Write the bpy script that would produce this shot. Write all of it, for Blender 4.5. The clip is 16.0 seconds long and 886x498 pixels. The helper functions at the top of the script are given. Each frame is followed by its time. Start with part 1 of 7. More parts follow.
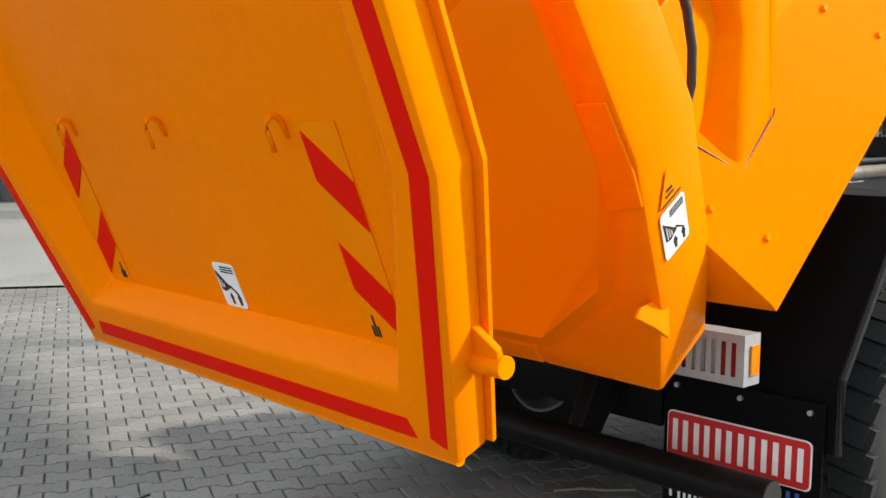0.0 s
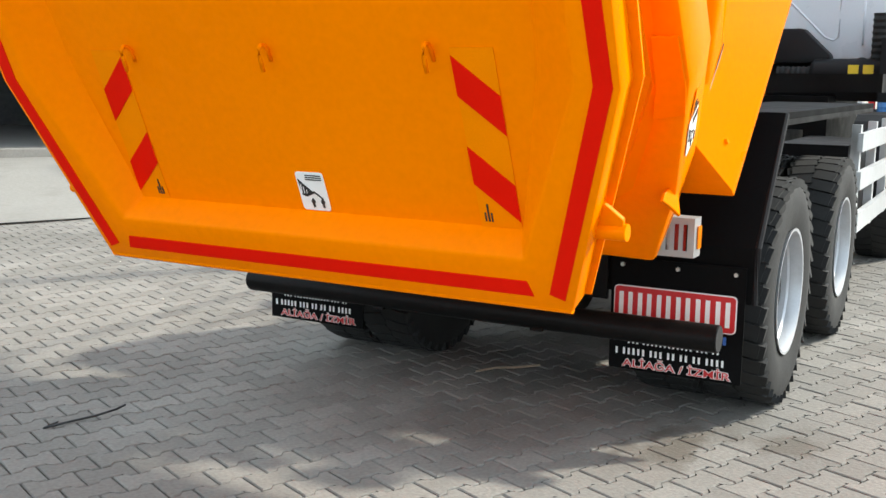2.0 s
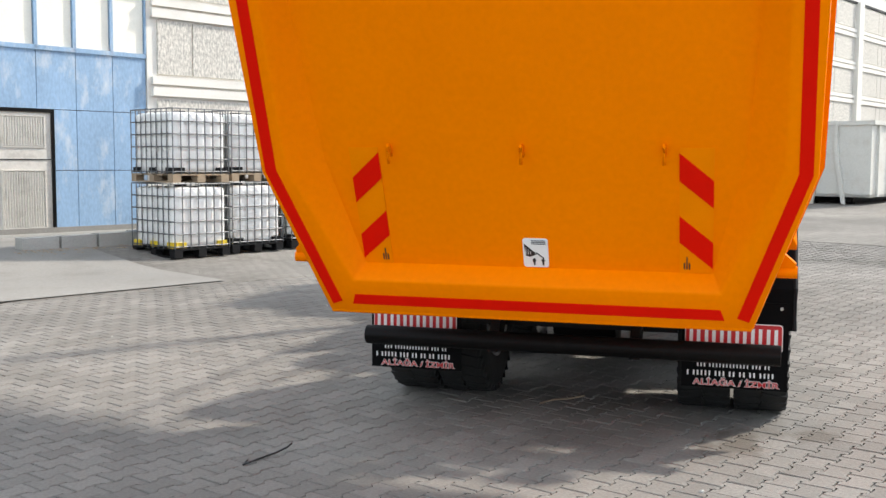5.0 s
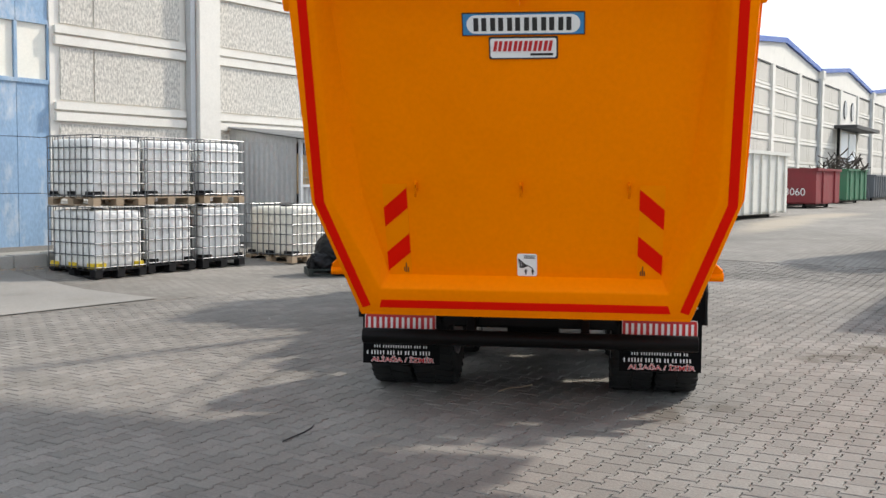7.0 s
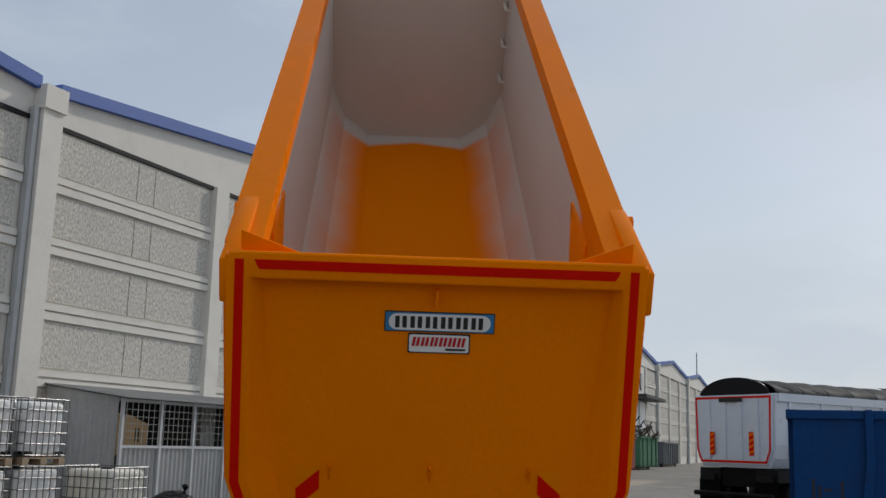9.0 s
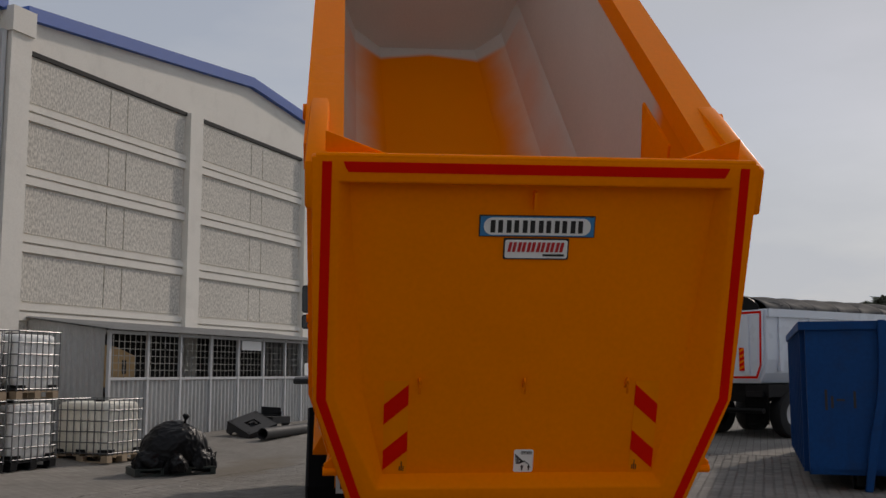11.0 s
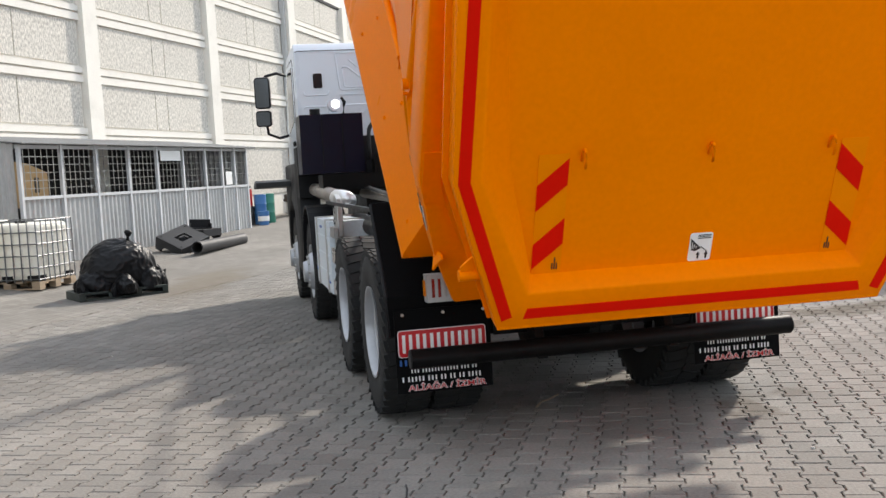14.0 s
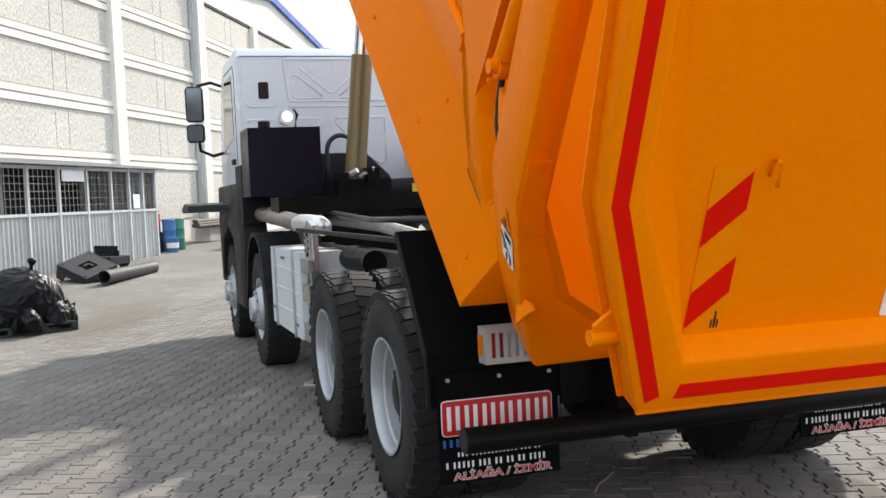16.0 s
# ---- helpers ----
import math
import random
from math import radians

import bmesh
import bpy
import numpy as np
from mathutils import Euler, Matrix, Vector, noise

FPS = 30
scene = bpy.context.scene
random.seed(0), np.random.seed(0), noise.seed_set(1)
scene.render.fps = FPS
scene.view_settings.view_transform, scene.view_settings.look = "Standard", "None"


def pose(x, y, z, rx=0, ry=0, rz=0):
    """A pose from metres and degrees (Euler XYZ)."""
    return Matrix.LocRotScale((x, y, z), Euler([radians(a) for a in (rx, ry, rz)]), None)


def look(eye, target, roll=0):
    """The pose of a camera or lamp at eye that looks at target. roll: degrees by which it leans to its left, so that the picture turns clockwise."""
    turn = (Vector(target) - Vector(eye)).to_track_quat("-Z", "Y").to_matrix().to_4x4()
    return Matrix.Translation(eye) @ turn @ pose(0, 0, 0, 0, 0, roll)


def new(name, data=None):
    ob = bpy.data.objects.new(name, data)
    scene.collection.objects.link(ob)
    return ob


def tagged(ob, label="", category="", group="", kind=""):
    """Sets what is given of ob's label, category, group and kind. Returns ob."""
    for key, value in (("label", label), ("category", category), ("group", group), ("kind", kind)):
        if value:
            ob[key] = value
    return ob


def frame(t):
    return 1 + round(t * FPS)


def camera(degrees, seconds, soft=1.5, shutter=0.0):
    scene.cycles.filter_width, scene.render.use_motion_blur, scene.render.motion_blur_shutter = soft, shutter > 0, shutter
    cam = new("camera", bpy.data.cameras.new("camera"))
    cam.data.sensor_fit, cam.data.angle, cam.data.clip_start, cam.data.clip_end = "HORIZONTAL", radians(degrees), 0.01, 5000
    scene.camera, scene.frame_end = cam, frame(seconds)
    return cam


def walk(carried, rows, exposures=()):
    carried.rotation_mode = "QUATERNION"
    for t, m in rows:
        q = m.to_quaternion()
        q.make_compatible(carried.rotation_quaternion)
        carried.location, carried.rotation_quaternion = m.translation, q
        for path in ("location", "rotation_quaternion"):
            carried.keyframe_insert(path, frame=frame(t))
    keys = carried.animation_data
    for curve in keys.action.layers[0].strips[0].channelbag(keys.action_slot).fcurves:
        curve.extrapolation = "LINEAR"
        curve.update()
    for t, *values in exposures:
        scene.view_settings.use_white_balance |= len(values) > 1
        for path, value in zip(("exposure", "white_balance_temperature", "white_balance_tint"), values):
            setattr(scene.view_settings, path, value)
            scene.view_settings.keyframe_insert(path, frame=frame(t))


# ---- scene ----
cam = camera(46.6, 16.0)
EXPOSURES = [(0, 0.78, 6650, 5), (0.8, 1.04, 6650, 5), (1.5, 1.1, 6650, 5), (3.2, 1.1, 6650, 5), (5.3, 0.8, 6750, 11), (6.5, 0.65, 6750, 11), (7.0, 0.55, 6750, 11), (7.5, 0.3, 6600, 11), (8.0, -0.08, 6600, 11), (8.5, -0.45, 6600, 11), (10.8, -1.02, 7000, 15), (11.2, -0.94, 7300, 18), (11.6, -0.65, 7600, 21), (12.0, -0.34, 7600, 20), (12.8, 0.02, 7400, 17), (13.5, 0.42, 7050, 14), (14.5, 0.78, 6750, 11), (16.0, 0.85, 6750, 11)]
PATH = [
    (0, (0.057, -0.047, 1.571), (0.485, 1.894, 1.354), 0.5),
    (0.5, (-0.294, -0.166, 1.572), (0.285, 1.724, 1.266), -0.6),
    (1, (-0.617, -0.142, 1.503), (0.038, 1.728, 1.228), -2.2),
    (1.5, (-0.897, -0.17, 1.488), (-0.094, 1.645, 1.239), 0.7),
    (2, (-1.279, -0.241, 1.51), (-0.284, 1.464, 1.187), 0.6),
    (2.5, (-1.634, -0.175, 1.489), (-0.644, 1.538, 1.201), 1.5),
    (3, (-1.955, -0.132, 1.548), (-0.905, 1.554, 1.317), 1.3),
    (3.2, (-2.104, -0.164, 1.562), (-1.004, 1.494, 1.358), 2.2),
    (5.3, (-3.676, -0.066, 1.539), (-2.271, 1.349, 1.376), -0.7),
    (5.5, (-3.868, -0.092, 1.553), (-2.448, 1.308, 1.397), -1.3),
    (6, (-4.225, -0.096, 1.56), (-2.779, 1.274, 1.377), -1.6),
    (6.5, (-4.673, -0.242, 1.585), (-3.158, 1.047, 1.382), 0.0),
    (7, (-4.931, -0.343, 1.613), (-3.363, 0.892, 1.484), 0.4),
    (7.5, (-5.267, -0.352, 1.701), (-3.627, 0.792, 1.73), 0.7),
    (8, (-5.469, -0.203, 1.729), (-3.78, 0.853, 1.912), -1.6),
    (8.5, (-5.672, -0.183, 1.742), (-3.937, 0.761, 2.053), -0.0),
    (8.7, (-5.688, -0.136, 1.752), (-3.945, 0.771, 2.125), 1.5),
    (10.8, (-5.716, 0.71, 1.652), (-3.93, 1.557, 1.953), 1.0),
    (11, (-5.693, 0.837, 1.648), (-3.889, 1.669, 1.887), 0.0),
    (11.5, (-5.703, 1.154, 1.635), (-3.844, 1.884, 1.732), -1.5),
    (12, (-5.6, 1.446, 1.596), (-3.735, 2.169, 1.622), -2.4),
    (12.5, (-5.428, 1.707, 1.618), (-3.567, 2.439, 1.676), -1.6),
    (13, (-5.306, 2.046, 1.585), (-3.428, 2.734, 1.596), -1.4),
    (13.5, (-5.183, 2.334, 1.561), (-3.278, 2.933, 1.453), -2.4),
    (14, (-4.874, 2.589, 1.549), (-2.984, 3.226, 1.402), -3.3),
    (14.5, (-4.634, 2.859, 1.536), (-2.738, 3.475, 1.378), -1.8),
    (15, (-4.38, 3.177, 1.57), (-2.452, 3.675, 1.39), -2.9),
    (15.5, (-4.055, 3.442, 1.56), (-2.121, 3.934, 1.427), -3.7),
    (16, (-3.705, 3.723, 1.548), (-1.757, 4.166, 1.445), -2.5),
]
walk(cam, [(t, look(eye, target, roll)) for t, eye, target, roll in PATH], EXPOSURES)

# ---- light ----
SUN_EL, SUN_AZ = 35.0, -14.5         # degrees; azimuth from +x towards +y
world = bpy.data.worlds.new("sky")
scene.world = world
world.use_nodes = True
wn, wl = world.node_tree.nodes, world.node_tree.links
wn.clear()
sky = wn.new("ShaderNodeTexSky")
sky.sky_type, sky.sun_disc = "NISHITA", False
sky.sun_elevation, sky.sun_rotation = radians(SUN_EL), radians(90 - SUN_AZ)
sky.air_density, sky.dust_density, sky.ozone_density = 1.0, 1.0, 1.0
coords = wn.new("ShaderNodeTexCoord")
mapping = wn.new("ShaderNodeMapping")
mapping.inputs["Scale"].default_value = (1.0, 1.0, 3.2)
clouds = wn.new("ShaderNodeTexNoise")
clouds.inputs["Scale"].default_value, clouds.inputs["Detail"].default_value = 2.2, 7
clouds.inputs["Roughness"].default_value = 0.55
ramp = wn.new("ShaderNodeValToRGB")
ramp.color_ramp.elements[0].position, ramp.color_ramp.elements[1].position = 0.36, 0.66
ramp.color_ramp.elements[0].color = (0.55, 0.55, 0.55, 1)
ramp.color_ramp.elements[1].color = (0.95, 0.95, 0.95, 1)
veil = wn.new("ShaderNodeMixRGB")
veil.inputs[2].default_value = (5.9, 6.7, 7.6, 1)
back = wn.new("ShaderNodeBackground")
back.inputs["Strength"].default_value = 0.15
wout = wn.new("ShaderNodeOutputWorld")
wl.new(coords.outputs["Generated"], mapping.inputs["Vector"])
wl.new(mapping.outputs["Vector"], clouds.inputs["Vector"])
wl.new(clouds.outputs["Fac"], ramp.inputs["Fac"])
wl.new(ramp.outputs["Color"], veil.inputs[0])
wl.new(sky.outputs["Color"], veil.inputs[1])
wl.new(veil.outputs["Color"], back.inputs["Color"])
wl.new(back.outputs["Background"], wout.inputs["Surface"])

sun = new("sun", bpy.data.lights.new("sun", "SUN"))
sun.data.energy, sun.data.angle, sun.data.color = 3.3, radians(3.0), (1.0, 0.95, 0.87)
sun.matrix_world = look((0, 0, 0), (-math.cos(radians(SUN_EL)) * math.cos(radians(SUN_AZ)), -math.cos(radians(SUN_EL)) * math.sin(radians(SUN_AZ)), -math.sin(radians(SUN_EL))))


# ---- materials ----
def material(name, colour, rough=0.6, metal=0.0, vary=0.12, scale=3.0, fine=60.0, bump=0.15, dirt=None, dirt_amount=0.0, coat=0.0, random_each=0.0, stretch=(1, 1, 1), specular=0.5, world_space=False):
    """Principled surface with a broad and a fine variation of colour, gloss and relief."""
    m = bpy.data.materials.new(name)
    m.use_nodes = True
    n, l = m.node_tree.nodes, m.node_tree.links
    b = n["Principled BSDF"]
    b.inputs["Roughness"].default_value, b.inputs["Metallic"].default_value = rough, metal
    b.inputs["Coat Weight"].default_value = coat
    b.inputs["Specular IOR Level"].default_value = specular
    tc, mp = n.new("ShaderNodeTexCoord"), n.new("ShaderNodeMapping")
    mp.inputs["Scale"].default_value = stretch
    if world_space:
        l.new(n.new("ShaderNodeNewGeometry").outputs["Position"], mp.inputs["Vector"])
    else:
        l.new(tc.outputs["Object"], mp.inputs["Vector"])
    big, small = n.new("ShaderNodeTexNoise"), n.new("ShaderNodeTexNoise")
    for t, s, d in ((big, scale, 4), (small, fine, 3)):
        t.inputs["Scale"].default_value, t.inputs["Detail"].default_value = s, d
        l.new(mp.outputs["Vector"], t.inputs["Vector"])
    mix = n.new("ShaderNodeMath")
    mix.operation = "ADD"
    l.new(big.outputs["Fac"], mix.inputs[0])
    l.new(small.outputs["Fac"], mix.inputs[1])
    span = n.new("ShaderNodeMapRange")
    span.inputs["From Min"].default_value, span.inputs["From Max"].default_value = 0.6, 1.4
    span.inputs["To Min"].default_value, span.inputs["To Max"].default_value = 1 - vary, 1 + vary
    l.new(mix.outputs[0], span.inputs["Value"])
    value = span.outputs["Result"]
    if random_each:
        info, rr, mul = n.new("ShaderNodeObjectInfo"), n.new("ShaderNodeMapRange"), n.new("ShaderNodeMath")
        geo, addr, wrap = n.new("ShaderNodeNewGeometry"), n.new("ShaderNodeMath"), n.new("ShaderNodeMath")
        addr.operation, wrap.operation, mul.operation = "ADD", "FRACT", "MULTIPLY"
        l.new(info.outputs["Random"], addr.inputs[0])
        l.new(geo.outputs["Random Per Island"], addr.inputs[1])
        l.new(addr.outputs[0], wrap.inputs[0])
        rr.inputs["To Min"].default_value, rr.inputs["To Max"].default_value = 1 - random_each, 1 + random_each
        l.new(wrap.outputs[0], rr.inputs["Value"])
        l.new(value, mul.inputs[0])
        l.new(rr.outputs["Result"], mul.inputs[1])
        value = mul.outputs[0]
    tint = n.new("ShaderNodeVectorMath")
    tint.operation = "SCALE"
    tint.inputs[0].default_value = colour
    l.new(value, tint.inputs["Scale"])
    out = tint.outputs["Vector"]
    if dirt:
        spots, edge, stain = n.new("ShaderNodeTexNoise"), n.new("ShaderNodeMapRange"), n.new("ShaderNodeMixRGB")
        spots.inputs["Scale"].default_value, spots.inputs["Detail"].default_value = scale * 1.7, 8
        spots.inputs["Roughness"].default_value = 0.65
        l.new(mp.outputs["Vector"], spots.inputs["Vector"])
        edge.inputs["From Min"].default_value, edge.inputs["From Max"].default_value = 0.52, 0.72
        edge.inputs["To Max"].default_value = dirt_amount
        l.new(spots.outputs["Fac"], edge.inputs["Value"])
        l.new(edge.outputs["Result"], stain.inputs[0])
        l.new(out, stain.inputs[1])
        stain.inputs[2].default_value = (*dirt, 1)
        out = stain.outputs["Color"]
    l.new(out, b.inputs["Base Color"])
    gloss = n.new("ShaderNodeMapRange")
    gloss.inputs["From Min"].default_value, gloss.inputs["From Max"].default_value = 0.3, 0.7
    gloss.inputs["To Min"].default_value, gloss.inputs["To Max"].default_value = max(rough - 0.07, 0.02), min(rough + 0.07, 1)
    l.new(big.outputs["Fac"], gloss.inputs["Value"])
    l.new(gloss.outputs["Result"], b.inputs["Roughness"])
    if bump:
        bp = n.new("ShaderNodeBump")
        bp.inputs["Strength"].default_value, bp.inputs["Distance"].default_value = bump, 0.01
        l.new(small.outputs["Fac"], bp.inputs["Height"])
        l.new(bp.outputs["Normal"], b.inputs["Normal"])
    return m


ORANGE = material("orange_paint", (0.92, 0.211, 0.0), 0.32, vary=0.05, scale=1.3, fine=35, bump=0.012, specular=0.03)
RED_TAPE = material("red_reflective_tape", (0.72, 0.008, 0.002), 0.45, vary=0.06, scale=8, fine=220, bump=0.05, specular=0.04)
YELLOW_TAPE = material("amber_reflective_tape", (0.88, 0.225, 0.0), 0.42, vary=0.05, scale=8, fine=220, bump=0.05, specular=0.04)
BLACK_STEEL = material("black_painted_steel", (0.006, 0.0058, 0.0058), 0.42, vary=0.25, scale=5, fine=70, bump=0.08, dirt=(0.02, 0.018, 0.016), dirt_amount=0.25, specular=0.10)
BLACK_PLASTIC = material("black_plastic", (0.012, 0.012, 0.013), 0.5, vary=0.15, scale=6, fine=120, bump=0.06, specular=0.15)
TANK_BLACK = material("tank_black_paint", (0.006, 0.006, 0.017), 0.34, specular=0.22, vary=0.2, scale=5, fine=90, bump=0.05)
RUBBER = material("tyre_rubber", (0.011, 0.011, 0.011), 0.8, vary=0.2, scale=6, fine=80, bump=0.12, dirt=(0.024, 0.023, 0.021), dirt_amount=0.3)
SILVER = material("silver_wheel_paint", (0.46, 0.47, 0.49), 0.42, 0.35, vary=0.06, scale=6, fine=90, bump=0.04, dirt=(0.3, 0.29, 0.27), dirt_amount=0.25)
STEEL = material("bare_steel", (0.48, 0.47, 0.45), 0.32, 0.9, vary=0.15, scale=7, fine=90, bump=0.06)
EXHAUST = material("heat_stained_pipe", (0.31, 0.28, 0.25), 0.42, 0.75, vary=0.25, scale=4, fine=30, bump=0.1, dirt=(0.12, 0.09, 0.07), dirt_amount=0.6)
FOIL = material("crinkled_foil", (0.80, 0.81, 0.82), 0.40, 0.85, vary=0.08, scale=9, fine=24, bump=0.9)
CHROME = material("polished_metal", (0.8, 0.8, 0.8), 0.12, 1.0, vary=0.05, bump=0.02)
BRONZE = material("zinc_cylinder", (0.235, 0.175, 0.095), 0.4, 0.6, vary=0.12, scale=4, fine=60, bump=0.04)
CAB_WHITE = material("white_cab_paint", (0.67, 0.72, 0.78), 0.3, vary=0.03, scale=2, fine=60, bump=0.02, coat=0.3)
WRAP_WHITE = material("white_film_cover", (0.66, 0.72, 0.76), 0.35, vary=0.08, scale=5, fine=30, bump=0.25, dirt=(0.55, 0.66, 0.74), dirt_amount=0.4)
WHITE = material("white_print", (0.78, 0.78, 0.76), 0.45, vary=0.03, bump=0)
RED_PRINT = material("red_print", (0.50, 0.012, 0.015), 0.4, vary=0.04, bump=0)
BLUE_PRINT = material("blue_print", (0.02, 0.10, 0.36), 0.4, vary=0.04, bump=0)
SKY_PRINT = material("light_blue_print", (0.03, 0.20, 0.42), 0.4, vary=0.04, bump=0)
BLACK_PRINT = material("black_print", (0.015, 0.015, 0.015), 0.5, vary=0.04, bump=0)
RUBBER_FLAP = material("rubber_flap", (0.004, 0.004, 0.0042), 0.6, specular=0.05, vary=0.2, scale=5, fine=60, bump=0.08)
LENS_RED = material("red_lens", (0.45, 0.03, 0.02), 0.15, vary=0.1, bump=0.05)
LENS_AMBER = material("amber_lens", (0.75, 0.20, 0.01), 0.15, vary=0.1, bump=0.05)
LENS_CLEAR = material("clear_lens", (0.62, 0.58, 0.56), 0.1, 0.3, vary=0.15, fine=40, bump=0.1)
GREY_GUARD = material("grey_lamp_guard", (0.46, 0.46, 0.46), 0.4, 0.4, vary=0.06, bump=0.05)
DARK_GLASS = material("dark_glass", (0.02, 0.024, 0.028), 0.06, vary=0.05, bump=0)
MIRROR = material("mirror_glass", (0.14, 0.16, 0.18), 0.03, 1.0, vary=0.02, bump=0)
CONCRETE_WALL = material("pale_concrete", (0.74, 0.71, 0.65), 0.85, vary=0.07, scale=0.7, fine=25, bump=0.12, dirt=(0.50, 0.48, 0.43), dirt_amount=0.35)
PEBBLE = material("exposed_aggregate", (0.58, 0.55, 0.495), 0.95, vary=0.10, scale=0.3, fine=24, bump=0.6, dirt=(0.42, 0.40, 0.36), dirt_amount=0.3)
BLUE_TRIM = material("blue_roof_trim", (0.03, 0.10, 0.38), 0.5, vary=0.08, scale=1, bump=0.05)
BLUE_DOOR = material("weathered_blue_sheet", (0.24, 0.37, 0.53), 0.6, vary=0.20, scale=1.5, fine=25, bump=0.06, dirt=(0.56, 0.60, 0.63), dirt_amount=0.9, stretch=(1, 1, 0.45))
GALV = material("galvanised_sheet", (0.50, 0.51, 0.515), 0.5, 0.3, vary=0.10, scale=1.3, fine=20, bump=0.05, dirt=(0.36, 0.36, 0.35), dirt_amount=0.3)
SHED_SHEET = material("weathered_galvanised_sheet", (0.46, 0.465, 0.46), 0.5, 0.3, vary=0.14, scale=1.6, fine=22, bump=0.06, dirt=(0.26, 0.25, 0.235), dirt_amount=0.45, stretch=(1, 1, 0.4))
ROOF_SHEET = material("stained_roof_sheet", (0.26, 0.26, 0.255), 0.7, vary=0.18, scale=1.2, fine=20, bump=0.08, dirt=(0.15, 0.14, 0.13), dirt_amount=0.5, specular=0.2)
# near-black base colour stands in for the shade inside the shed
SHED_SHADE = material("shed_interior_shade", (0.03, 0.029, 0.028), 0.9, vary=0.3, scale=1.2, fine=10, bump=0.1)
FRAME_WHITE = material("white_steel_frame", (0.54, 0.55, 0.56), 0.5, vary=0.06, bump=0.04)
# dark base colour paints the gloom of the unlit hall
ROOM_SHADE = material("hall_interior_shade", (0.09, 0.092, 0.095), 0.9, vary=0.3, scale=1.2, fine=10, bump=0.1)
CARDBOARD = material("cardboard", (0.50, 0.33, 0.16), 0.8, vary=0.08, bump=0.06)
POLY = material("milky_tank_plastic", (0.88, 0.88, 0.86), 0.42, vary=0.05, scale=3, fine=30, bump=0.06)
DUSTY_CREAM = material("dusty_cream_sheet", (0.58, 0.55, 0.50), 0.6, vary=0.12, scale=2, fine=30, bump=0.06, dirt=(0.27, 0.25, 0.22), dirt_amount=0.5)
POLY_OLD = material("yellowed_tank_plastic", (0.80, 0.77, 0.68), 0.45, vary=0.06, scale=3, fine=30, bump=0.06)
CAGE = material("cage_tube", (0.15, 0.155, 0.16), 0.4, 0.7, vary=0.12, bump=0.04)
PALLET = material("pallet_wood", (0.33, 0.25, 0.17), 0.85, vary=0.25, scale=4, fine=40, bump=0.25, stretch=(0.3, 2, 2))
YELLOW_PLASTIC = material("yellow_plastic", (0.72, 0.52, 0.03), 0.5, vary=0.06, bump=0.05)
BAG = material("black_bin_bag", (0.007, 0.007, 0.008), 0.42, vary=0.2, scale=5, fine=16, bump=0.35, specular=0.2)
GREY_PLASTIC = material("dusty_black_panel", (0.045, 0.045, 0.046), 0.55, vary=0.2, scale=5, fine=60, bump=0.08, specular=0.2)
CONTAINER_BLUE = material("blue_container_paint", (0.004, 0.056, 0.199), 0.55, specular=0.12, vary=0.15, scale=1.4, fine=18, bump=0.08, dirt=(0.012, 0.045, 0.13), dirt_amount=0.7)
CONTAINER_RED = material("red_container_paint", (0.22, 0.025, 0.03), 0.6, vary=0.15, scale=1.4, fine=18, bump=0.08, dirt=(0.13, 0.04, 0.035), dirt_amount=0.5)
CONTAINER_GREEN = material("green_container_paint", (0.045, 0.16, 0.085), 0.6, vary=0.15, scale=1.4, fine=18, bump=0.08, dirt=(0.10, 0.13, 0.09), dirt_amount=0.5)
CONTAINER_WHITE = material("white_container_paint", (0.62, 0.61, 0.56), 0.55, vary=0.08, scale=1.4, fine=18, bump=0.06, dirt=(0.40, 0.33, 0.25), dirt_amount=0.3)
CONTAINER_GREY = material("grey_container_paint", (0.12, 0.13, 0.14), 0.6, vary=0.12, scale=1.4, fine=18, bump=0.08)
TARP = material("dark_tarpaulin", (0.045, 0.047, 0.05), 0.8, specular=0.15, vary=0.25, scale=2, fine=9, bump=0.5)
SCRAP = material("rusty_scrap", (0.07, 0.055, 0.045), 0.7, 0.3, vary=0.4, scale=3, fine=30, bump=0.3)
DRUM_BLUE = material("blue_drum_paint", (0.03, 0.13, 0.33), 0.45, vary=0.1, bump=0.05)
SKID = material("green_steel_skid", (0.03, 0.04, 0.036), 0.6, vary=0.2, bump=0.1, dirt=(0.10, 0.09, 0.07), dirt_amount=0.4)
DRUM_GREEN = material("green_drum_paint", (0.03, 0.20, 0.14), 0.45, vary=0.1, bump=0.05)
HOSE = material("black_rubber_hose", (0.014, 0.014, 0.015), 0.5, vary=0.15, bump=0.1)
PAVER = material("concrete_paver", (0.205, 0.193, 0.176), 0.92, vary=0.24, scale=0.55, fine=55, bump=0.4, dirt=(0.13, 0.12, 0.105), dirt_amount=0.55, random_each=0.13, world_space=True, specular=0.25)
APRON = material("worn_concrete_slab", (0.235, 0.224, 0.206), 0.9, vary=0.2, scale=0.5, fine=30, bump=0.25, dirt=(0.15, 0.14, 0.125), dirt_amount=0.6)
KERB = material("kerb_concrete", (0.42, 0.41, 0.38), 0.9, vary=0.12, scale=2, fine=40, bump=0.3)
LEAF = material("pine_foliage", (0.11, 0.12, 0.085), 0.8, vary=0.35, scale=0.6, fine=4, bump=0.4, random_each=0.25)
BARK = material("bark", (0.10, 0.07, 0.05), 0.9, vary=0.25, bump=0.3)


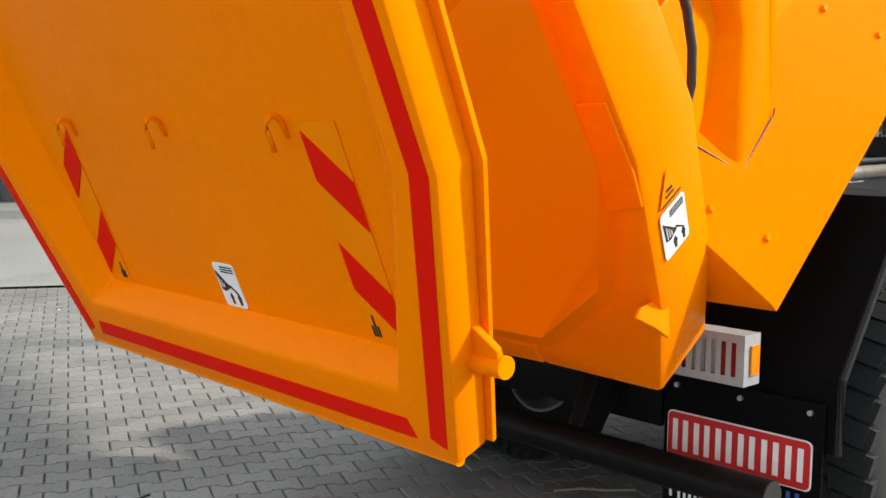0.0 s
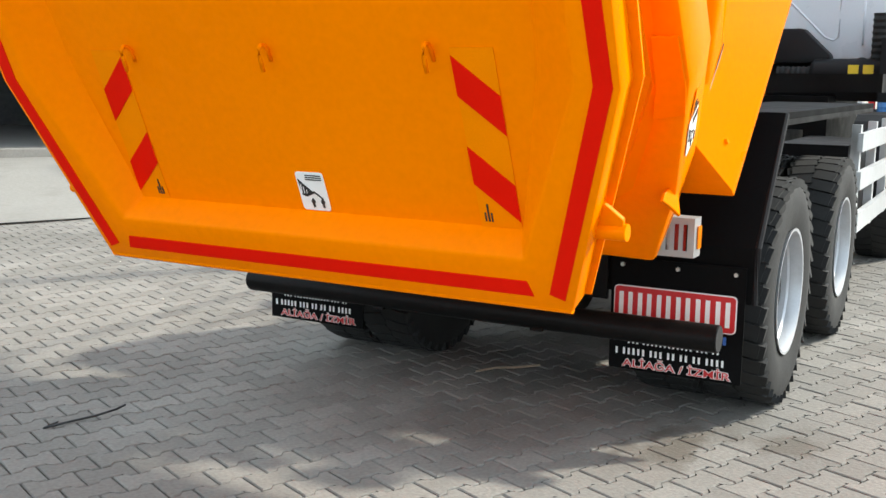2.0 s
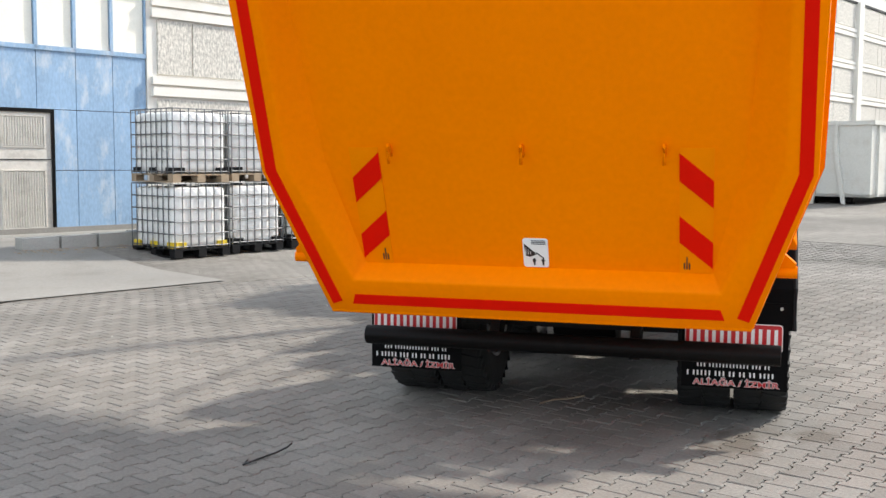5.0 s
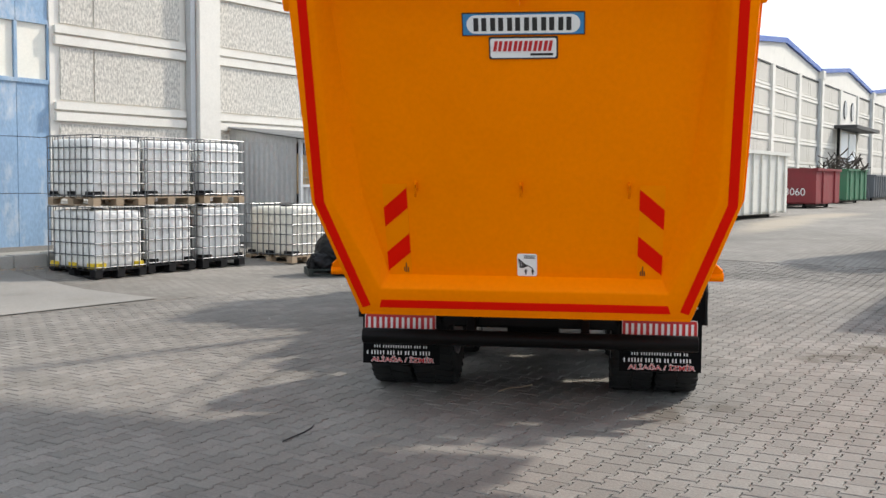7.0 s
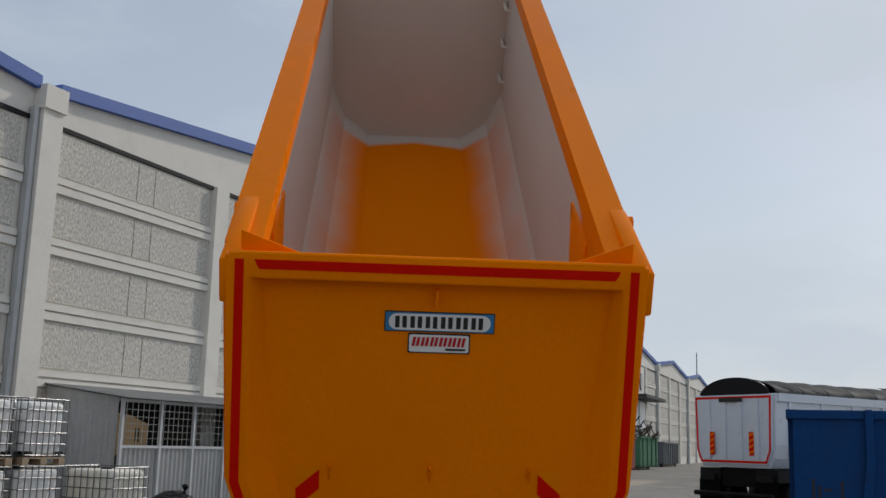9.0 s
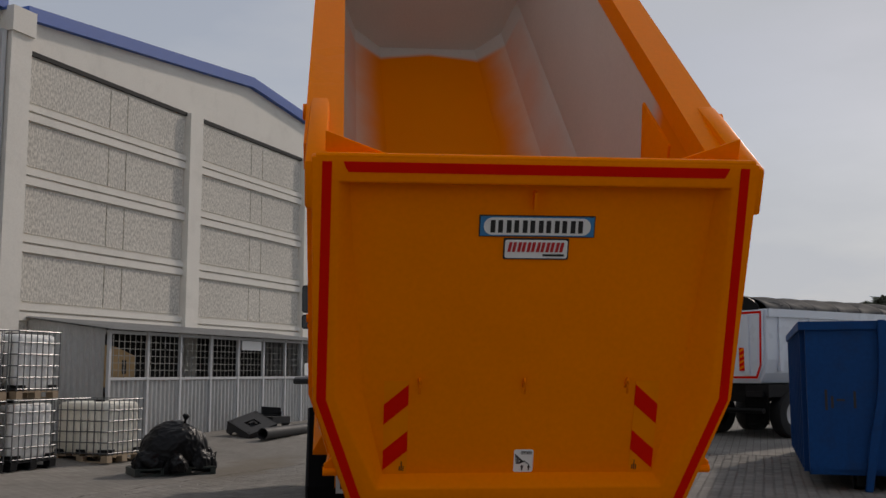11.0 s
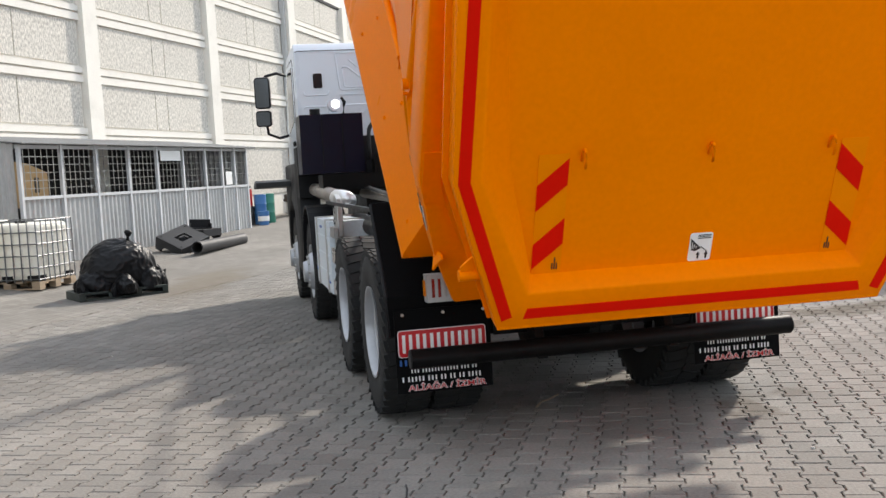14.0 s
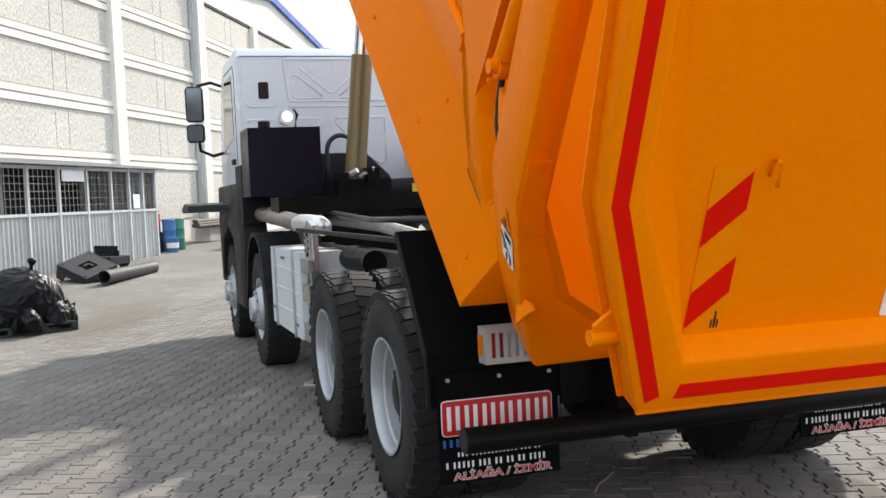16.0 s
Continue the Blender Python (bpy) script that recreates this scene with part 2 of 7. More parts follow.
def pebble_grain(m):
    """Coarse combed grain of pale and dark chips."""
    n, l = m.node_tree.nodes, m.node_tree.links
    b = n["Principled BSDF"]
    out = b.inputs["Base Color"].links[0].from_socket
    tc, mp, chips, span, mix = n.new("ShaderNodeTexCoord"), n.new("ShaderNodeMapping"), n.new("ShaderNodeTexNoise"), n.new("ShaderNodeMapRange"), n.new("ShaderNodeVectorMath")
    mp.inputs["Scale"].default_value = (1, 1, 0.45)
    chips.inputs["Scale"].default_value, chips.inputs["Detail"].default_value = 26.0, 2
    span.inputs["From Min"].default_value, span.inputs["From Max"].default_value = 0.36, 0.64
    span.inputs["To Min"].default_value, span.inputs["To Max"].default_value = 0.70, 1.22
    mix.operation = "SCALE"
    l.new(tc.outputs["Object"], mp.inputs["Vector"])
    l.new(mp.outputs["Vector"], chips.inputs["Vector"])
    l.new(chips.outputs["Fac"], span.inputs["Value"])
    l.new(out, mix.inputs[0])
    l.new(span.outputs["Result"], mix.inputs["Scale"])
    l.new(mix.outputs[0], b.inputs["Base Color"])


pebble_grain(PEBBLE)


def interior_paint():
    """Grey primer with orange sprayed along the middle of the floor."""
    m = material("grey_primer_inside", (0.62, 0.565, 0.505), 0.6, specular=0.02, vary=0.06, scale=1.2, fine=40, bump=0.05)
    n, l = m.node_tree.nodes, m.node_tree.links
    b = n["Principled BSDF"]
    base = b.inputs["Base Color"].links[0].from_socket
    tc, sep, absx = n.new("ShaderNodeTexCoord"), n.new("ShaderNodeSeparateXYZ"), n.new("ShaderNodeMath")
    absx.operation = "ABSOLUTE"
    l.new(tc.outputs["Object"], sep.inputs[0])
    l.new(sep.outputs["X"], absx.inputs[0])
    wob, add = n.new("ShaderNodeTexNoise"), n.new("ShaderNodeMath")
    wob.inputs["Scale"].default_value, wob.inputs["Detail"].default_value = 1.2, 4
    l.new(tc.outputs["Object"], wob.inputs["Vector"])
    add.operation = "MULTIPLY_ADD"
    add.inputs[1].default_value = 0.26
    l.new(wob.outputs["Fac"], add.inputs[0])
    l.new(absx.outputs[0], add.inputs[2])
    # the spray reaches up the sides at the mouth and dies out at the front wall
    for lo, hi, v0, v1 in ((0.7, 1.9, -1.5, 0.0), (6.75, 7.23, 0.0, 1.4)):
        along, more = n.new("ShaderNodeMapRange"), n.new("ShaderNodeMath")
        along.interpolation_type = "SMOOTHSTEP"
        along.inputs["From Min"].default_value, along.inputs["From Max"].default_value = lo, hi
        along.inputs["To Min"].default_value, along.inputs["To Max"].default_value = v0, v1
        l.new(sep.outputs["Y"], along.inputs["Value"])
        l.new(add.outputs[0], more.inputs[0])
        l.new(along.outputs["Result"], more.inputs[1])
        add = more
    height, more = n.new("ShaderNodeMapRange"), n.new("ShaderNodeMath")
    height.inputs["From Min"].default_value, height.inputs["From Max"].default_value = -0.1, 0.9
    height.inputs["To Max"].default_value = 0.6
    l.new(sep.outputs["Z"], height.inputs["Value"])
    l.new(add.outputs[0], more.inputs[0])
    l.new(height.outputs["Result"], more.inputs[1])
    add = more
    fade, mix = n.new("ShaderNodeMapRange"), n.new("ShaderNodeMixRGB")
    fade.interpolation_type = "SMOOTHSTEP"
    fade.inputs["From Min"].default_value, fade.inputs["From Max"].default_value = 0.72, 1.28
    l.new(add.outputs[0], fade.inputs["Value"])
    l.new(fade.outputs["Result"], mix.inputs[0])
    mix.inputs[1].default_value = (0.86, 0.21, 0.0, 1)
    l.new(base, mix.inputs[2])
    l.new(mix.outputs["Color"], b.inputs["Base Color"])
    return m


INSIDE = interior_paint()
INSIDE_STEP = material("grey_primed_rung", (0.62, 0.565, 0.505), 0.6, vary=0.06, bump=0.05, specular=0.1)


def yard_stains_and_shade(m):
    """Trodden dirt, drag marks, oil and drifted sand, lying across the blocks, and one patch of painted wheel shade."""
    n, l = m.node_tree.nodes, m.node_tree.links
    b = n["Principled BSDF"]
    out = b.inputs["Base Color"].links[0].from_socket
    geo, wob, shift, pos = n.new("ShaderNodeNewGeometry"), n.new("ShaderNodeTexNoise"), n.new("ShaderNodeVectorMath"), n.new("ShaderNodeVectorMath")
    wob.inputs["Scale"].default_value, wob.inputs["Detail"].default_value = 1.6, 6
    wob.inputs["Roughness"].default_value = 0.62
    l.new(geo.outputs["Position"], wob.inputs["Vector"])
    shift.operation, shift.inputs[1].default_value = "MULTIPLY", (1.3, 1.3, 0)
    l.new(wob.outputs["Color"], shift.inputs[0])
    l.new(geo.outputs["Position"], pos.inputs[0])
    l.new(shift.outputs[0], pos.inputs[1])
    wide, span = n.new("ShaderNodeTexNoise"), n.new("ShaderNodeMapRange")
    wide.inputs["Scale"].default_value, wide.inputs["Detail"].default_value = 0.22, 5
    l.new(geo.outputs["Position"], wide.inputs["Vector"])
    span.inputs["From Min"].default_value, span.inputs["From Max"].default_value = 0.35, 0.65
    span.inputs["To Min"].default_value, span.inputs["To Max"].default_value = 0.84, 1.14
    l.new(wide.outputs["Fac"], span.inputs["Value"])
    tone = n.new("ShaderNodeVectorMath")
    tone.operation = "SCALE"
    l.new(out, tone.inputs[0])
    l.new(span.outputs["Result"], tone.inputs["Scale"])
    out = tone.outputs[0]
    # the faint entry at (1.1, 3.5) paints in shade near the rear wheels
    for x, y, rx, ry, turn, colour, amount in ((5.9, 2.0, 1.0, 0.34, -52, (0.055, 0.042, 0.026), 0.75), (4.9, 2.7, 0.7, 0.25, -50, (0.07, 0.055, 0.04), 0.6), (1.1, 3.5, 0.7, 0.4, -10, (0.07, 0.06, 0.05), 0.3), (1.75, 2.92, 0.42, 0.13, 8, (0.075, 0.06, 0.045), 0.65), (2.2, 2.6, 0.30, 0.16, -60, (0.08, 0.065, 0.05), 0.55), (9.6, 11.6, 3.2, 0.7, 20, (0.13, 0.105, 0.075), 0.6), (27.0, 11.3, 5.5, 1.0, 8, (0.36, 0.31, 0.24), 0.7), (35.0, 12.5, 6.0, 1.2, 5, (0.36, 0.31, 0.24), 0.7)):
        mp, dist, edge, mix = n.new("ShaderNodeMapping"), n.new("ShaderNodeVectorMath"), n.new("ShaderNodeMapRange"), n.new("ShaderNodeMixRGB")
        mp.vector_type = "TEXTURE"
        mp.inputs["Location"].default_value = (x + 0.65, y + 0.65, 0)
        mp.inputs["Rotation"].default_value, mp.inputs["Scale"].default_value = (0, 0, radians(turn)), (rx, ry, 50)
        dist.operation = "LENGTH"
        edge.interpolation_type = "SMOOTHSTEP"
        edge.inputs["From Min"].default_value, edge.inputs["From Max"].default_value = 0.3, 1.15
        edge.inputs["To Min"].default_value, edge.inputs["To Max"].default_value = amount, 0.0
        l.new(pos.outputs[0], mp.inputs["Vector"])
        l.new(mp.outputs["Vector"], dist.inputs[0])
        l.new(dist.outputs["Value"], edge.inputs["Value"])
        l.new(edge.outputs["Result"], mix.inputs[0])
        l.new(out, mix.inputs[1])
        mix.inputs[2].default_value = (*colour, 1)
        out = mix.outputs["Color"]
    l.new(out, b.inputs["Base Color"])
    return m


yard_stains_and_shade(PAVER)


def far_paving():
    """Concrete blocks beyond the modelled ones, as courses with sunk joints."""
    m = material("paving_far", (0.205, 0.193, 0.176), 0.92, vary=0.24, scale=0.55, fine=55, bump=0.35, dirt=(0.13, 0.12, 0.105), dirt_amount=0.55, world_space=True, specular=0.25)
    n, l = m.node_tree.nodes, m.node_tree.links
    b = n["Principled BSDF"]
    base = b.inputs["Base Color"].links[0].from_socket
    tc, mp, br = n.new("ShaderNodeTexCoord"), n.new("ShaderNodeMapping"), n.new("ShaderNodeTexBrick")
    mp.inputs["Rotation"].default_value = (0, 0, radians(-PAVE_YAW))
    br.inputs["Scale"].default_value = 1.0
    br.inputs["Brick Width"].default_value, br.inputs["Row Height"].default_value = 0.20, 0.143
    br.inputs["Mortar Size"].default_value = 0.006
    br.inputs["Color1"].default_value, br.inputs["Color2"].default_value = (0.90, 0.89, 0.88, 1), (1.09, 1.09, 1.09, 1)
    br.inputs["Mortar"].default_value = (0.45, 0.44, 0.42, 1)
    mul = n.new("ShaderNodeMixRGB")
    mul.blend_type, mul.inputs[0].default_value = "MULTIPLY", 1.0
    l.new(tc.outputs["Object"], mp.inputs["Vector"])
    l.new(mp.outputs["Vector"], br.inputs["Vector"])
    l.new(base, mul.inputs[1])
    l.new(br.outputs["Color"], mul.inputs[2])
    l.new(mul.outputs["Color"], b.inputs["Base Color"])
    return m


PAVE_YAW = 7.5
PAVING_FAR = yard_stains_and_shade(far_paving())


# ---- shapes ----
I4 = Matrix.Identity(4)


def done(bm, smooth=False):
    bmesh.ops.remove_doubles(bm, verts=bm.verts, dist=1e-5)
    bmesh.ops.recalc_face_normals(bm, faces=bm.faces)
    if smooth:
        for f in bm.faces:
            f.smooth = True
    return bm


def soften(bm, width, angle=30):
    edges = [e for e in bm.edges if len(e.link_faces) == 2 and e.calc_face_angle(0) > radians(angle)]
    bmesh.ops.bevel(bm, geom=edges, offset=width, segments=2, affect="EDGES", profile=0.5, clamp_overlap=True)
    return bm


def part(name, bm, mat, parent=None, label="", smooth=False, auto=False):
    """One bmesh as one mesh object, under a thing or a part."""
    done(bm, smooth)
    if auto:
        for f in bm.faces:
            f.smooth = True
        for e in bm.edges:
            if len(e.link_faces) == 2 and e.calc_face_angle(0) > radians(35):
                e.smooth = False
    me = bpy.data.meshes.new(name)
    bm.to_mesh(me)
    bm.free()
    me.materials.append(mat)
    ob = new(name, me)
    ob.parent = parent
    if label:
        tagged(ob, label)
    return ob


def thing(name, m, label, category, group="", kind=""):
    ob = new(name)
    ob.matrix_world = m
    return tagged(ob, label, category, group, kind)


def box(bm, lo, hi, m=I4):
    v = [bm.verts.new(m @ Vector((x, y, z))) for z in (lo[2], hi[2]) for y in (lo[1], hi[1]) for x in (lo[0], hi[0])]
    for f in ((0, 2, 3, 1), (4, 5, 7, 6), (0, 1, 5, 4), (2, 6, 7, 3), (0, 4, 6, 2), (1, 3, 7, 5)):
        bm.faces.new([v[i] for i in f])
    return bm


def boxes(*pairs, m=I4, bevel=0.0):
    bm = bmesh.new()
    for lo, hi in pairs:
        box(bm, lo, hi, m)
    return soften(bm, bevel) if bevel else bm


def prism(pts, w0, w1, m=I4, bm=None, bevel=0.0):
    """A polygon in the u, v plane, drawn out from w0 to w1."""
    bm = bm or bmesh.new()
    lo = [bm.verts.new(m @ Vector((u, v, w0))) for u, v in pts]
    hi = [bm.verts.new(m @ Vector((u, v, w1))) for u, v in pts]
    k = len(pts)
    bm.faces.new(lo)
    bm.faces.new(list(reversed(hi)))
    for i in range(k):
        bm.faces.new((lo[i], lo[(i + 1) % k], hi[(i + 1) % k], hi[i]))
    if bevel:
        done(bm)
        soften(bm, bevel)
    return bm


def band(outer, inner, w0, w1, m=I4, bm=None, closed=True, inner_w=None):
    """A frame between two outlines with the same number of points, from w0 to w1."""
    bm = bm or bmesh.new()
    iw = inner_w or (w0, w1)
    rows = []
    for o, i in zip(outer, inner):
        rows.append([bm.verts.new(m @ Vector(p)) for p in ((*o, w0), (*o, w1), (*i, iw[1]), (*i, iw[0]))])
    k = len(rows)
    for a in range(k if closed else k - 1):
        p, q = rows[a], rows[(a + 1) % k]
        for j in range(4):
            bm.faces.new((p[j], q[j], q[(j + 1) % 4], p[(j + 1) % 4]))
    if not closed:
        bm.faces.new(rows[0])
        bm.faces.new(list(reversed(rows[-1])))
    return bm


def cyl(p0, p1, r, seg=16, bm=None, r1=None, m=I4):
    bm = bm or bmesh.new()
    p0, p1 = Vector(p0), Vector(p1)
    q = (p1 - p0).to_track_quat("Z", "Y").to_matrix()
    r1 = r if r1 is None else r1
    rings = [[bm.verts.new(m @ (p + q @ Vector((math.cos(a) * rr, math.sin(a) * rr, 0)))) for a in [2 * math.pi * i / seg for i in range(seg)]] for p, rr in ((p0, r), (p1, r1))]
    for i in range(seg):
        bm.faces.new((rings[0][i], rings[0][(i + 1) % seg], rings[1][(i + 1) % seg], rings[1][i]))
    bm.faces.new(list(reversed(rings[0])))
    bm.faces.new(rings[1])
    return bm


def tube(pts, r, seg=8, bm=None, m=I4):
    bm = bm or bmesh.new()
    pts = [Vector(p) for p in pts]
    rings = []
    up = Vector((0.013, 0.021, 1)).normalized()
    for i, p in enumerate(pts):
        d = (pts[min(i + 1, len(pts) - 1)] - pts[max(i - 1, 0)]).normalized()
        a = d.cross(up)
        if a.length < 0.05:
            a = d.cross(Vector((1, 0, 0)))
        a.normalize()
        b = d.cross(a).normalized()
        rings.append([bm.verts.new(m @ (p + a * math.cos(2 * math.pi * k / seg) * r + b * math.sin(2 * math.pi * k / seg) * r)) for k in range(seg)])
    for s, t in zip(rings, rings[1:]):
        for k in range(seg):
            bm.faces.new((s[k], s[(k + 1) % seg], t[(k + 1) % seg], t[k]))
    bm.faces.new(rings[0])
    bm.faces.new(list(reversed(rings[-1])))
    return bm


def lathe(profile, seg=40, m=I4, bm=None):
    """Turns (r, x) pairs round the x axis."""
    bm = bm or bmesh.new()
    rings = [[bm.verts.new(m @ Vector((x, r * math.cos(2 * math.pi * k / seg), r * math.sin(2 * math.pi * k / seg)))) for k in range(seg)] for r, x in profile]
    for s, t in zip(rings, rings[1:]):
        for k in range(seg):
            bm.faces.new((s[k], s[(k + 1) % seg], t[(k + 1) % seg], t[k]))
    return bm


def words(name, text, size, mat, parent, m, label="", bold=0.0):
    """Lettering in the built-in font as a mesh, centred on m's origin in its x, y plane."""
    cu = bpy.data.curves.new(name, "FONT")
    cu.body, cu.size, cu.align_x, cu.align_y, cu.extrude, cu.offset = text, size, "CENTER", "CENTER", 0.0008, bold
    ob = bpy.data.objects.new(name, cu)
    me = bpy.data.meshes.new_from_object(ob)
    bpy.data.objects.remove(ob)
    me.transform(m)
    me.materials.clear()
    me.materials.append(mat)
    out = new(name, me)
    out.parent = parent
    return tagged(out, label) if label else out


# ---- the yard ----
BUILDING = pose(-1.141, 17.647, 0, 0, 0, 3.7)     # x along the hall's wall, y into it
BINV = BUILDING.inverted()
PAVE_LO, PAVE_HI = (-4.2, -0.6), (15.0, 11.2)      # modelled blocks, in world x and y


def rise(x, y):
    """The yard climbs gently away from the truck and up to the hall's wall."""
    a = 0.45 * min(max((x - 12.0) / 16.0, 0), 1)
    t = min(max((BINV @ Vector((x, y, 0))).y + 5.0, 0) / 3.0, 1)
    return a + 0.19 * t * t * (3 - 2 * t) * (1 - a / 0.45)


def on_apron(x, y):
    return y > 11.05 + 0.055 * x and x < 3.55 + 0.06 * (y - 11)


def ground_sheet():
    xs = sorted({-900, -300, -100, -40, -20, -10, -6, PAVE_LO[0], PAVE_LO[0] - 0.01, PAVE_HI[0], PAVE_HI[0] + 0.01, *range(-3, 30, 1), *range(30, 130, 8), 200, 400, 900, 2500})
    ys = sorted({-1500, -500, -150, -60, -25, -10, -4, PAVE_LO[1], PAVE_LO[1] - 0.01, PAVE_HI[1], PAVE_HI[1] + 0.01, *[11.5 + 0.5 * i for i in range(16)], *range(20, 40, 3), 60, 120, 400, 1500})
    bm = bmesh.new()
    grid = []
    for y in ys:
        row = []
        for x in xs:
            inside = PAVE_LO[0] <= x <= PAVE_HI[0] and PAVE_LO[1] <= y <= PAVE_HI[1]
            row.append(bm.verts.new((x, y, rise(x, y) - (0.014 if inside else 0.002))))
        grid.append(row)
    for a, b in zip(grid, grid[1:]):
        for i in range(len(xs) - 1):
            bm.faces.new((a[i], a[i + 1], b[i + 1], b[i]))
    return part("ground", bm, PAVING_FAR)


ground = tagged(ground_sheet(), "grey interlocking concrete block paving of a factory yard", "ground", kind="structure")

# concrete slab in front of the hall doors, with its broken kerb
bm = bmesh.new()
rows = []
for y in [11.15 + 0.6 * i for i in range(12)]:
    rows.append([bm.verts.new((x, yy, rise(x, yy) + 0.012)) for x in [-14 + 1.47 * i for i in range(13)] for yy in [min(y + 0.055 * x * (1 - (y - 11.15) / 6.6), 18.4)]])
for a, b in zip(rows, rows[1:]):
    for i in range(12):
        bm.faces.new((a[i], a[i + 1], b[i + 1], b[i]))
tagged(part("pavement_slab", bm, APRON), "worn pale concrete slab before the hall doors", "slab", kind="structure")

kerb = thing("kerb", BUILDING, "broken grey concrete kerb stones below the hall wall", "kerb", kind="structure")
rng = random.Random(4)
for i in range(5):
    s0 = 3.6 + 0.62 * i
    part("kerb_stone", boxes(((s0, -2.55 + 0.03 * rng.random(), 0.1), (s0 + 0.58, -2.3, 0.36 + 0.05 * rng.random())), bevel=0.025), KERB, kerb)

def corrugated(p0, p1, z0, z1, pitch=0.155, depth=0.042, out=(0, -1)):
    """A wavy sheet from p0 to p1 in plan, z0 to z1."""
    bm = bmesh.new()
    d = Vector((p1[0] - p0[0], p1[1] - p0[1]))
    n = max(int(d.length / pitch * 4), 4)
    prev = None
    for i in range(n + 1):
        w = (0, 1, 1, 0)[i % 4] * depth
        x, y = p0[0] + d.x * i / n + out[0] * w, p0[1] + d.y * i / n + out[1] * w
        x1, y1 = x - out[0] * 0.012, y - out[1] * 0.012
        cur = [bm.verts.new(q) for q in ((x, y, z0), (x, y, z1), (x1, y1, z1), (x1, y1, z0))]
        if prev:
            for j in range(4):
                bm.faces.new((prev[j], cur[j], cur[(j + 1) % 4], prev[(j + 1) % 4]))
        prev = cur
    return bm


# ---- the hall ----
VALLEYS = [11.16 + 19.2 * k for k in range(-2, 7)]
BAYS = (0.0, 0.347, 0.683, 1.0)
LEDGES = (2.97, 4.45, 5.93, 7.35)


def hall(k, label):
    """One gabled hall of precast panels; its front stands along BUILDING's x axis."""
    s0, s1 = VALLEYS[k], VALLEYS[k + 1]
    mid = (s0 + s1) / 2
    place = BUILDING if k < 3 else BUILDING @ Matrix.Translation((VALLEYS[3], 0, 0)) @ pose(0, 0, 0, 0, 0, 2.3) @ Matrix.Translation((-VALLEYS[3], 0, 0))
    t = thing("hall_building", place, label, "building", "gabled halls", "structure")
    bm = bmesh.new()
    if k == 1:                     # the hall with the great doorway
        prism([(s0, -0.6), (-5.2, -0.6), (-5.2, 5.6), (7.30, 5.6), (7.30, -0.6), (s1, -0.6), (s1, 9.35), (mid, 10.3), (s0, 9.35)], 0.0, -0.35, pose(0, 0, 0, 90), bm)
    else:
        prism([(s0, -0.6), (s1, -0.6), (s1, 9.35), (mid, 10.3), (s0, 9.35)], 0.0, -0.35, pose(0, 0, 0, 90), bm)
    part("wall", bm, CONCRETE_WALL, t)
    part("roof", prism([(s0, 9.3), (mid, 10.25), (s1, 9.3), (s1, 9.5), (mid, 10.45), (s0, 9.5)], -0.1, -40, pose(0, 0, 0, 90)), GALV, t)
    part("roof_trim", prism([(s0 + 0.3, 9.36), (mid, 10.27), (s1 - 0.3, 9.36), (s1 - 0.3, 9.66), (mid, 10.58), (s0 + 0.3, 9.66)], 0.16, -0.1, pose(0, 0, 0, 90)), BLUE_TRIM, t, "blue painted metal verge trim")
    part("cornice", boxes(((s0 + 0.4, -0.07, 8.62), (s1 - 0.4, 0.02, 8.72))), BLACK_PLASTIC, t, "thin dark drip line")
    bay = (s1 - s0) / 3
    cols = [s0 + (s1 - s0) * e for e in BAYS]
    for j in range(4):
        if 0 < j < 3:
            c = cols[j]
            if not (k == 1 and -5.3 < c < 7.3):
                part("pillar", boxes(((c - 0.29, -0.2, -0.3), (c + 0.29, 0.02, 8.7)), bevel=0.03), CONCRETE_WALL, t)
    c = s1
    part("pillar", boxes(((c - 0.30, -0.30, -0.3), (c + 0.30, 0.02, 8.9)), ((c - 0.34, -0.36, 8.9), (c + 0.34, 0.02, 9.45)), bevel=0.03), CONCRETE_WALL, t, "wide valley pillar with a rain hopper")
    part("downpipe", boxes(((c - 0.47, -0.20, 0.2), (c - 0.34, -0.04, 8.9)), bevel=0.02), GALV, t, "galvanised rain pipe")
    for j in range(3):
        a, b = cols[j] + (0.5 if j == 0 else 0.36), cols[j + 1] - (0.62 if j == 2 else 0.36)
        for r, z in enumerate(LEDGES):
            if k == 1 and b < 8 and z < 5.8:
                continue
            aa = max(a, 7.5) if (k == 1 and z < 5.8) else a
            part("ledge", boxes(((aa - 0.12, -0.085, z - 0.20), (b + 0.12, 0.02, z - 0.03)), ((aa - 0.12, -0.085, z + 0.02), (b + 0.12, 0.02, z + 0.16)), bevel=0.012), CONCRETE_WALL, t)
            top = (LEDGES[r + 1] - 0.24) if r < 3 else 8.55
            cut = (aa, aa + (b - aa) * 0.475, aa + (b - aa) * 0.588, b) if aa == a else (aa, aa + (b - aa) * 0.26, b)
            for p, q in zip(cut, cut[1:]):
                part("panel", boxes(((p + 0.02, -0.035, z + 0.22), (q - 0.02, 0.02, top)), bevel=0.012), PEBBLE, t)
        if not (k == 1 and b < 8):
            aa = max(a, 7.5) if k == 1 else a
            part("panel", boxes(((aa, -0.035, 1.2), (b, 0.02, LEDGES[0] - 0.26)), bevel=0.012), PEBBLE, t)
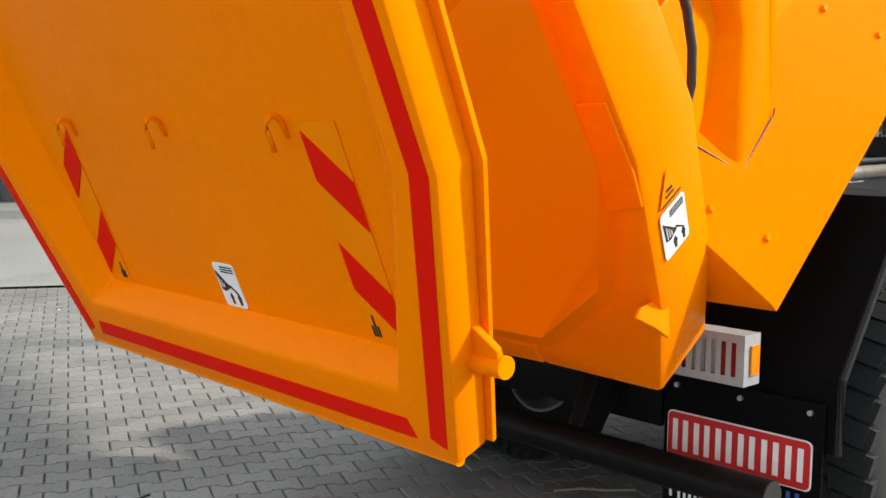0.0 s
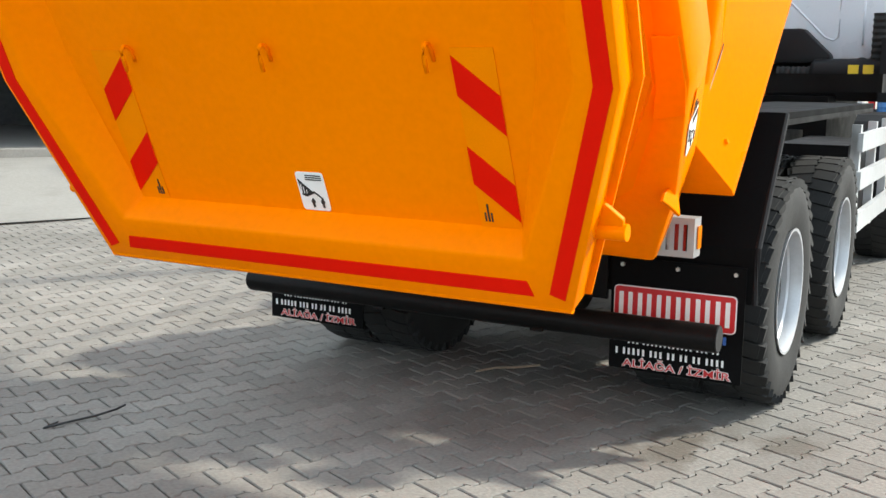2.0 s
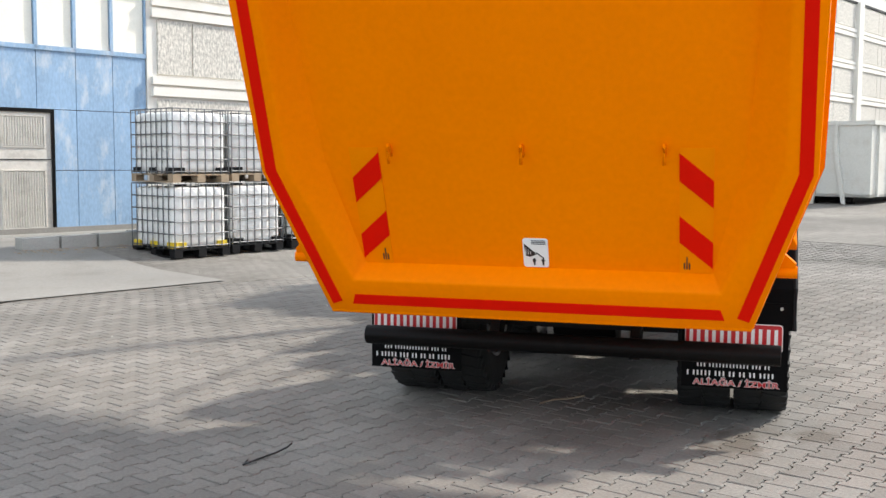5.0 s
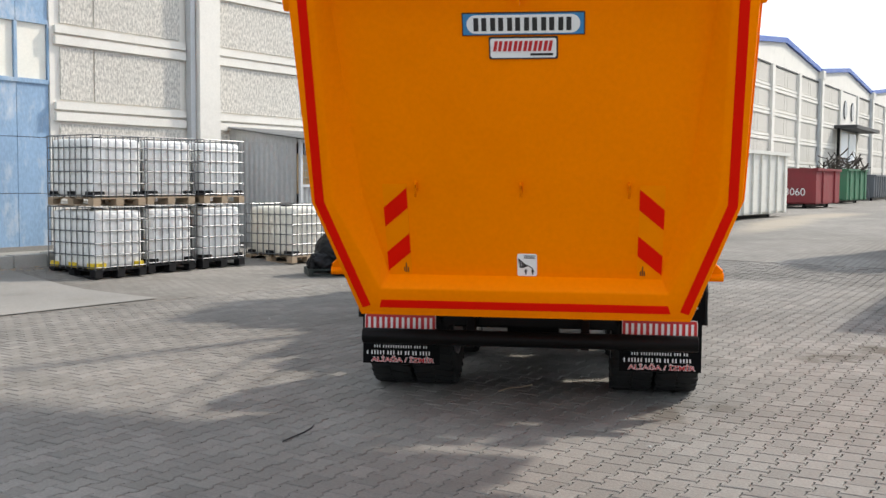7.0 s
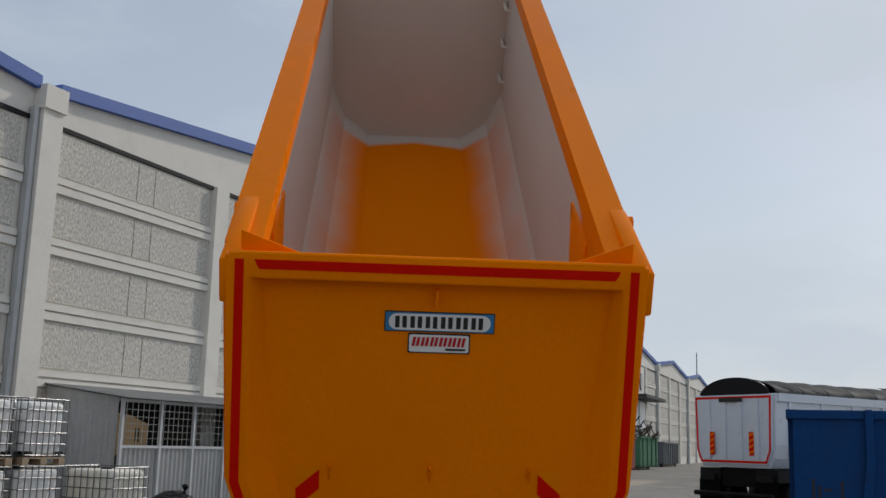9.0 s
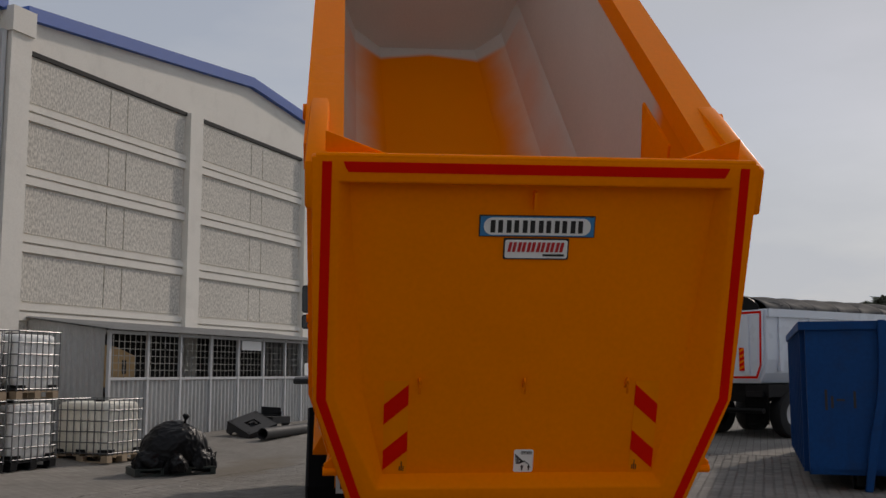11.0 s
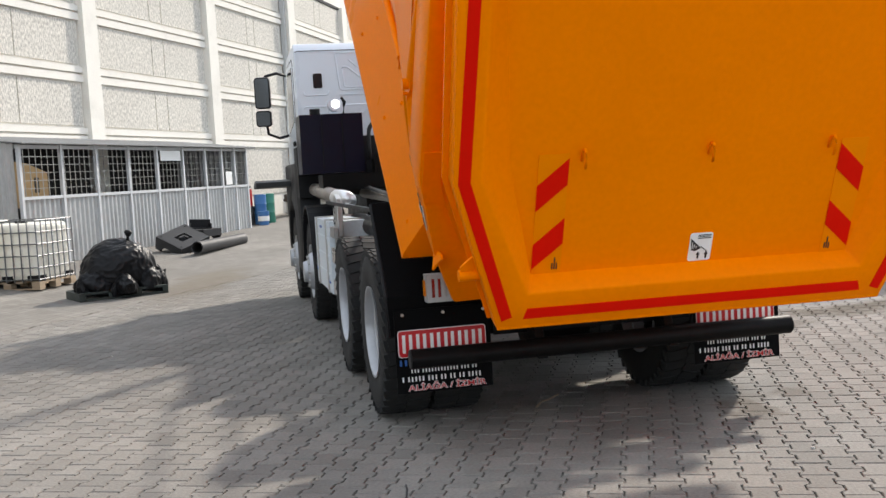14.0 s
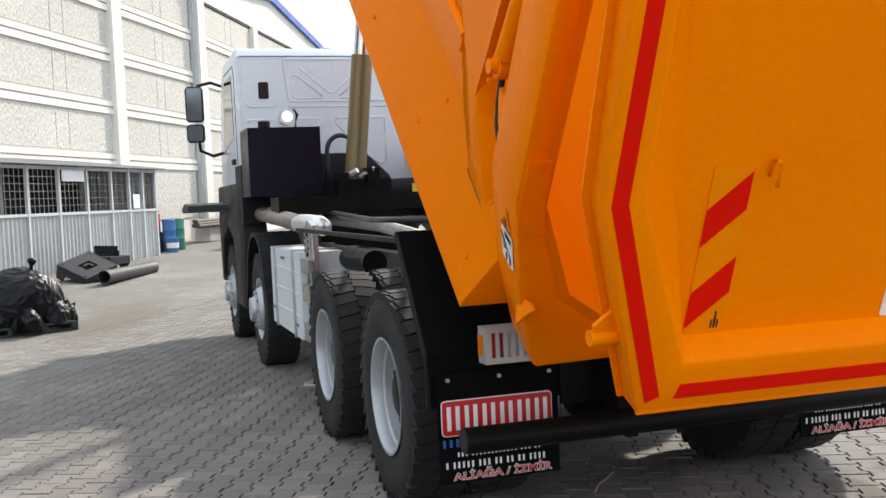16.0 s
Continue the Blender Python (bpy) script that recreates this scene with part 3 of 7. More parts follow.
    if k == 5:                     # doorway canopy with two oval windows in a plain bay above
        c = s0 + bay * 1.5
        part("plain_bay", boxes(((c - bay / 2 + 0.22, -0.11, 0.2), (c + bay / 2 - 0.22, 0.0, 8.6)), bevel=0.01), CONCRETE_WALL, t)
        part("canopy", boxes(((c - 4.9, -1.7, 5.75), (c + 4.4, 0.0, 6.0)), bevel=0.03), GREY_PLASTIC, t)
        part("canopy_post", boxes(((c - 4.8, -0.5, 0.2), (c - 4.6, -0.3, 5.8)), bevel=0.01), BLACK_STEEL, t)
        for e in (-1.6, 1.6):
            door_leaf = part("door", boxes(((c + e - 1.25, -0.2, 0.2), (c + e + 1.25, -0.11, 5.6)), bevel=0.01), WRAP_WHITE, t, "pale sheet doors below the canopy")
            part("door_band", boxes(((c + e - 1.26, -0.215, 2.2), (c + e + 1.26, -0.19, 3.4)), bevel=0.01), GALV, door_leaf)
        for e in (-1.35, 1.35):
            part("window", prism([(c + e + 0.5 * math.cos(2 * math.pi * i / 20), 7.3 + 0.72 * math.sin(2 * math.pi * i / 20)) for i in range(20)], 0.2, 0.1, pose(0, 0, 0, 90)), DARK_GLASS, t, "tall oval dark window")
    return t


for k in range(0, 8):
    hall(k, "pale concrete factory hall with pebbled panels and blue roof trim")

# the great doorway: blue sheets, glazing above, one leaf stands open to a dark hall
door = thing("door_1", BUILDING, "weathered blue sheet-metal hall door with glazing above", "hall door", kind="structure")
for z0, z1, cols in ((0.24, 1.35, (3.50, 4.26, 0, 5.44, 5.87, 6.60, 7.29)), (1.35, 2.43, (3.50, 4.26, 0, 5.44, 5.87, 6.60, 7.29)), (2.43, 3.47, (3.50, 4.26, 5.13, 5.87, 6.60, 7.29)), (4.68, 5.58, (3.50, 4.26, 5.13, 5.87, 6.60, 7.29))):
    for a, b in zip(cols, cols[1:]):
        if a and b:
            part("blue_panel", boxes(((a + 0.006, 0.03, z0 + 0.006), (b - 0.006, 0.09, z1 - 0.006)), bevel=0.006), BLUE_DOOR, door)
for a, b in ((3.50, 4.26), (4.26, 5.13), (5.13, 5.85), (5.85, 6.58), (6.58, 7.29)):
    part("pane", boxes(((a + 0.04, 0.05, 3.54), (b - 0.04, 0.08, 4.62))), POLY_OLD, door, "yellowed ribbed glazing")
    part("mullion", boxes(((b - 0.03, 0.0, 3.47), (b + 0.03 if b < 7 else b, 0.10, 4.68)), bevel=0.006), BLUE_DOOR, door)
part("rail", boxes(((3.50, 0.0, 3.46), (7.29, 0.10, 3.54)), ((3.50, 0.0, 4.6), (7.29, 0.10, 4.69)), bevel=0.006), BLUE_DOOR, door)
part("sill", boxes(((3.45, -0.05, 0.12), (7.29, 0.16, 0.24)), bevel=0.01), KERB, door)
part("edge_post", boxes(((3.44, 0.02, 0.24), (3.50, 0.11, 5.58)), bevel=0.006), BLUE_DOOR, door)
leaf = part("wicket_leaf", boxes(((4.32, 0.05, 0.27), (5.38, 0.09, 2.37)), bevel=0.01), DUSTY_CREAM, door, "dusty cream ribbed wicket door")
part("wicket_frame", boxes(((4.26, 0.02, 0.24), (4.32, 0.10, 2.43)), ((5.38, 0.02, 0.24), (5.44, 0.10, 2.43)), ((4.32, 0.02, 2.37), (5.38, 0.10, 2.43)), bevel=0.006), BLACK_STEEL, door)
for z0, z1 in ((0.36, 1.33), (1.78, 2.28)):
    part("ribbed_panel", corrugated((4.50, 0.05), (5.24, 0.05), z0, z1, 0.046, 0.014), DUSTY_CREAM, leaf)
    part("panel_bead", boxes(((4.48, 0.03, z0 - 0.03), (5.26, 0.052, z0 - 0.012)), ((4.48, 0.03, z1 + 0.012), (5.26, 0.052, z1 + 0.03)), ((4.475, 0.03, z0 - 0.03), (4.492, 0.052, z1 + 0.03)), ((5.248, 0.03, z0 - 0.03), (5.265, 0.052, z1 + 0.03)), bevel=0.003), DUSTY_CREAM, leaf)
part("lock_rail", boxes(((4.33, 0.038, 1.535), (5.37, 0.052, 1.55))), BLACK_STEEL, leaf)
# walls, ceiling and strips are coloured dark to stand for indoor shade
room = thing("hall_interior", BUILDING, "inside of the hall behind the open doorway, shade painted in", "interior", kind="structure")
part("wall_inside", boxes(((-9.5, 9.0, -0.1), (9.0, 9.2, 7.0)), ((-9.6, 0.36, -0.1), (-9.4, 9.0, 7.0)), ((8.8, 0.36, -0.1), (9.0, 9.0, 7.0))), ROOM_SHADE, room)
part("ceiling_inside", boxes(((-9.6, 0.36, 7.0), (9.0, 9.2, 7.2))), ROOM_SHADE, room)
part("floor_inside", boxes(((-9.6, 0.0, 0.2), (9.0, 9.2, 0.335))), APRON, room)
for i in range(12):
    part("strip_curtain", boxes(((-5.0 + 0.42 * i, 2.4, 0.33), (-4.64 + 0.42 * i, 2.43, 5.4)), bevel=0.008), ROOM_SHADE, room)

# ---- the lean-to shed ----
SHED = (12.02, 21.85, -2.12)
shed = thing("shed", BUILDING, "corrugated galvanised lean-to shed with barred windows", "shed", kind="structure")


POSTS = (12.07, 13.36, 14.57, 15.81, 17.03, 18.25, 19.40, 20.32, 21.07, 21.81)
for a, b in zip(POSTS, POSTS[1:]):
    part("sheet", corrugated((a, SHED[2]), (b, SHED[2]), 0.2, 1.5), SHED_SHEET, shed)
part("sheet", corrugated((SHED[0], -0.02), (SHED[0], SHED[2]), 0.2, 2.62, out=(-1, 0)), SHED_SHEET, shed)
part("sheet", corrugated((SHED[1], SHED[2]), (SHED[1], -0.02), 0.2, 2.62, out=(1, 0)), SHED_SHEET, shed)
for s in POSTS:
    part("post", boxes(((s - 0.035, SHED[2] - 0.085, 0.15), (s + 0.035, SHED[2] - 0.015, 2.55)), bevel=0.006), FRAME_WHITE, shed)
part("sill_rail", boxes(((12.07, SHED[2] - 0.075, 1.49), (SHED[1], SHED[2] - 0.01, 1.55))), FRAME_WHITE, shed)
part("head_rail", boxes(((SHED[0], SHED[2] - 0.06, 2.47), (SHED[1], SHED[2] - 0.01, 2.54))), FRAME_WHITE, shed)
for a, b in zip(POSTS, POSTS[1:]):
    grid = bmesh.new()
    k = 7
    for i in range(1, k):
        x = a + (b - a) * i / k
        box(grid, (x - 0.006, SHED[2] - 0.012, 1.55), (x + 0.006, SHED[2], 2.47))
    for i in range(1, 6):
        z = 1.55 + 0.92 * i / 6
        box(grid, (a, SHED[2] - 0.014, z - 0.006), (b, SHED[2] - 0.002, z + 0.006))
    part("window_grille", grid, STEEL, shed, "welded wire window grille")
bm = bmesh.new()
n = 200
prev = None
for i in range(n + 1):
    x = SHED[0] - 0.15 + (SHED[1] - SHED[0] + 0.3) * i / n
    w = 0.022 * (i % 2)
    cur = [bm.verts.new(q) for q in ((x, SHED[2] - 0.28, 2.56 + w), (x, 0.0, 2.86 + w), (x, 0.0, 2.84 + w), (x, SHED[2] - 0.28, 2.54 + w))]
    if prev:
        for j in range(4):
            bm.faces.new((prev[j], cur[j], cur[(j + 1) % 4], prev[(j + 1) % 4]))
    prev = cur
part("roof_sheet", bm, ROOF_SHEET, shed)
for x in (SHED[0] - 0.03, SHED[1] + 0.01):
    part("gable_sheet", prism([(-0.02, 2.55), (SHED[2], 2.45), (SHED[2] - 0.02, 2.555), (-0.02, 2.83)], x, x + 0.02, Matrix(((0, 0, 1, 0), (1, 0, 0, 0), (0, 1, 0, 0), (0, 0, 0, 1)))), SHED_SHEET, shed)
# back wall and floor carry the shed's shade in their colour
part("back_wall", boxes(((SHED[0] + 0.03, -0.06, 0.2), (SHED[1] - 0.03, -0.04, 2.8)), ((SHED[0] + 0.03, -1.9, 0.2), (SHED[1] - 0.03, -0.06, 0.33))), SHED_SHADE, shed)
part("sign", boxes(((17.15, SHED[2] - 0.10, 2.22), (18.08, SHED[2] - 0.075, 2.46)), bevel=0.004), WHITE, shed, "small white sign with faint bars")
part("notice", boxes(((20.47, SHED[2] - 0.09, 1.57), (20.83, SHED[2] - 0.075, 1.92)), bevel=0.004), WHITE, shed, "white paper notice")
carton = thing("cardboard_box", BUILDING, "brown cardboard box inside the shed window", "box")
part("carton", prism([(12.24, 1.34), (13.28, 1.34), (13.28, 2.02), (12.66, 2.2), (12.24, 2.24)], 1.9, 1.35, pose(0, 0, 0, 90), bevel=0.01), CARDBOARD, carton)
for i, z in enumerate((1.75, 1.86)):
    part("print_bar", boxes(((12.84 + 0.09 * i, -1.906, 1.62), (12.89 + 0.09 * i, -1.9, 1.92))), BLACK_PRINT, carton)
bench = thing("storage_shelf", BUILDING, "shelf inside the shed behind the grilles, coloured as if in shade", "shelf")
part("shelf_board", boxes(((12.2, -1.95, 1.25), (21.5, -1.2, 1.33)), bevel=0.01), SHED_SHADE, bench)
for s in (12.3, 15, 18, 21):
    part("leg", boxes(((s - 0.03, -1.9, 0.33), (s + 0.03, -1.84, 1.25))), SHED_SHADE, bench)


# ---- bulk tanks on pallets ----
def bulk_tank(m, label, wood=True, yellow=False, old=False):
    """Cage tank on a pallet: width 1.0 (x), depth 1.2 (y), height 1.16."""
    t = thing("bulk_tank", m, label, "liquid tank", "caged bulk tanks by the hall")
    pal = PALLET if wood else BLACK_PLASTIC
    pallet = part("pallet", boxes(*[((-0.5, -0.6 + 0.3 * i, 0.11), (0.5, -0.46 + 0.3 * i, 0.135)) for i in range(5) if i < 4], ((-0.5, 0.46, 0.11), (0.5, 0.6, 0.135)), bevel=0.004), pal, t, "wooden pallet" if wood else "black plastic pallet")
    for x in (-0.5, -0.07, 0.36):
        for y in (-0.6, -0.07, 0.46):
            part("block", boxes(((x, y, 0.02), (x + 0.14, y + 0.14, 0.11)), bevel=0.004), pal, pallet)
        part("runner", boxes(((x, -0.6, 0.0), (x + 0.14, 0.6, 0.02))), pal, pallet)
    def around(inset, rib):
        """Outline of the bottle with its upright ribs, stepping in by inset."""
        hx, hy, pts = 0.465 - inset, 0.565 - inset, []
        for ax, n in ((0, 5), (1, 6), (2, 5), (3, 6)):
            long, off = (hx, hy) if ax % 2 == 0 else (hy, hx)
            for q in range(n):
                c = -long + 0.06 + (2 * long - 0.12) * (q + 0.5) / n
                h = (long - 0.06) / n
                for d, o in ((-h * 0.95, 0), (-h * 0.72, rib), (h * 0.72, rib), (h * 0.95, 0)):
                    u, v = c + d, off + o
                    pts.append(((u, -v), (v, u), (-u, v), (-v, -u))[ax])
        return pts

    bm = bmesh.new()
    rings = [[bm.verts.new((x, y, z)) for x, y in around(e, r)] for z, e, r in ((0.15, 0.07, 0), (0.165, 0.03, 0), (0.20, 0.006, 0), (0.25, 0, 0.002), (0.29, 0, 0.014), (1.0, 0, 0.014), (1.04, 0, 0.002), (1.07, 0.012, 0), (1.09, 0.04, 0), (1.10, 0.09, 0))]
    for p, q in zip(rings, rings[1:]):
        for i in range(len(p)):
            bm.faces.new((p[i], p[(i + 1) % len(p)], q[(i + 1) % len(p)], q[i]))
    bm.faces.new(list(reversed(rings[0])))
    bm.faces.new(rings[-1])
    part("bottle", bm, POLY_OLD if old else POLY, t, auto=True)
    part("cap", cyl((0, 0, 1.09), (0, 0, 1.14), 0.1), BLACK_PLASTIC, t)
    cage = bmesh.new()
    ring = [(-0.495, -0.595), (0.495, -0.595), (0.495, 0.595), (-0.495, 0.595), (-0.495, -0.595)]
    for i in range(6):
        z = 0.17 + 0.196 * i
        for (x0, y0), (x1, y1) in zip(ring, ring[1:]):
            cyl((x0, y0, z), (x1, y1, z), 0.010, 6, cage)
    for i in range(8):
        x = -0.495 + 0.99 * i / 7
        for y in (-0.6, 0.6):
            cyl((x, y, 0.13), (x, y, 1.155), 0.010, 6, cage)
    for i in range(1, 8):
        y = -0.595 + 1.19 * i / 8
        for x in (-0.5, 0.5):
            cyl((x, y, 0.13), (x, y, 1.155), 0.010, 6, cage)
    tagged(part("cage", cage, CAGE, t, auto=True), kind="stuff")
    pads = YELLOW_PLASTIC if yellow else BLACK_PLASTIC
    for x in (-0.49, 0.25):
        for y in (-0.612, 0.55):
            part("corner_guard", boxes(((x + 0.03, y + (0.025 if y < 0 else -0.025), 0.15), (x + 0.21, y + (0.085 if y < 0 else 0.035), 0.235)), bevel=0.028), pads, t)
    for y in (-0.59, -0.12, 0.35):
        part("corner_guard", boxes(((-0.492, y + 0.03, 0.15), (-0.44, y + 0.21, 0.235)), bevel=0.024), pads, t)
    return t


for s, low, high, deep in ((5.70, True, True, -3.52), (6.84, True, True, -3.43), (8.06, True, True, -3.39), (9.99, True, False, -3.68)):
    w = BUILDING @ Vector((s, deep, 0))
    z = rise(w.x, w.y - 0.3) + 0.005
    m0 = Matrix.Translation((w.x, w.y, z)) @ pose(0, 0, 0, 0, 0, 3.7 + rng.uniform(-2, 2)) @ Matrix.Diagonal((1, 1, 0.97, 1))
    bulk_tank(m0, "white caged bulk tank on a black pallet with yellow feet" if s < 6 else ("yellowed caged bulk tank on a wooden pallet" if s > 9 else "white caged bulk tank on a black pallet"), wood=s > 9, yellow=s < 6, old=s > 9)
    if high:
        bulk_tank(Matrix.Translation((w.x + 0.02, w.y + 0.03, z + 1.135)) @ pose(0, 0, 0, 0, 0, 3.7 + rng.uniform(-2, 2)) @ Matrix.Diagonal((1, 1, 0.97, 1)), "white caged bulk tank on a wooden pallet stacked upon another")


# ---- rubbish by the shed ----
def bag(m, rx, ry, rz, seed, parent):
    """A slumped bag: broad dents, then sharp folds of thin film."""
    bm = bmesh.new()
    bmesh.ops.create_icosphere(bm, subdivisions=5, radius=1)
    for v in bm.verts:
        c = v.co
        fold = 1 - abs(noise.noise(Vector((c.x * 2.6 + seed, c.y * 2.6, c.z * 1.5)))) * 2
        crease = 1 - abs(noise.noise(Vector((c.x * 6.5, c.y * 6.5 + seed, c.z * 4.0)))) * 2
        fine = 1 - abs(noise.noise(Vector((c.x * 14 + seed, c.y * 14, c.z * 9)))) * 2
        d = 0.20 * noise.noise(c * 1.4 + Vector((seed, 0, 0))) + 0.09 * fold ** 2 + 0.05 * crease ** 2 + 0.012 * fine - 0.10
        c = c * (1 + d)
        v.co = m @ Vector((c.x * rx, c.y * ry, max(c.z, -0.5) * rz))
    return part("bag", bm, BAG, parent, smooth=True)


pile = thing("rubbish_bags", Matrix.Translation((8.13, 12.13, rise(8.13, 12.13))) @ pose(0, 0, 0, 0, 0, -38) @ Matrix.Diagonal((0.82, 0.84, 0.96, 1)), "heap of crumpled black plastic rubbish bags", "rubbish")
bm = bmesh.new()
bmesh.ops.create_icosphere(bm, subdivisions=6, radius=1)
neck = Vector((0.55, -0.35, 0.75)).normalized()
n_u = neck.orthogonal().normalized()
n_v = neck.cross(n_u)
for v in bm.verts:
    c = v.co.copy()
    away = math.acos(max(-1, min(1, c.dot(neck))))
    turn = math.atan2(c.dot(n_v), c.dot(n_u))
    wander = noise.noise(c * 2.2) * 2.0
    pleat = (math.sin(turn * 9 + wander) + 0.6 * math.sin(turn * 17 - 2 * wander)) * 0.030 * math.exp(-away * 1.1) * min(1, away * 3)
    sag = 0.10 * noise.noise(c * 1.5 + Vector((4.0, 0, 0))) + 0.03 * (1 - abs(noise.noise(c * 4.2)) * 2) ** 2
    rim = 0.05 * (1 - abs(noise.noise(Vector((c.x * 7, c.y * 7, c.z * 3)))) * 2) ** 2 * max(0, 0.1 - c.z)
    c *= 1 + pleat + sag + rim
    v.co = Vector((0.03 + c.x * 0.66, 0.05 + c.y * 0.55, 0.40 + max(c.z, -0.62) * 0.47))
part("large_bag", bm, BAG, pile, smooth=True)
for i, (x, y, z, rx, ry, rz) in enumerate(((-0.45, -0.16, 0.20, 0.36, 0.32, 0.24), (0.46, -0.20, 0.20, 0.34, 0.28, 0.26), (0.0, -0.36, 0.17, 0.46, 0.22, 0.20), (0.68, -0.02, 0.30, 0.13, 0.12, 0.14), (-0.68, -0.24, 0.20, 0.13, 0.16, 0.20), (0.72, -0.22, 0.16, 0.12, 0.12, 0.18), (-0.20, -0.46, 0.10, 0.10, 0.08, 0.14))):
    bag(Matrix.Translation((x, y, z)) @ pose(0, 0, 0, 0, 0, 40 * i), rx, ry, rz, 3.1 * i, pile)
part("knot", lathe([(0.0, -0.02), (0.035, 0.0), (0.022, 0.05), (0.05, 0.085), (0.075, 0.12), (0.05, 0.16), (0.0, 0.15)], 14, Matrix.Translation((0.22, -0.02, 0.85)) @ pose(0, 0, 0, 0, -80)), BAG, pile, smooth=True)
part("torn_film", tube([(0.70, -0.05, 0.36), (0.78, -0.08, 0.30), (0.86, -0.06, 0.34), (0.82, -0.1, 0.22)], 0.028, 7), BAG, pile, smooth=True)
skid = thing("crate_base", pile.matrix_world @ Matrix.Translation((0, 0, 0)), "dark green steel skid under the rubbish bags", "skid")
for y in (-0.44, 0.40):
    part("skid_rail", boxes(((-0.80, y - 0.05, 0.0), (0.72, y + 0.05, 0.035)), ((-0.80, y - 0.05, 0.10), (0.72, y + 0.05, 0.13)), bevel=0.005), SKID, skid)
for x in (-0.78, -0.28, 0.22, 0.70):
    part("skid_foot", boxes(((x - 0.05, -0.49, 0.0), (x + 0.05, 0.45, 0.12)), bevel=0.008), SKID, skid)


def machine_cover(p1, e2, e4, thick, label, window=True):
    """A moulded housing: a sloping plate with a sunken window on two arched cheeks; p1 is a corner, e2 and e4 its edges."""
    ex, ey = e2.normalized(), e4.normalized()
    ez = ex.cross(ey).normalized()
    if ez.z < 0:
        ez = -ez
    ey = (ey - ex * ey.dot(ex)).normalized()
    lx, ly = e2.length, e4.length
    m = Matrix(((ex.x, ey.x, ez.x, p1.x), (ex.y, ey.y, ez.y, p1.y), (ex.z, ey.z, ez.z, p1.z), (0, 0, 0, 1)))
    t = thing("machine_cover", m, label, "cover", "dark covers on the ground")
    wx0, wx1, wy0, wy1 = (0.30 * lx, 0.66 * lx, 0.36 * ly, 0.70 * ly) if window else (0.02, 0.021, 0.02, 0.021)
    plate = band([(0, 0), (lx, 0), (lx, ly), (0, ly)], [(wx0, wy0), (wx1, wy0), (wx1, wy1), (wx0, wy1)], -0.03, 0.0)
    part("top_plate", plate, GREY_PLASTIC, t)
    if window:
        part("window_floor", boxes(((wx0 - 0.01, wy0 - 0.01, -0.075), (wx1 + 0.01, wy1 + 0.01, -0.06))), BLACK_PLASTIC, t)
        part("window_tab", boxes(((wx0 + 0.10, wy0 + 0.05, -0.06), (wx1 - 0.06, wy0 + 0.10, -0.004)), ((wx1 - 0.10, wy0 + 0.05, -0.06), (wx1 - 0.06, wy1 - 0.05, -0.004)), bevel=0.004), GREY_PLASTIC, t)
    arch = [(0.0, 0.0), (ly, 0.0), (ly, -thick * 0.5), (0.80 * ly, -thick)]
    arch += [(ly * (0.45 + 0.22 * math.cos(radians(a))), -thick * (1 - 0.45 * math.sin(radians(a)))) for a in range(0, 181, 20)] + [(0.0, -thick)]
    YZ1 = Matrix(((0, 0, 1, 0), (1, 0, 0, 0), (0, 1, 0, 0), (0, 0, 0, 1)))
    for x in (0.0, lx - 0.035):
        part("cheek", prism(arch, x, x + 0.035, YZ1, bevel=0.005), GREY_PLASTIC, t)
    part("back_wall", boxes(((0.036, 0.0, -thick), (lx - 0.036, 0.03, -0.031)), bevel=0.004), GREY_PLASTIC, t)
    part("front_wall", boxes(((0.036, ly - 0.03, -thick * 0.5), (lx - 0.036, ly, -0.031)), bevel=0.004), GREY_PLASTIC, t)
    for x, y in ((0.08, 0.08), (lx - 0.08, 0.08), (0.08, ly - 0.08)):
        part("screw_boss", cyl((x, y, -0.002), (x, y, 0.008), 0.02, 10), BLACK_PLASTIC, t)
    return t


def on_ground(x, y, dz=0.0, rz=0.0, rx=0.0, ry=0.0):
    return Matrix.Translation((x, y, rise(x, y) + dz)) @ pose(0, 0, 0, rx, ry, rz)


RV, DV = Vector((0.54, -0.84, 0)), Vector((0.84, 0.54, 0))
low = Vector((14.22, 15.0, rise(14.22, 15.0) + 0.08))
e4 = RV * 0.47 - DV * 0.49 + Vector((0, 0, -0.31))
machine_cover(low - e4, RV * 0.63 + DV * 0.60 + Vector((0, 0, 0.22)), e4, 0.30, "dusty black plastic machine cover lying aslant on the ground")
base2 = Vector((15.50, 15.72, rise(15.50, 15.72) + 0.40))
machine_cover(base2, RV * 0.42 + DV * 0.55, RV * 0.50 - DV * 0.33 + Vector((0, 0, -0.03)), 0.33, "dusty black plastic machine cover tilted against another", window=False)
chute = thing("black_chute", Matrix.Translation(base2 + RV * 0.42 + DV * 0.12 + Vector((0, 0, -0.012))) @ pose(0, 0, 0, 0, 4, -50), "small black plastic chute on a machine cover", "chute")
part("chute_body", boxes(((-0.24, 0.08, 0), (0.24, 0.11, 0.21)), ((-0.24, -0.12, 0), (0.24, 0.079, 0.03)), ((-0.24, -0.12, 0.031), (-0.21, 0.079, 0.12)), ((0.21, -0.12, 0.031), (0.24, 0.079, 0.12)), bevel=0.01), BLACK_PLASTIC, chute)
pipe = thing("drain_pipe", on_ground(15.42, 14.68, 0.135), "thick grey plastic pipe lying on the ground", "pipe")
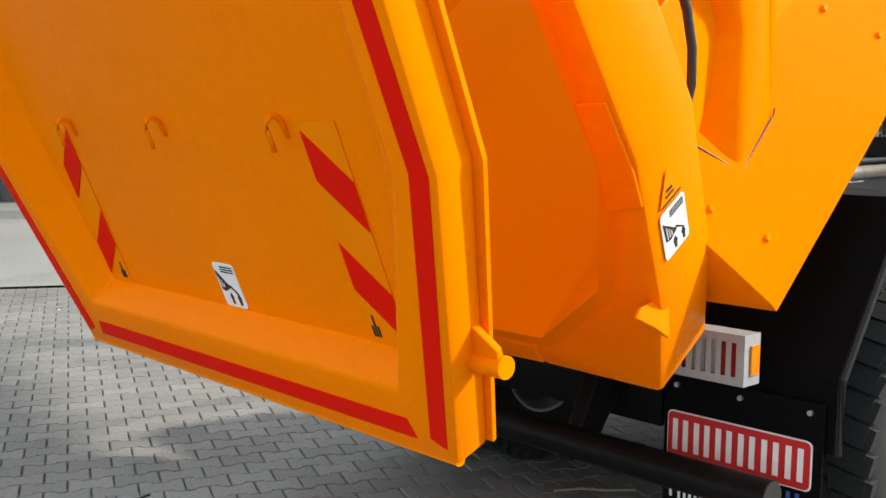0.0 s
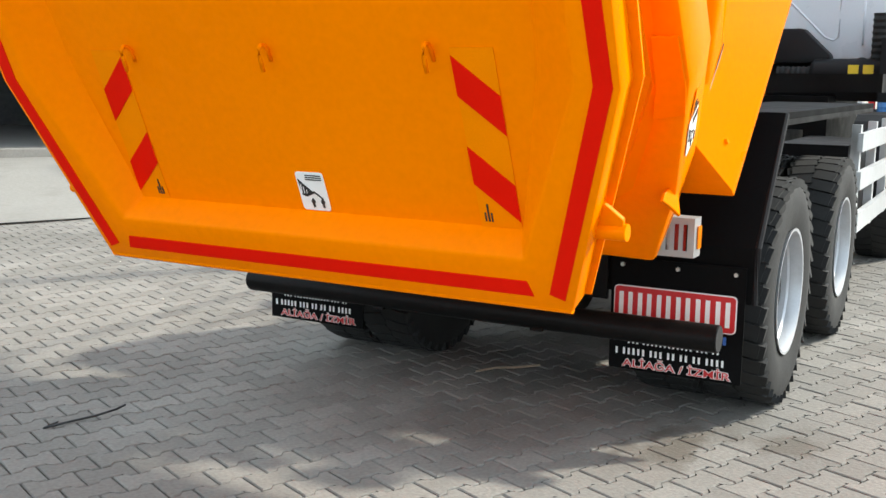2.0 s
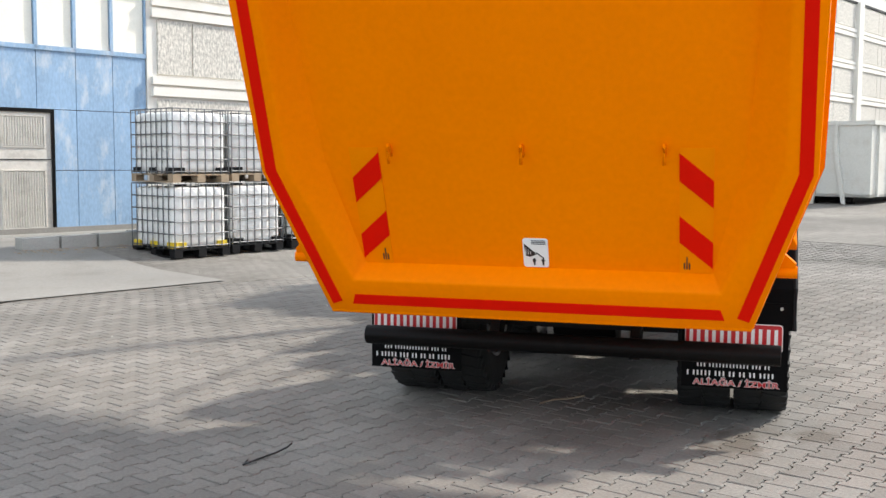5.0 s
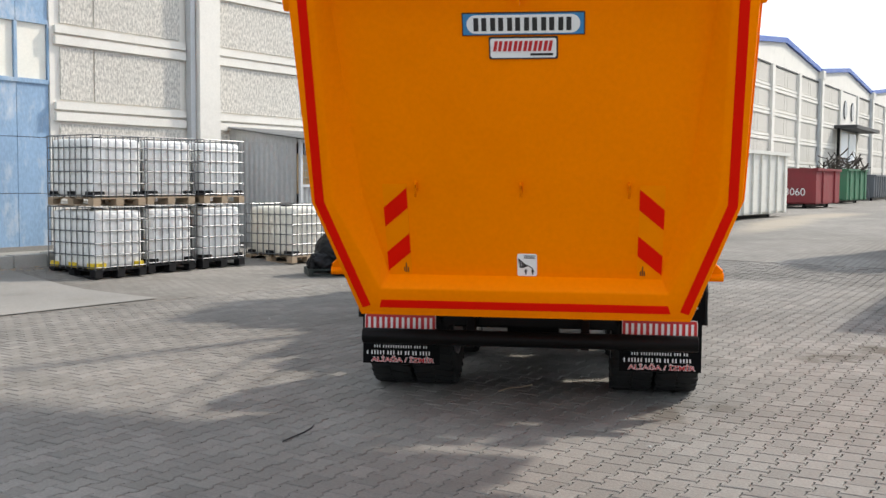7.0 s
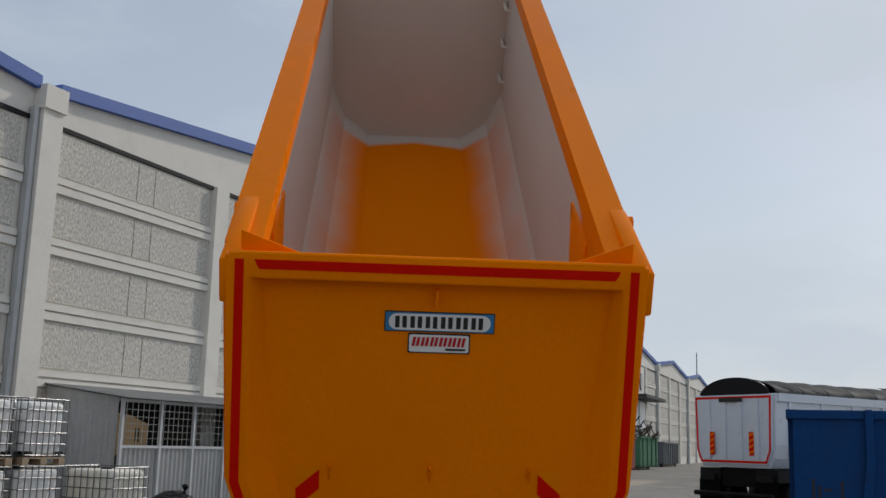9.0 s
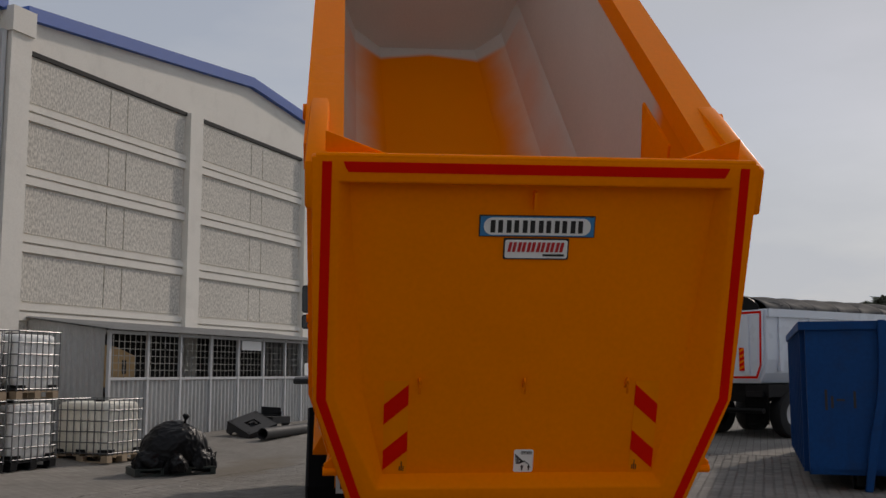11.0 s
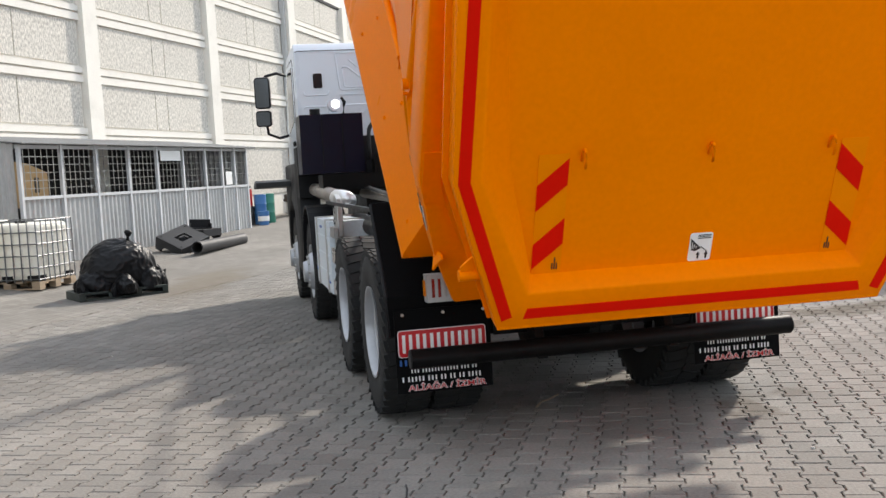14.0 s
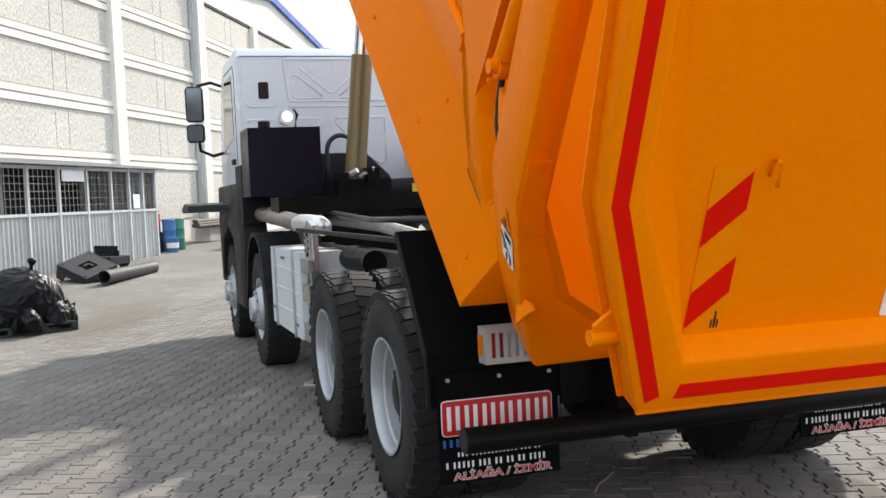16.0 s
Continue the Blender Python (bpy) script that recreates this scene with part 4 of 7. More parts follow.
part("pipe_wall", lathe([(0.135, -1.3), (0.135, 1.3), (0.117, 1.3), (0.117, -1.3), (0.135, -1.3)], 28, pose(0, 0, 0, 0, 0, 8)), GREY_PLASTIC, pipe, auto=True)

for x, y, mat, lab in ((22.15, 17.28, DRUM_BLUE, "slim blue steel drum beside the shed"), (22.75, 17.32, DRUM_GREEN, "slim green steel drum beside the shed")):
    d = thing("drum", on_ground(x, y), lab, "drum", "drums beside the shed")
    part("drum_body", lathe([(0.0, 0.0), (0.17, 0.0), (0.18, 0.02), (0.175, 0.3), (0.186, 0.32), (0.175, 0.34), (0.175, 0.58), (0.186, 0.6), (0.175, 0.62), (0.18, 0.87), (0.17, 0.88), (0.0, 0.86)], 24, pose(0, 0, 0, 0, -90)), mat, d, auto=True)
bucket = thing("bucket", on_ground(21.75, 16.98), "small blue and white plastic bucket", "bucket")
part("bucket_body", lathe([(0.0, 0.0), (0.14, 0.0), (0.17, 0.4), (0.0, 0.4)], 20, pose(0, 0, 0, 0, -90)), DRUM_BLUE, bucket, auto=True)
part("bucket_band", lathe([(0.161, 0.12), (0.168, 0.26)], 20, pose(0, 0, 0, 0, -90)), WHITE, bucket, auto=True)
ext = thing("fire_extinguisher", on_ground(22.0, 17.55), "red fire extinguisher standing on a drum stand", "fire extinguisher")
part("stand", boxes(((-0.12, -0.12, 0), (0.12, 0.12, 0.55)), bevel=0.01), GREY_PLASTIC, ext)
part("cylinder", cyl((0, 0, 0.55), (0, 0, 1.05), 0.09), RED_PRINT, ext, auto=True)
part("valve", tube([(0, 0, 1.05), (0, 0, 1.12), (0.1, 0, 1.12)], 0.03), BLACK_PLASTIC, ext)
stack = thing("block_stack", on_ground(27.5, 18.3), "low stack of pale concrete blocks", "block stack")
for i in range(4):
    for j in range(2):
        part("block", boxes(((-1.2 + 0.62 * i, -0.25, 0.22 * j), (-0.6 + 0.62 * i, 0.25, 0.215 + 0.22 * j)), bevel=0.015), KERB, stack)
for i in range(7):
    p = thing("scrap_pipe", on_ground(27.0 + 0.15 * i, 18.0 + 0.1 * i, 0.5 + 0.07 * (i % 3)), "dark steel pipe lying on concrete blocks", "pipe", "scrap pipes on the block stack")
    part("pipe_body", cyl((-1.6, 0, 0), (1.6, 0.05 * i, 0.02), 0.06, 10), SCRAP, p, auto=True)


# ---- roll-off containers ----
def container(m, size, mat, label, ribs=9, marks=None, hooks=True):
    """Open steel container: length x, width y, height z; stands on rails."""
    lx, ly, lz = size
    t = thing("roll_off_container", m, label, "container", "steel containers in the yard")
    b = 0.22
    part("floor", boxes(((0, -ly / 2, b), (lx, ly / 2, b + 0.08))), mat, t)
    for s in (-1, 1):
        y0, y1 = sorted((s * ly / 2, s * (ly / 2 - 0.05)))
        side = part("side_wall", boxes(((0, y0, b), (lx, y1, lz)), bevel=0.006), mat, t)
        for i in range(ribs):
            x = lx * (i + 0.5) / ribs
            ya, yb = sorted((s * (ly / 2 - 0.004), s * (ly / 2 + 0.07)))
            part("rib", boxes(((x - 0.05, ya, b + 0.02), (x + 0.05, yb, lz - 0.12)), bevel=0.015), mat, side)
        ya, yb = sorted((s * (ly / 2 - 0.07), s * (ly / 2 + 0.09)))
        part("top_rail", boxes(((-0.04, ya, lz - 0.12), (lx + 0.04, yb, lz)), bevel=0.02), mat, side)
        part("runner", boxes(((0.1, s * 0.55 - 0.06, 0.06), (lx - 0.1, s * 0.55 + 0.06, b))), BLACK_STEEL, t)
        for x in (0.3, lx - 0.3):
            part("roller", cyl((x, s * 0.55 - 0.1, 0.1), (x, s * 0.55 + 0.1, 0.1), 0.1, 14), BLACK_STEEL, t, auto=True)
    for x, e in ((0, -1), (lx, 1)):
        xa, xb = sorted((x, x - e * 0.05))
        end = part("end_wall", boxes(((xa, -ly / 2 + 0.05, b), (xb, ly / 2 - 0.05, lz)), bevel=0.006), mat, t)
        xa, xb = sorted((x - e * 0.07, x + e * 0.05))
        part("top_rail", boxes(((xa, -ly / 2, lz - 0.12), (xb, ly / 2, lz - 0.002)), bevel=0.02), mat, end)
        for y in (-0.35, 0.45) if hooks else ():
            xa, xb = sorted((x + e * 0.002, x + e * 0.10))
            u = 1 if y > 0 else -1
            part("upright", prism([(u * p, z) for p, z in ((0.42, 0.0), (0.52, 0.0), (0.43, lz * 0.3), (0.33, lz * 0.5), (0.27, lz * 0.7), (0.26, lz + 0.01), (0.16, lz + 0.01), (0.15, lz * 0.7), (0.20, lz * 0.5), (0.30, lz * 0.3))], xa, xb, Matrix(((0, 0, 1, 0), (1, 0, 0, 0), (0, 1, 0, 0), (0, 0, 0, 1))), bevel=0.012), mat, end)
        if marks and e < 0:
            for y, z, w, h in marks:
                part("painted_mark", boxes(((x - 0.004, y, z), (x + 0.001, y + w, z + h))), BLACK_PRINT, end)
    return t


container(on_ground(10.15, 1.11, 0, 8), (6.0, 2.46, 2.38), CONTAINER_BLUE, "blue painted steel roll-off container with dents", 10, ((0.96, 1.12, 0.035, 0.29), (0.88, 1.15, 0.035, 0.17), (0.73, 1.25, 0.11, 0.03), (0.58, 1.15, 0.035, 0.24)))
container(on_ground(25.44, 13.93, 0, 3.7), (7.2, 2.4, 2.40), CONTAINER_WHITE, "scuffed white steel roll-off container", 8)
red_container = container(on_ground(46.4, 17.85, 0, 3.7), (4.6, 2.3, 2.0), CONTAINER_RED, "dull red steel container with a painted number", 2, hooks=False)
green_box = Vector((61.5, 21.0, 0))
container(on_ground(green_box.x, green_box.y, 0, 3.7), (5.4, 2.4, 2.2), CONTAINER_GREEN, "green steel container heaped with scrap metal", 4)
container(on_ground(77.5, 23.4, 0, 5), (7.0, 1.6, 2.0), CONTAINER_GREY, "dark grey steel container", 8)
number = words("painted_number", "3060", 0.52, WHITE, None, pose(-0.012, -0.12, 0.80, 90, 0, -90), "white painted number")
number.parent = red_container
heap = thing("scrap_heap", on_ground(green_box.x, green_box.y), "tangle of rusty scrap bars in the green container", "scrap", kind="stuff")
bm = bmesh.new()
for i in range(150):
    x, y = rng.uniform(0.3, 4.7), rng.uniform(-1, 1)
    z = 1.75 + rng.random() * (1.25 - 0.35 * abs(x - 2.7))
    a, b = rng.uniform(0, 6.28), rng.uniform(-0.2, 0.9)
    L = rng.uniform(0.3, 0.9)
    d = Vector((math.cos(a) * math.cos(b), math.sin(a) * math.cos(b), math.sin(b))) * L
    tube([(x, y, z), Vector((x, y, z)) + d * 0.6, Vector((x, y, z + 0.1)) + d], rng.uniform(0.02, 0.05), 5, bm)
tagged(part("scrap_bars", bm, SCRAP, heap), kind="stuff")


# ---- the tipper truck ----
TRUCK = pose(1.183, 3.690, 0, 0, 0, -59.57)        # x to its right, y ahead, z up; origin below the rear flaps
truck = thing("tipper_truck", TRUCK, "orange tipper truck with white cab, body raised, tailgate ajar", "truck")
c2, s2 = math.cos(radians(22.6)), math.sin(radians(22.6))
GATE = pose(0.036, 0.016, 0, 0, 0, -0.33) @ Matrix(((1, 0, 0, 0), (0, -s2, -c2, -1.2835), (0, c2, -s2, 1.064), (0, 0, 0, 1)))   # u, v up the gate, w out of it
TIP = 40.0
BODY = Matrix.Translation((0.012, -0.945, 1.512)) @ pose(0, 0, 0, TIP)     # x, y along the body, z square to its floor
c3, s3 = math.cos(radians(35)), math.sin(radians(35))
REAR = Matrix(((1, 0, 0, 0.012), (0, -s3, -c3, -0.945), (0, c3, -s3, 1.512), (0, 0, 0, 1)))   # u, v in the plane of the body's mouth, w out of it


def mirror_pts(half):
    """Left half outline, bottom to top, closed by its mirror image."""
    return list(half) + [(-u, v) for u, v in reversed(half)]


# tailgate: recessed panel, sloped inner faces, flat border, deep rim with a flange
g_out = mirror_pts([(-0.975, -0.222), (-1.203, 0.505), (-1.208, 1.886)])
g_face = mirror_pts([(-0.838, -0.045), (-1.075, 0.52), (-1.068, 1.752)])
g_panel = mirror_pts([(-0.80, 0.0), (-0.925, 0.53), (-1.01, 1.725)])
gate = part("tailgate", prism(g_panel, -0.012, 0.0, GATE), ORANGE, truck)
bm = bmesh.new()
rings = []
for pts, w in ((g_panel, -0.012), (g_out, -0.005), (g_out, 0.10), (g_face, 0.10), (g_panel, 0.0)):
    rings.append([bm.verts.new(GATE @ Vector((u, v, w))) for u, v in pts])
for a, b in zip(rings, rings[1:]):
    for i in range(6):
        bm.faces.new((a[i], a[(i + 1) % 6], b[(i + 1) % 6], b[i]))
done(bm)
soften(bm, 0.012, 20)
part("gate_frame", bm, ORANGE, gate, auto=True)
g_fl = mirror_pts([(-0.995, -0.215), (-1.228, 0.5), (-1.234, 1.874)])
part("rim_flange", band(g_fl, g_panel, -0.014, -0.002, GATE), ORANGE, gate)
part("lower_lip", tube([GATE @ Vector(p) for p in ((-0.97, -0.215, 0.085), (0.97, -0.215, 0.085))], 0.016, 10), ORANGE, gate, auto=True)
part("upper_lip", tube([GATE @ Vector(p) for p in ((-1.185, 1.884, 0.075), (1.185, 1.884, 0.075))], 0.022, 10), ORANGE, gate, auto=True)


def decal(name, pts, mat, parent, m, w=0.0, label=""):
    return part(name, prism(pts, w + 0.0005, w + 0.003, m), mat, parent, label)


for s in (-1, 1):
    for a, b in ((((0.957, -0.178), (0.908, -0.16)), ((1.181, 0.507), (1.127, 0.514))), (((1.181, 0.507), (1.127, 0.514)), ((1.152, 1.862), (1.101, 1.862)))):
        decal("reflective_stripe", [(s * a[0][0], a[0][1]), (s * a[1][0], a[1][1]), (s * b[1][0], b[1][1]), (s * b[0][0], b[0][1])], RED_TAPE, gate, GATE, 0.10, "red reflective tape")
decal("reflective_stripe", [(-0.855, -0.174), (0.855, -0.174), (0.838, -0.122), (-0.838, -0.122)], RED_TAPE, gate, GATE, 0.10, "red reflective tape")
decal("reflective_stripe", [(-1.015, 1.806), (1.015, 1.806), (1.03, 1.83), (1.042, 1.862), (-1.042, 1.862), (-1.03, 1.83)], RED_TAPE, gate, GATE, 0.10, "red reflective tape")
for s in (-1, 1):
    u0, u1 = s * 0.66, s * 0.80
    sheet = decal("hatch_sticker", [(u0, 0.0), (u1, 0.0), (u1, 0.585), (u0, 0.585)], YELLOW_TAPE, gate, GATE, 0.0, "amber and red hatched marker sticker")
    for top_in, drop in ((0.562, 0.125), (0.274, 0.125)):
        decal("red_bar", [(u0, top_in), (u1, top_in - 0.124), (u1, top_in - 0.248), (u0, top_in - drop)], RED_TAPE, sheet, GATE, 0.003)
    for i in range(3):
        a0 = u0 + s * (0.018 + 0.011 * i)
        decal("print_bar", [(a0, 0.02), (a0 + s * 0.005, 0.02), (a0 + s * 0.005, 0.05 + 0.03 * (i % 2)), (a0, 0.05 + 0.03 * (i % 2))], BLACK_PRINT, sheet, GATE, 0.003)


def rounded(u0, v0, u1, v1, r, n=4):
    out = []
    for cu, cv, a0 in ((u1 - r, v1 - r, 0), (u0 + r, v1 - r, 90), (u0 + r, v0 + r, 180), (u1 - r, v0 + r, 270)):
        for i in range(n + 1):
            a = radians(a0 + 90 * i / n)
            out.append((cu + r * math.cos(a), cv + r * math.sin(a)))
    return out


def warning_label(parent, m, u0, v0, w, name="warning_label"):
    lab = decal(name, rounded(u0, v0, u0 + 0.115, v0 + 0.145, 0.012), WHITE, parent, m, w, "white warning label with black pictogram")
    decal("pictogram_wedge", [(u0 + 0.006, v0 + 0.118), (u0 + 0.062, v0 + 0.066), (u0 + 0.030, v0 + 0.052), (u0 + 0.012, v0 + 0.058)], BLACK_PRINT, lab, m, w + 0.0025)
    for i in range(3):
        decal("pictogram_bar", [(u0 + 0.013 + 0.010 * i, v0 + 0.066), (u0 + 0.015 + 0.010 * i, v0 + 0.066), (u0 + 0.016 + 0.010 * i, v0 + 0.100 - 0.010 * i), (u0 + 0.014 + 0.010 * i, v0 + 0.100 - 0.010 * i)], WHITE, lab, m, w + 0.005)
    decal("pictogram_line", [(u0 + 0.058, v0 + 0.072), (u0 + 0.094, v0 + 0.044), (u0 + 0.096, v0 + 0.047), (u0 + 0.062, v0 + 0.075)], BLACK_PRINT, lab, m, w + 0.0025)
    for cu in (0.05, 0.09):
        decal("pictogram_arrow", [(u0 + cu - 0.004, v0 + 0.012), (u0 + cu + 0.004, v0 + 0.012), (u0 + cu + 0.004, v0 + 0.026), (u0 + cu + 0.009, v0 + 0.034), (u0 + cu, v0 + 0.048), (u0 + cu - 0.009, v0 + 0.034), (u0 + cu - 0.004, v0 + 0.026)], BLACK_PRINT, lab, m, w + 0.0025)
    for i in range(3):
        decal("print_bar", [(u0 + 0.04, v0 + 0.132 - 0.008 * i), (u0 + 0.105, v0 + 0.132 - 0.008 * i), (u0 + 0.105, v0 + 0.135 - 0.008 * i), (u0 + 0.04, v0 + 0.135 - 0.008 * i)], BLACK_PRINT, lab, m, w + 0.0025)
    return lab


warning_label(gate, GATE, -0.031, 0.005, 0.0)
# maker's plates: lettering drawn as plain blocks
plate = part("name_plate", prism([(-0.30, 1.44), (0.345, 1.44), (0.345, 1.562), (-0.30, 1.562)], 0.0, 0.008, GATE, bevel=0.002), BLACK_PRINT, gate, "blue and white maker's plate with dark blocks")
decal("plate_field", [(-0.294, 1.446), (0.339, 1.446), (0.339, 1.556), (-0.294, 1.556)], SKY_PRINT, plate, GATE, 0.008)
decal("plate_oval", rounded(-0.275, 1.452, 0.32, 1.55, 0.048, 8), WHITE, plate, GATE, 0.0112)


def letter_block(parent, m, u0, v0, wd, ht, lean, mat, w):
    """A plain bar the size of one letter."""
    decal("print_bar", [(u0, v0), (u0 + wd, v0), (u0 + wd + lean, v0 + ht), (u0 + lean, v0 + ht)], mat, parent, m, w)


for i in range(6):
    for e in (0.0, 0.042):
        letter_block(plate, GATE, -0.238 + 0.089 * i + e, 1.466, 0.026, 0.070, 0, BLACK_PRINT, 0.0145)
badge = part("steel_badge", prism(rounded(-0.16, 1.312, 0.205, 1.432, 0.008), 0.0, 0.008, GATE), BLACK_PRINT, gate, "white steel-grade badge with red blocks")
decal("badge_field", rounded(-0.152, 1.32, 0.197, 1.424, 0.012), WHITE, badge, GATE, 0.008)
for i in range(6):
    for e in (0.0, 0.025):
        letter_block(badge, GATE, -0.138 + 0.053 * i + e, 1.356, 0.017, 0.055, 0.010, RED_PRINT, 0.0112)
decal("print_bar", [(0.06, 1.332), (0.18, 1.332), (0.18, 1.344), (0.06, 1.344)], BLACK_PRINT, badge, GATE, 0.0112)


def rope_hook(parent, m, u, v):
    pts = [(u, v - 0.03, 0.0), (u, v + 0.008, 0.006), (u, v + 0.028, 0.016), (u, v + 0.034, 0.030), (u, v + 0.026, 0.044), (u, v + 0.004, 0.050), (u, v - 0.048, 0.050)]
    return part("rope_hook", tube([m @ Vector(p) for p in pts], 0.007, 8), ORANGE, parent, smooth=True)


for u in (-0.60, 0.0, 0.60):
    rope_hook(gate, GATE, u, 0.575)
part("lifting_eye", boxes(((-0.008, 1.60, 0.0), (0.008, 1.70, 0.05)), m=GATE, bevel=0.004), ORANGE, gate)

# side pins with gusset fins, swing arms to the hinges
for s in (-1, 1):
    lock = part("lock_pin", cyl(GATE @ Vector((s * 1.02, 0.03, 0.02)), GATE @ Vector((s * 1.145, 0.03, 0.02)), 0.026, 20), ORANGE, gate, auto=True)
    part("pin_gusset", prism([(s * 1.035, 0.175), (s * 1.14, 0.075), (s * 1.135, 0.04), (s * 1.0, 0.01)], 0.012, 0.03, GATE, bevel=0.003), ORANGE, lock)
    side = Matrix(((0, 0, 1, 0), (0, 1, 0, 0), (1, 0, 0, 0), (0, 0, 0, 1)))
    arm = part("swing_arm", prism([(0.09, 1.86), (-0.55, 2.02), (-0.80, 2.075), (-0.87, 2.03), (-0.85, 1.93), (-0.55, 1.86), (-0.06, 1.66), (-0.02, 1.60), (0.09, 1.60)], min(s * 1.13, s * 1.245), max(s * 1.13, s * 1.245), GATE @ side, bevel=0.018), ORANGE, gate, auto=True)
    part("arm_gusset", prism([(s * 1.14, 1.88), (s * 0.80, 1.875), (s * 1.14, 2.0)], -0.065, -0.05, GATE, bevel=0.004), ORANGE, arm)
    part("hinge_pin", cyl(GATE @ Vector((s * 1.07, 1.985, -0.79)), GATE @ Vector((s * 1.29, 1.985, -0.79)), 0.05, 20), ORANGE, arm, auto=True)

# tipping body: half-octagon trough, skirts, top rails, ribs
in_half = [(-0.60, -0.665), (-0.92, -0.43), (-1.10, -0.02), (-1.12, 1.50)]
out_half = [(-0.64, -0.75), (-1.00, -0.52), (-1.128, -0.05), (-1.18, 1.50)]
LEN = 7.3


def body_y(z):
    return 0.0875 * z + 0.1


bm = bmesh.new()
profile = list(reversed(in_half)) + [(-x, z) for x, z in in_half]
shell = list(reversed(out_half)) + [(-x, z) for x, z in out_half]
rings = []


def slim(pts, most):
    return [(math.copysign(min(abs(x), most), x), z) for x, z in pts]


for pts, yf in ((slim(shell, 1.095), lambda z: LEN), (slim(shell, 1.095), lambda z: 0.36 + 0.0875 * z), (shell, body_y), (profile, body_y), (slim(profile, 1.08), lambda z: 0.34 + 0.0875 * z), (slim(profile, 1.08), lambda z: LEN - 0.06)):
    rings.append([bm.verts.new(BODY @ Vector((x, yf(z), z))) for x, z in pts])
for a, b in zip(rings, rings[1:]):
    for i in range(len(a) - 1):
        bm.faces.new((a[i], a[i + 1], b[i + 1], b[i]))
body = part("dump_body", bm, ORANGE, truck, auto=True)
lin = bmesh.new()
liner_pts = [(x * 0.998, z + 0.002) for x, z in profile]
ra = [lin.verts.new((x, body_y(z) - 0.098, z)) for x, z in liner_pts]
rim = [lin.verts.new((x * 1.035, body_y(z) - 0.0975, z - (0.037 if z < 0.5 else 0))) for x, z in liner_pts]
rm = [lin.verts.new((x, 0.34 + 0.0875 * z, z)) for x, z in slim([(x * 0.984, z + 0.01) for x, z in liner_pts], 1.06)]
rb = [lin.verts.new((x, LEN - 0.07, z)) for x, z in slim([(x * 0.984, z + 0.01) for x, z in liner_pts], 1.06)]
for i in range(len(ra) - 1):
    lin.faces.new((ra[i], ra[i + 1], rm[i + 1], rm[i]))
    lin.faces.new((rm[i], rm[i + 1], rb[i + 1], rb[i]))
    lin.faces.new((rim[i], rim[i + 1], ra[i + 1], ra[i]))
fw = [lin.verts.new((x, LEN - 0.075, z)) for x, z in slim([(x * 0.984, z + 0.01) for x, z in liner_pts], 1.06)]
lin.faces.new(fw)
liner = part("inner_lining", lin, INSIDE, body, "grey primed inside with orange overspray")
liner.matrix_local = BODY
for i in range(5):
    y = LEN - 0.10 - 0.004 * i
    z = -0.20 + 0.45 * i
    part("ladder_rung", tube([BODY @ Vector(p) for p in ((1.08, y - 0.30, z), (1.01, y - 0.28, z), (1.01, y - 0.02, z), (1.04, y + 0.03, z))], 0.022, 8), INSIDE_STEP, body)
part("front_wall", prism(shell + [(1.18, 1.75), (-1.18, 1.75)], -LEN, -LEN - 0.1, BODY @ pose(0, 0, 0, 90)), ORANGE, body)
part("cab_shield", boxes(((-1.1, LEN, 1.62), (1.1, LEN + 0.9, 1.72)), m=BODY, bevel=0.02), ORANGE, body)
for x in (-0.42, 0.42):
    part("floor_beam", boxes(((x - 0.06, 0.7, -1.0), (x + 0.06, 6.9, -0.74)), m=BODY, bevel=0.01), ORANGE, body)
for i in range(7):
    part("floor_rib", boxes(((-0.62, 1.0 + 0.85 * i, -0.86), (0.62, 1.08 + 0.85 * i, -0.742)), m=BODY, bevel=0.006), ORANGE, body)
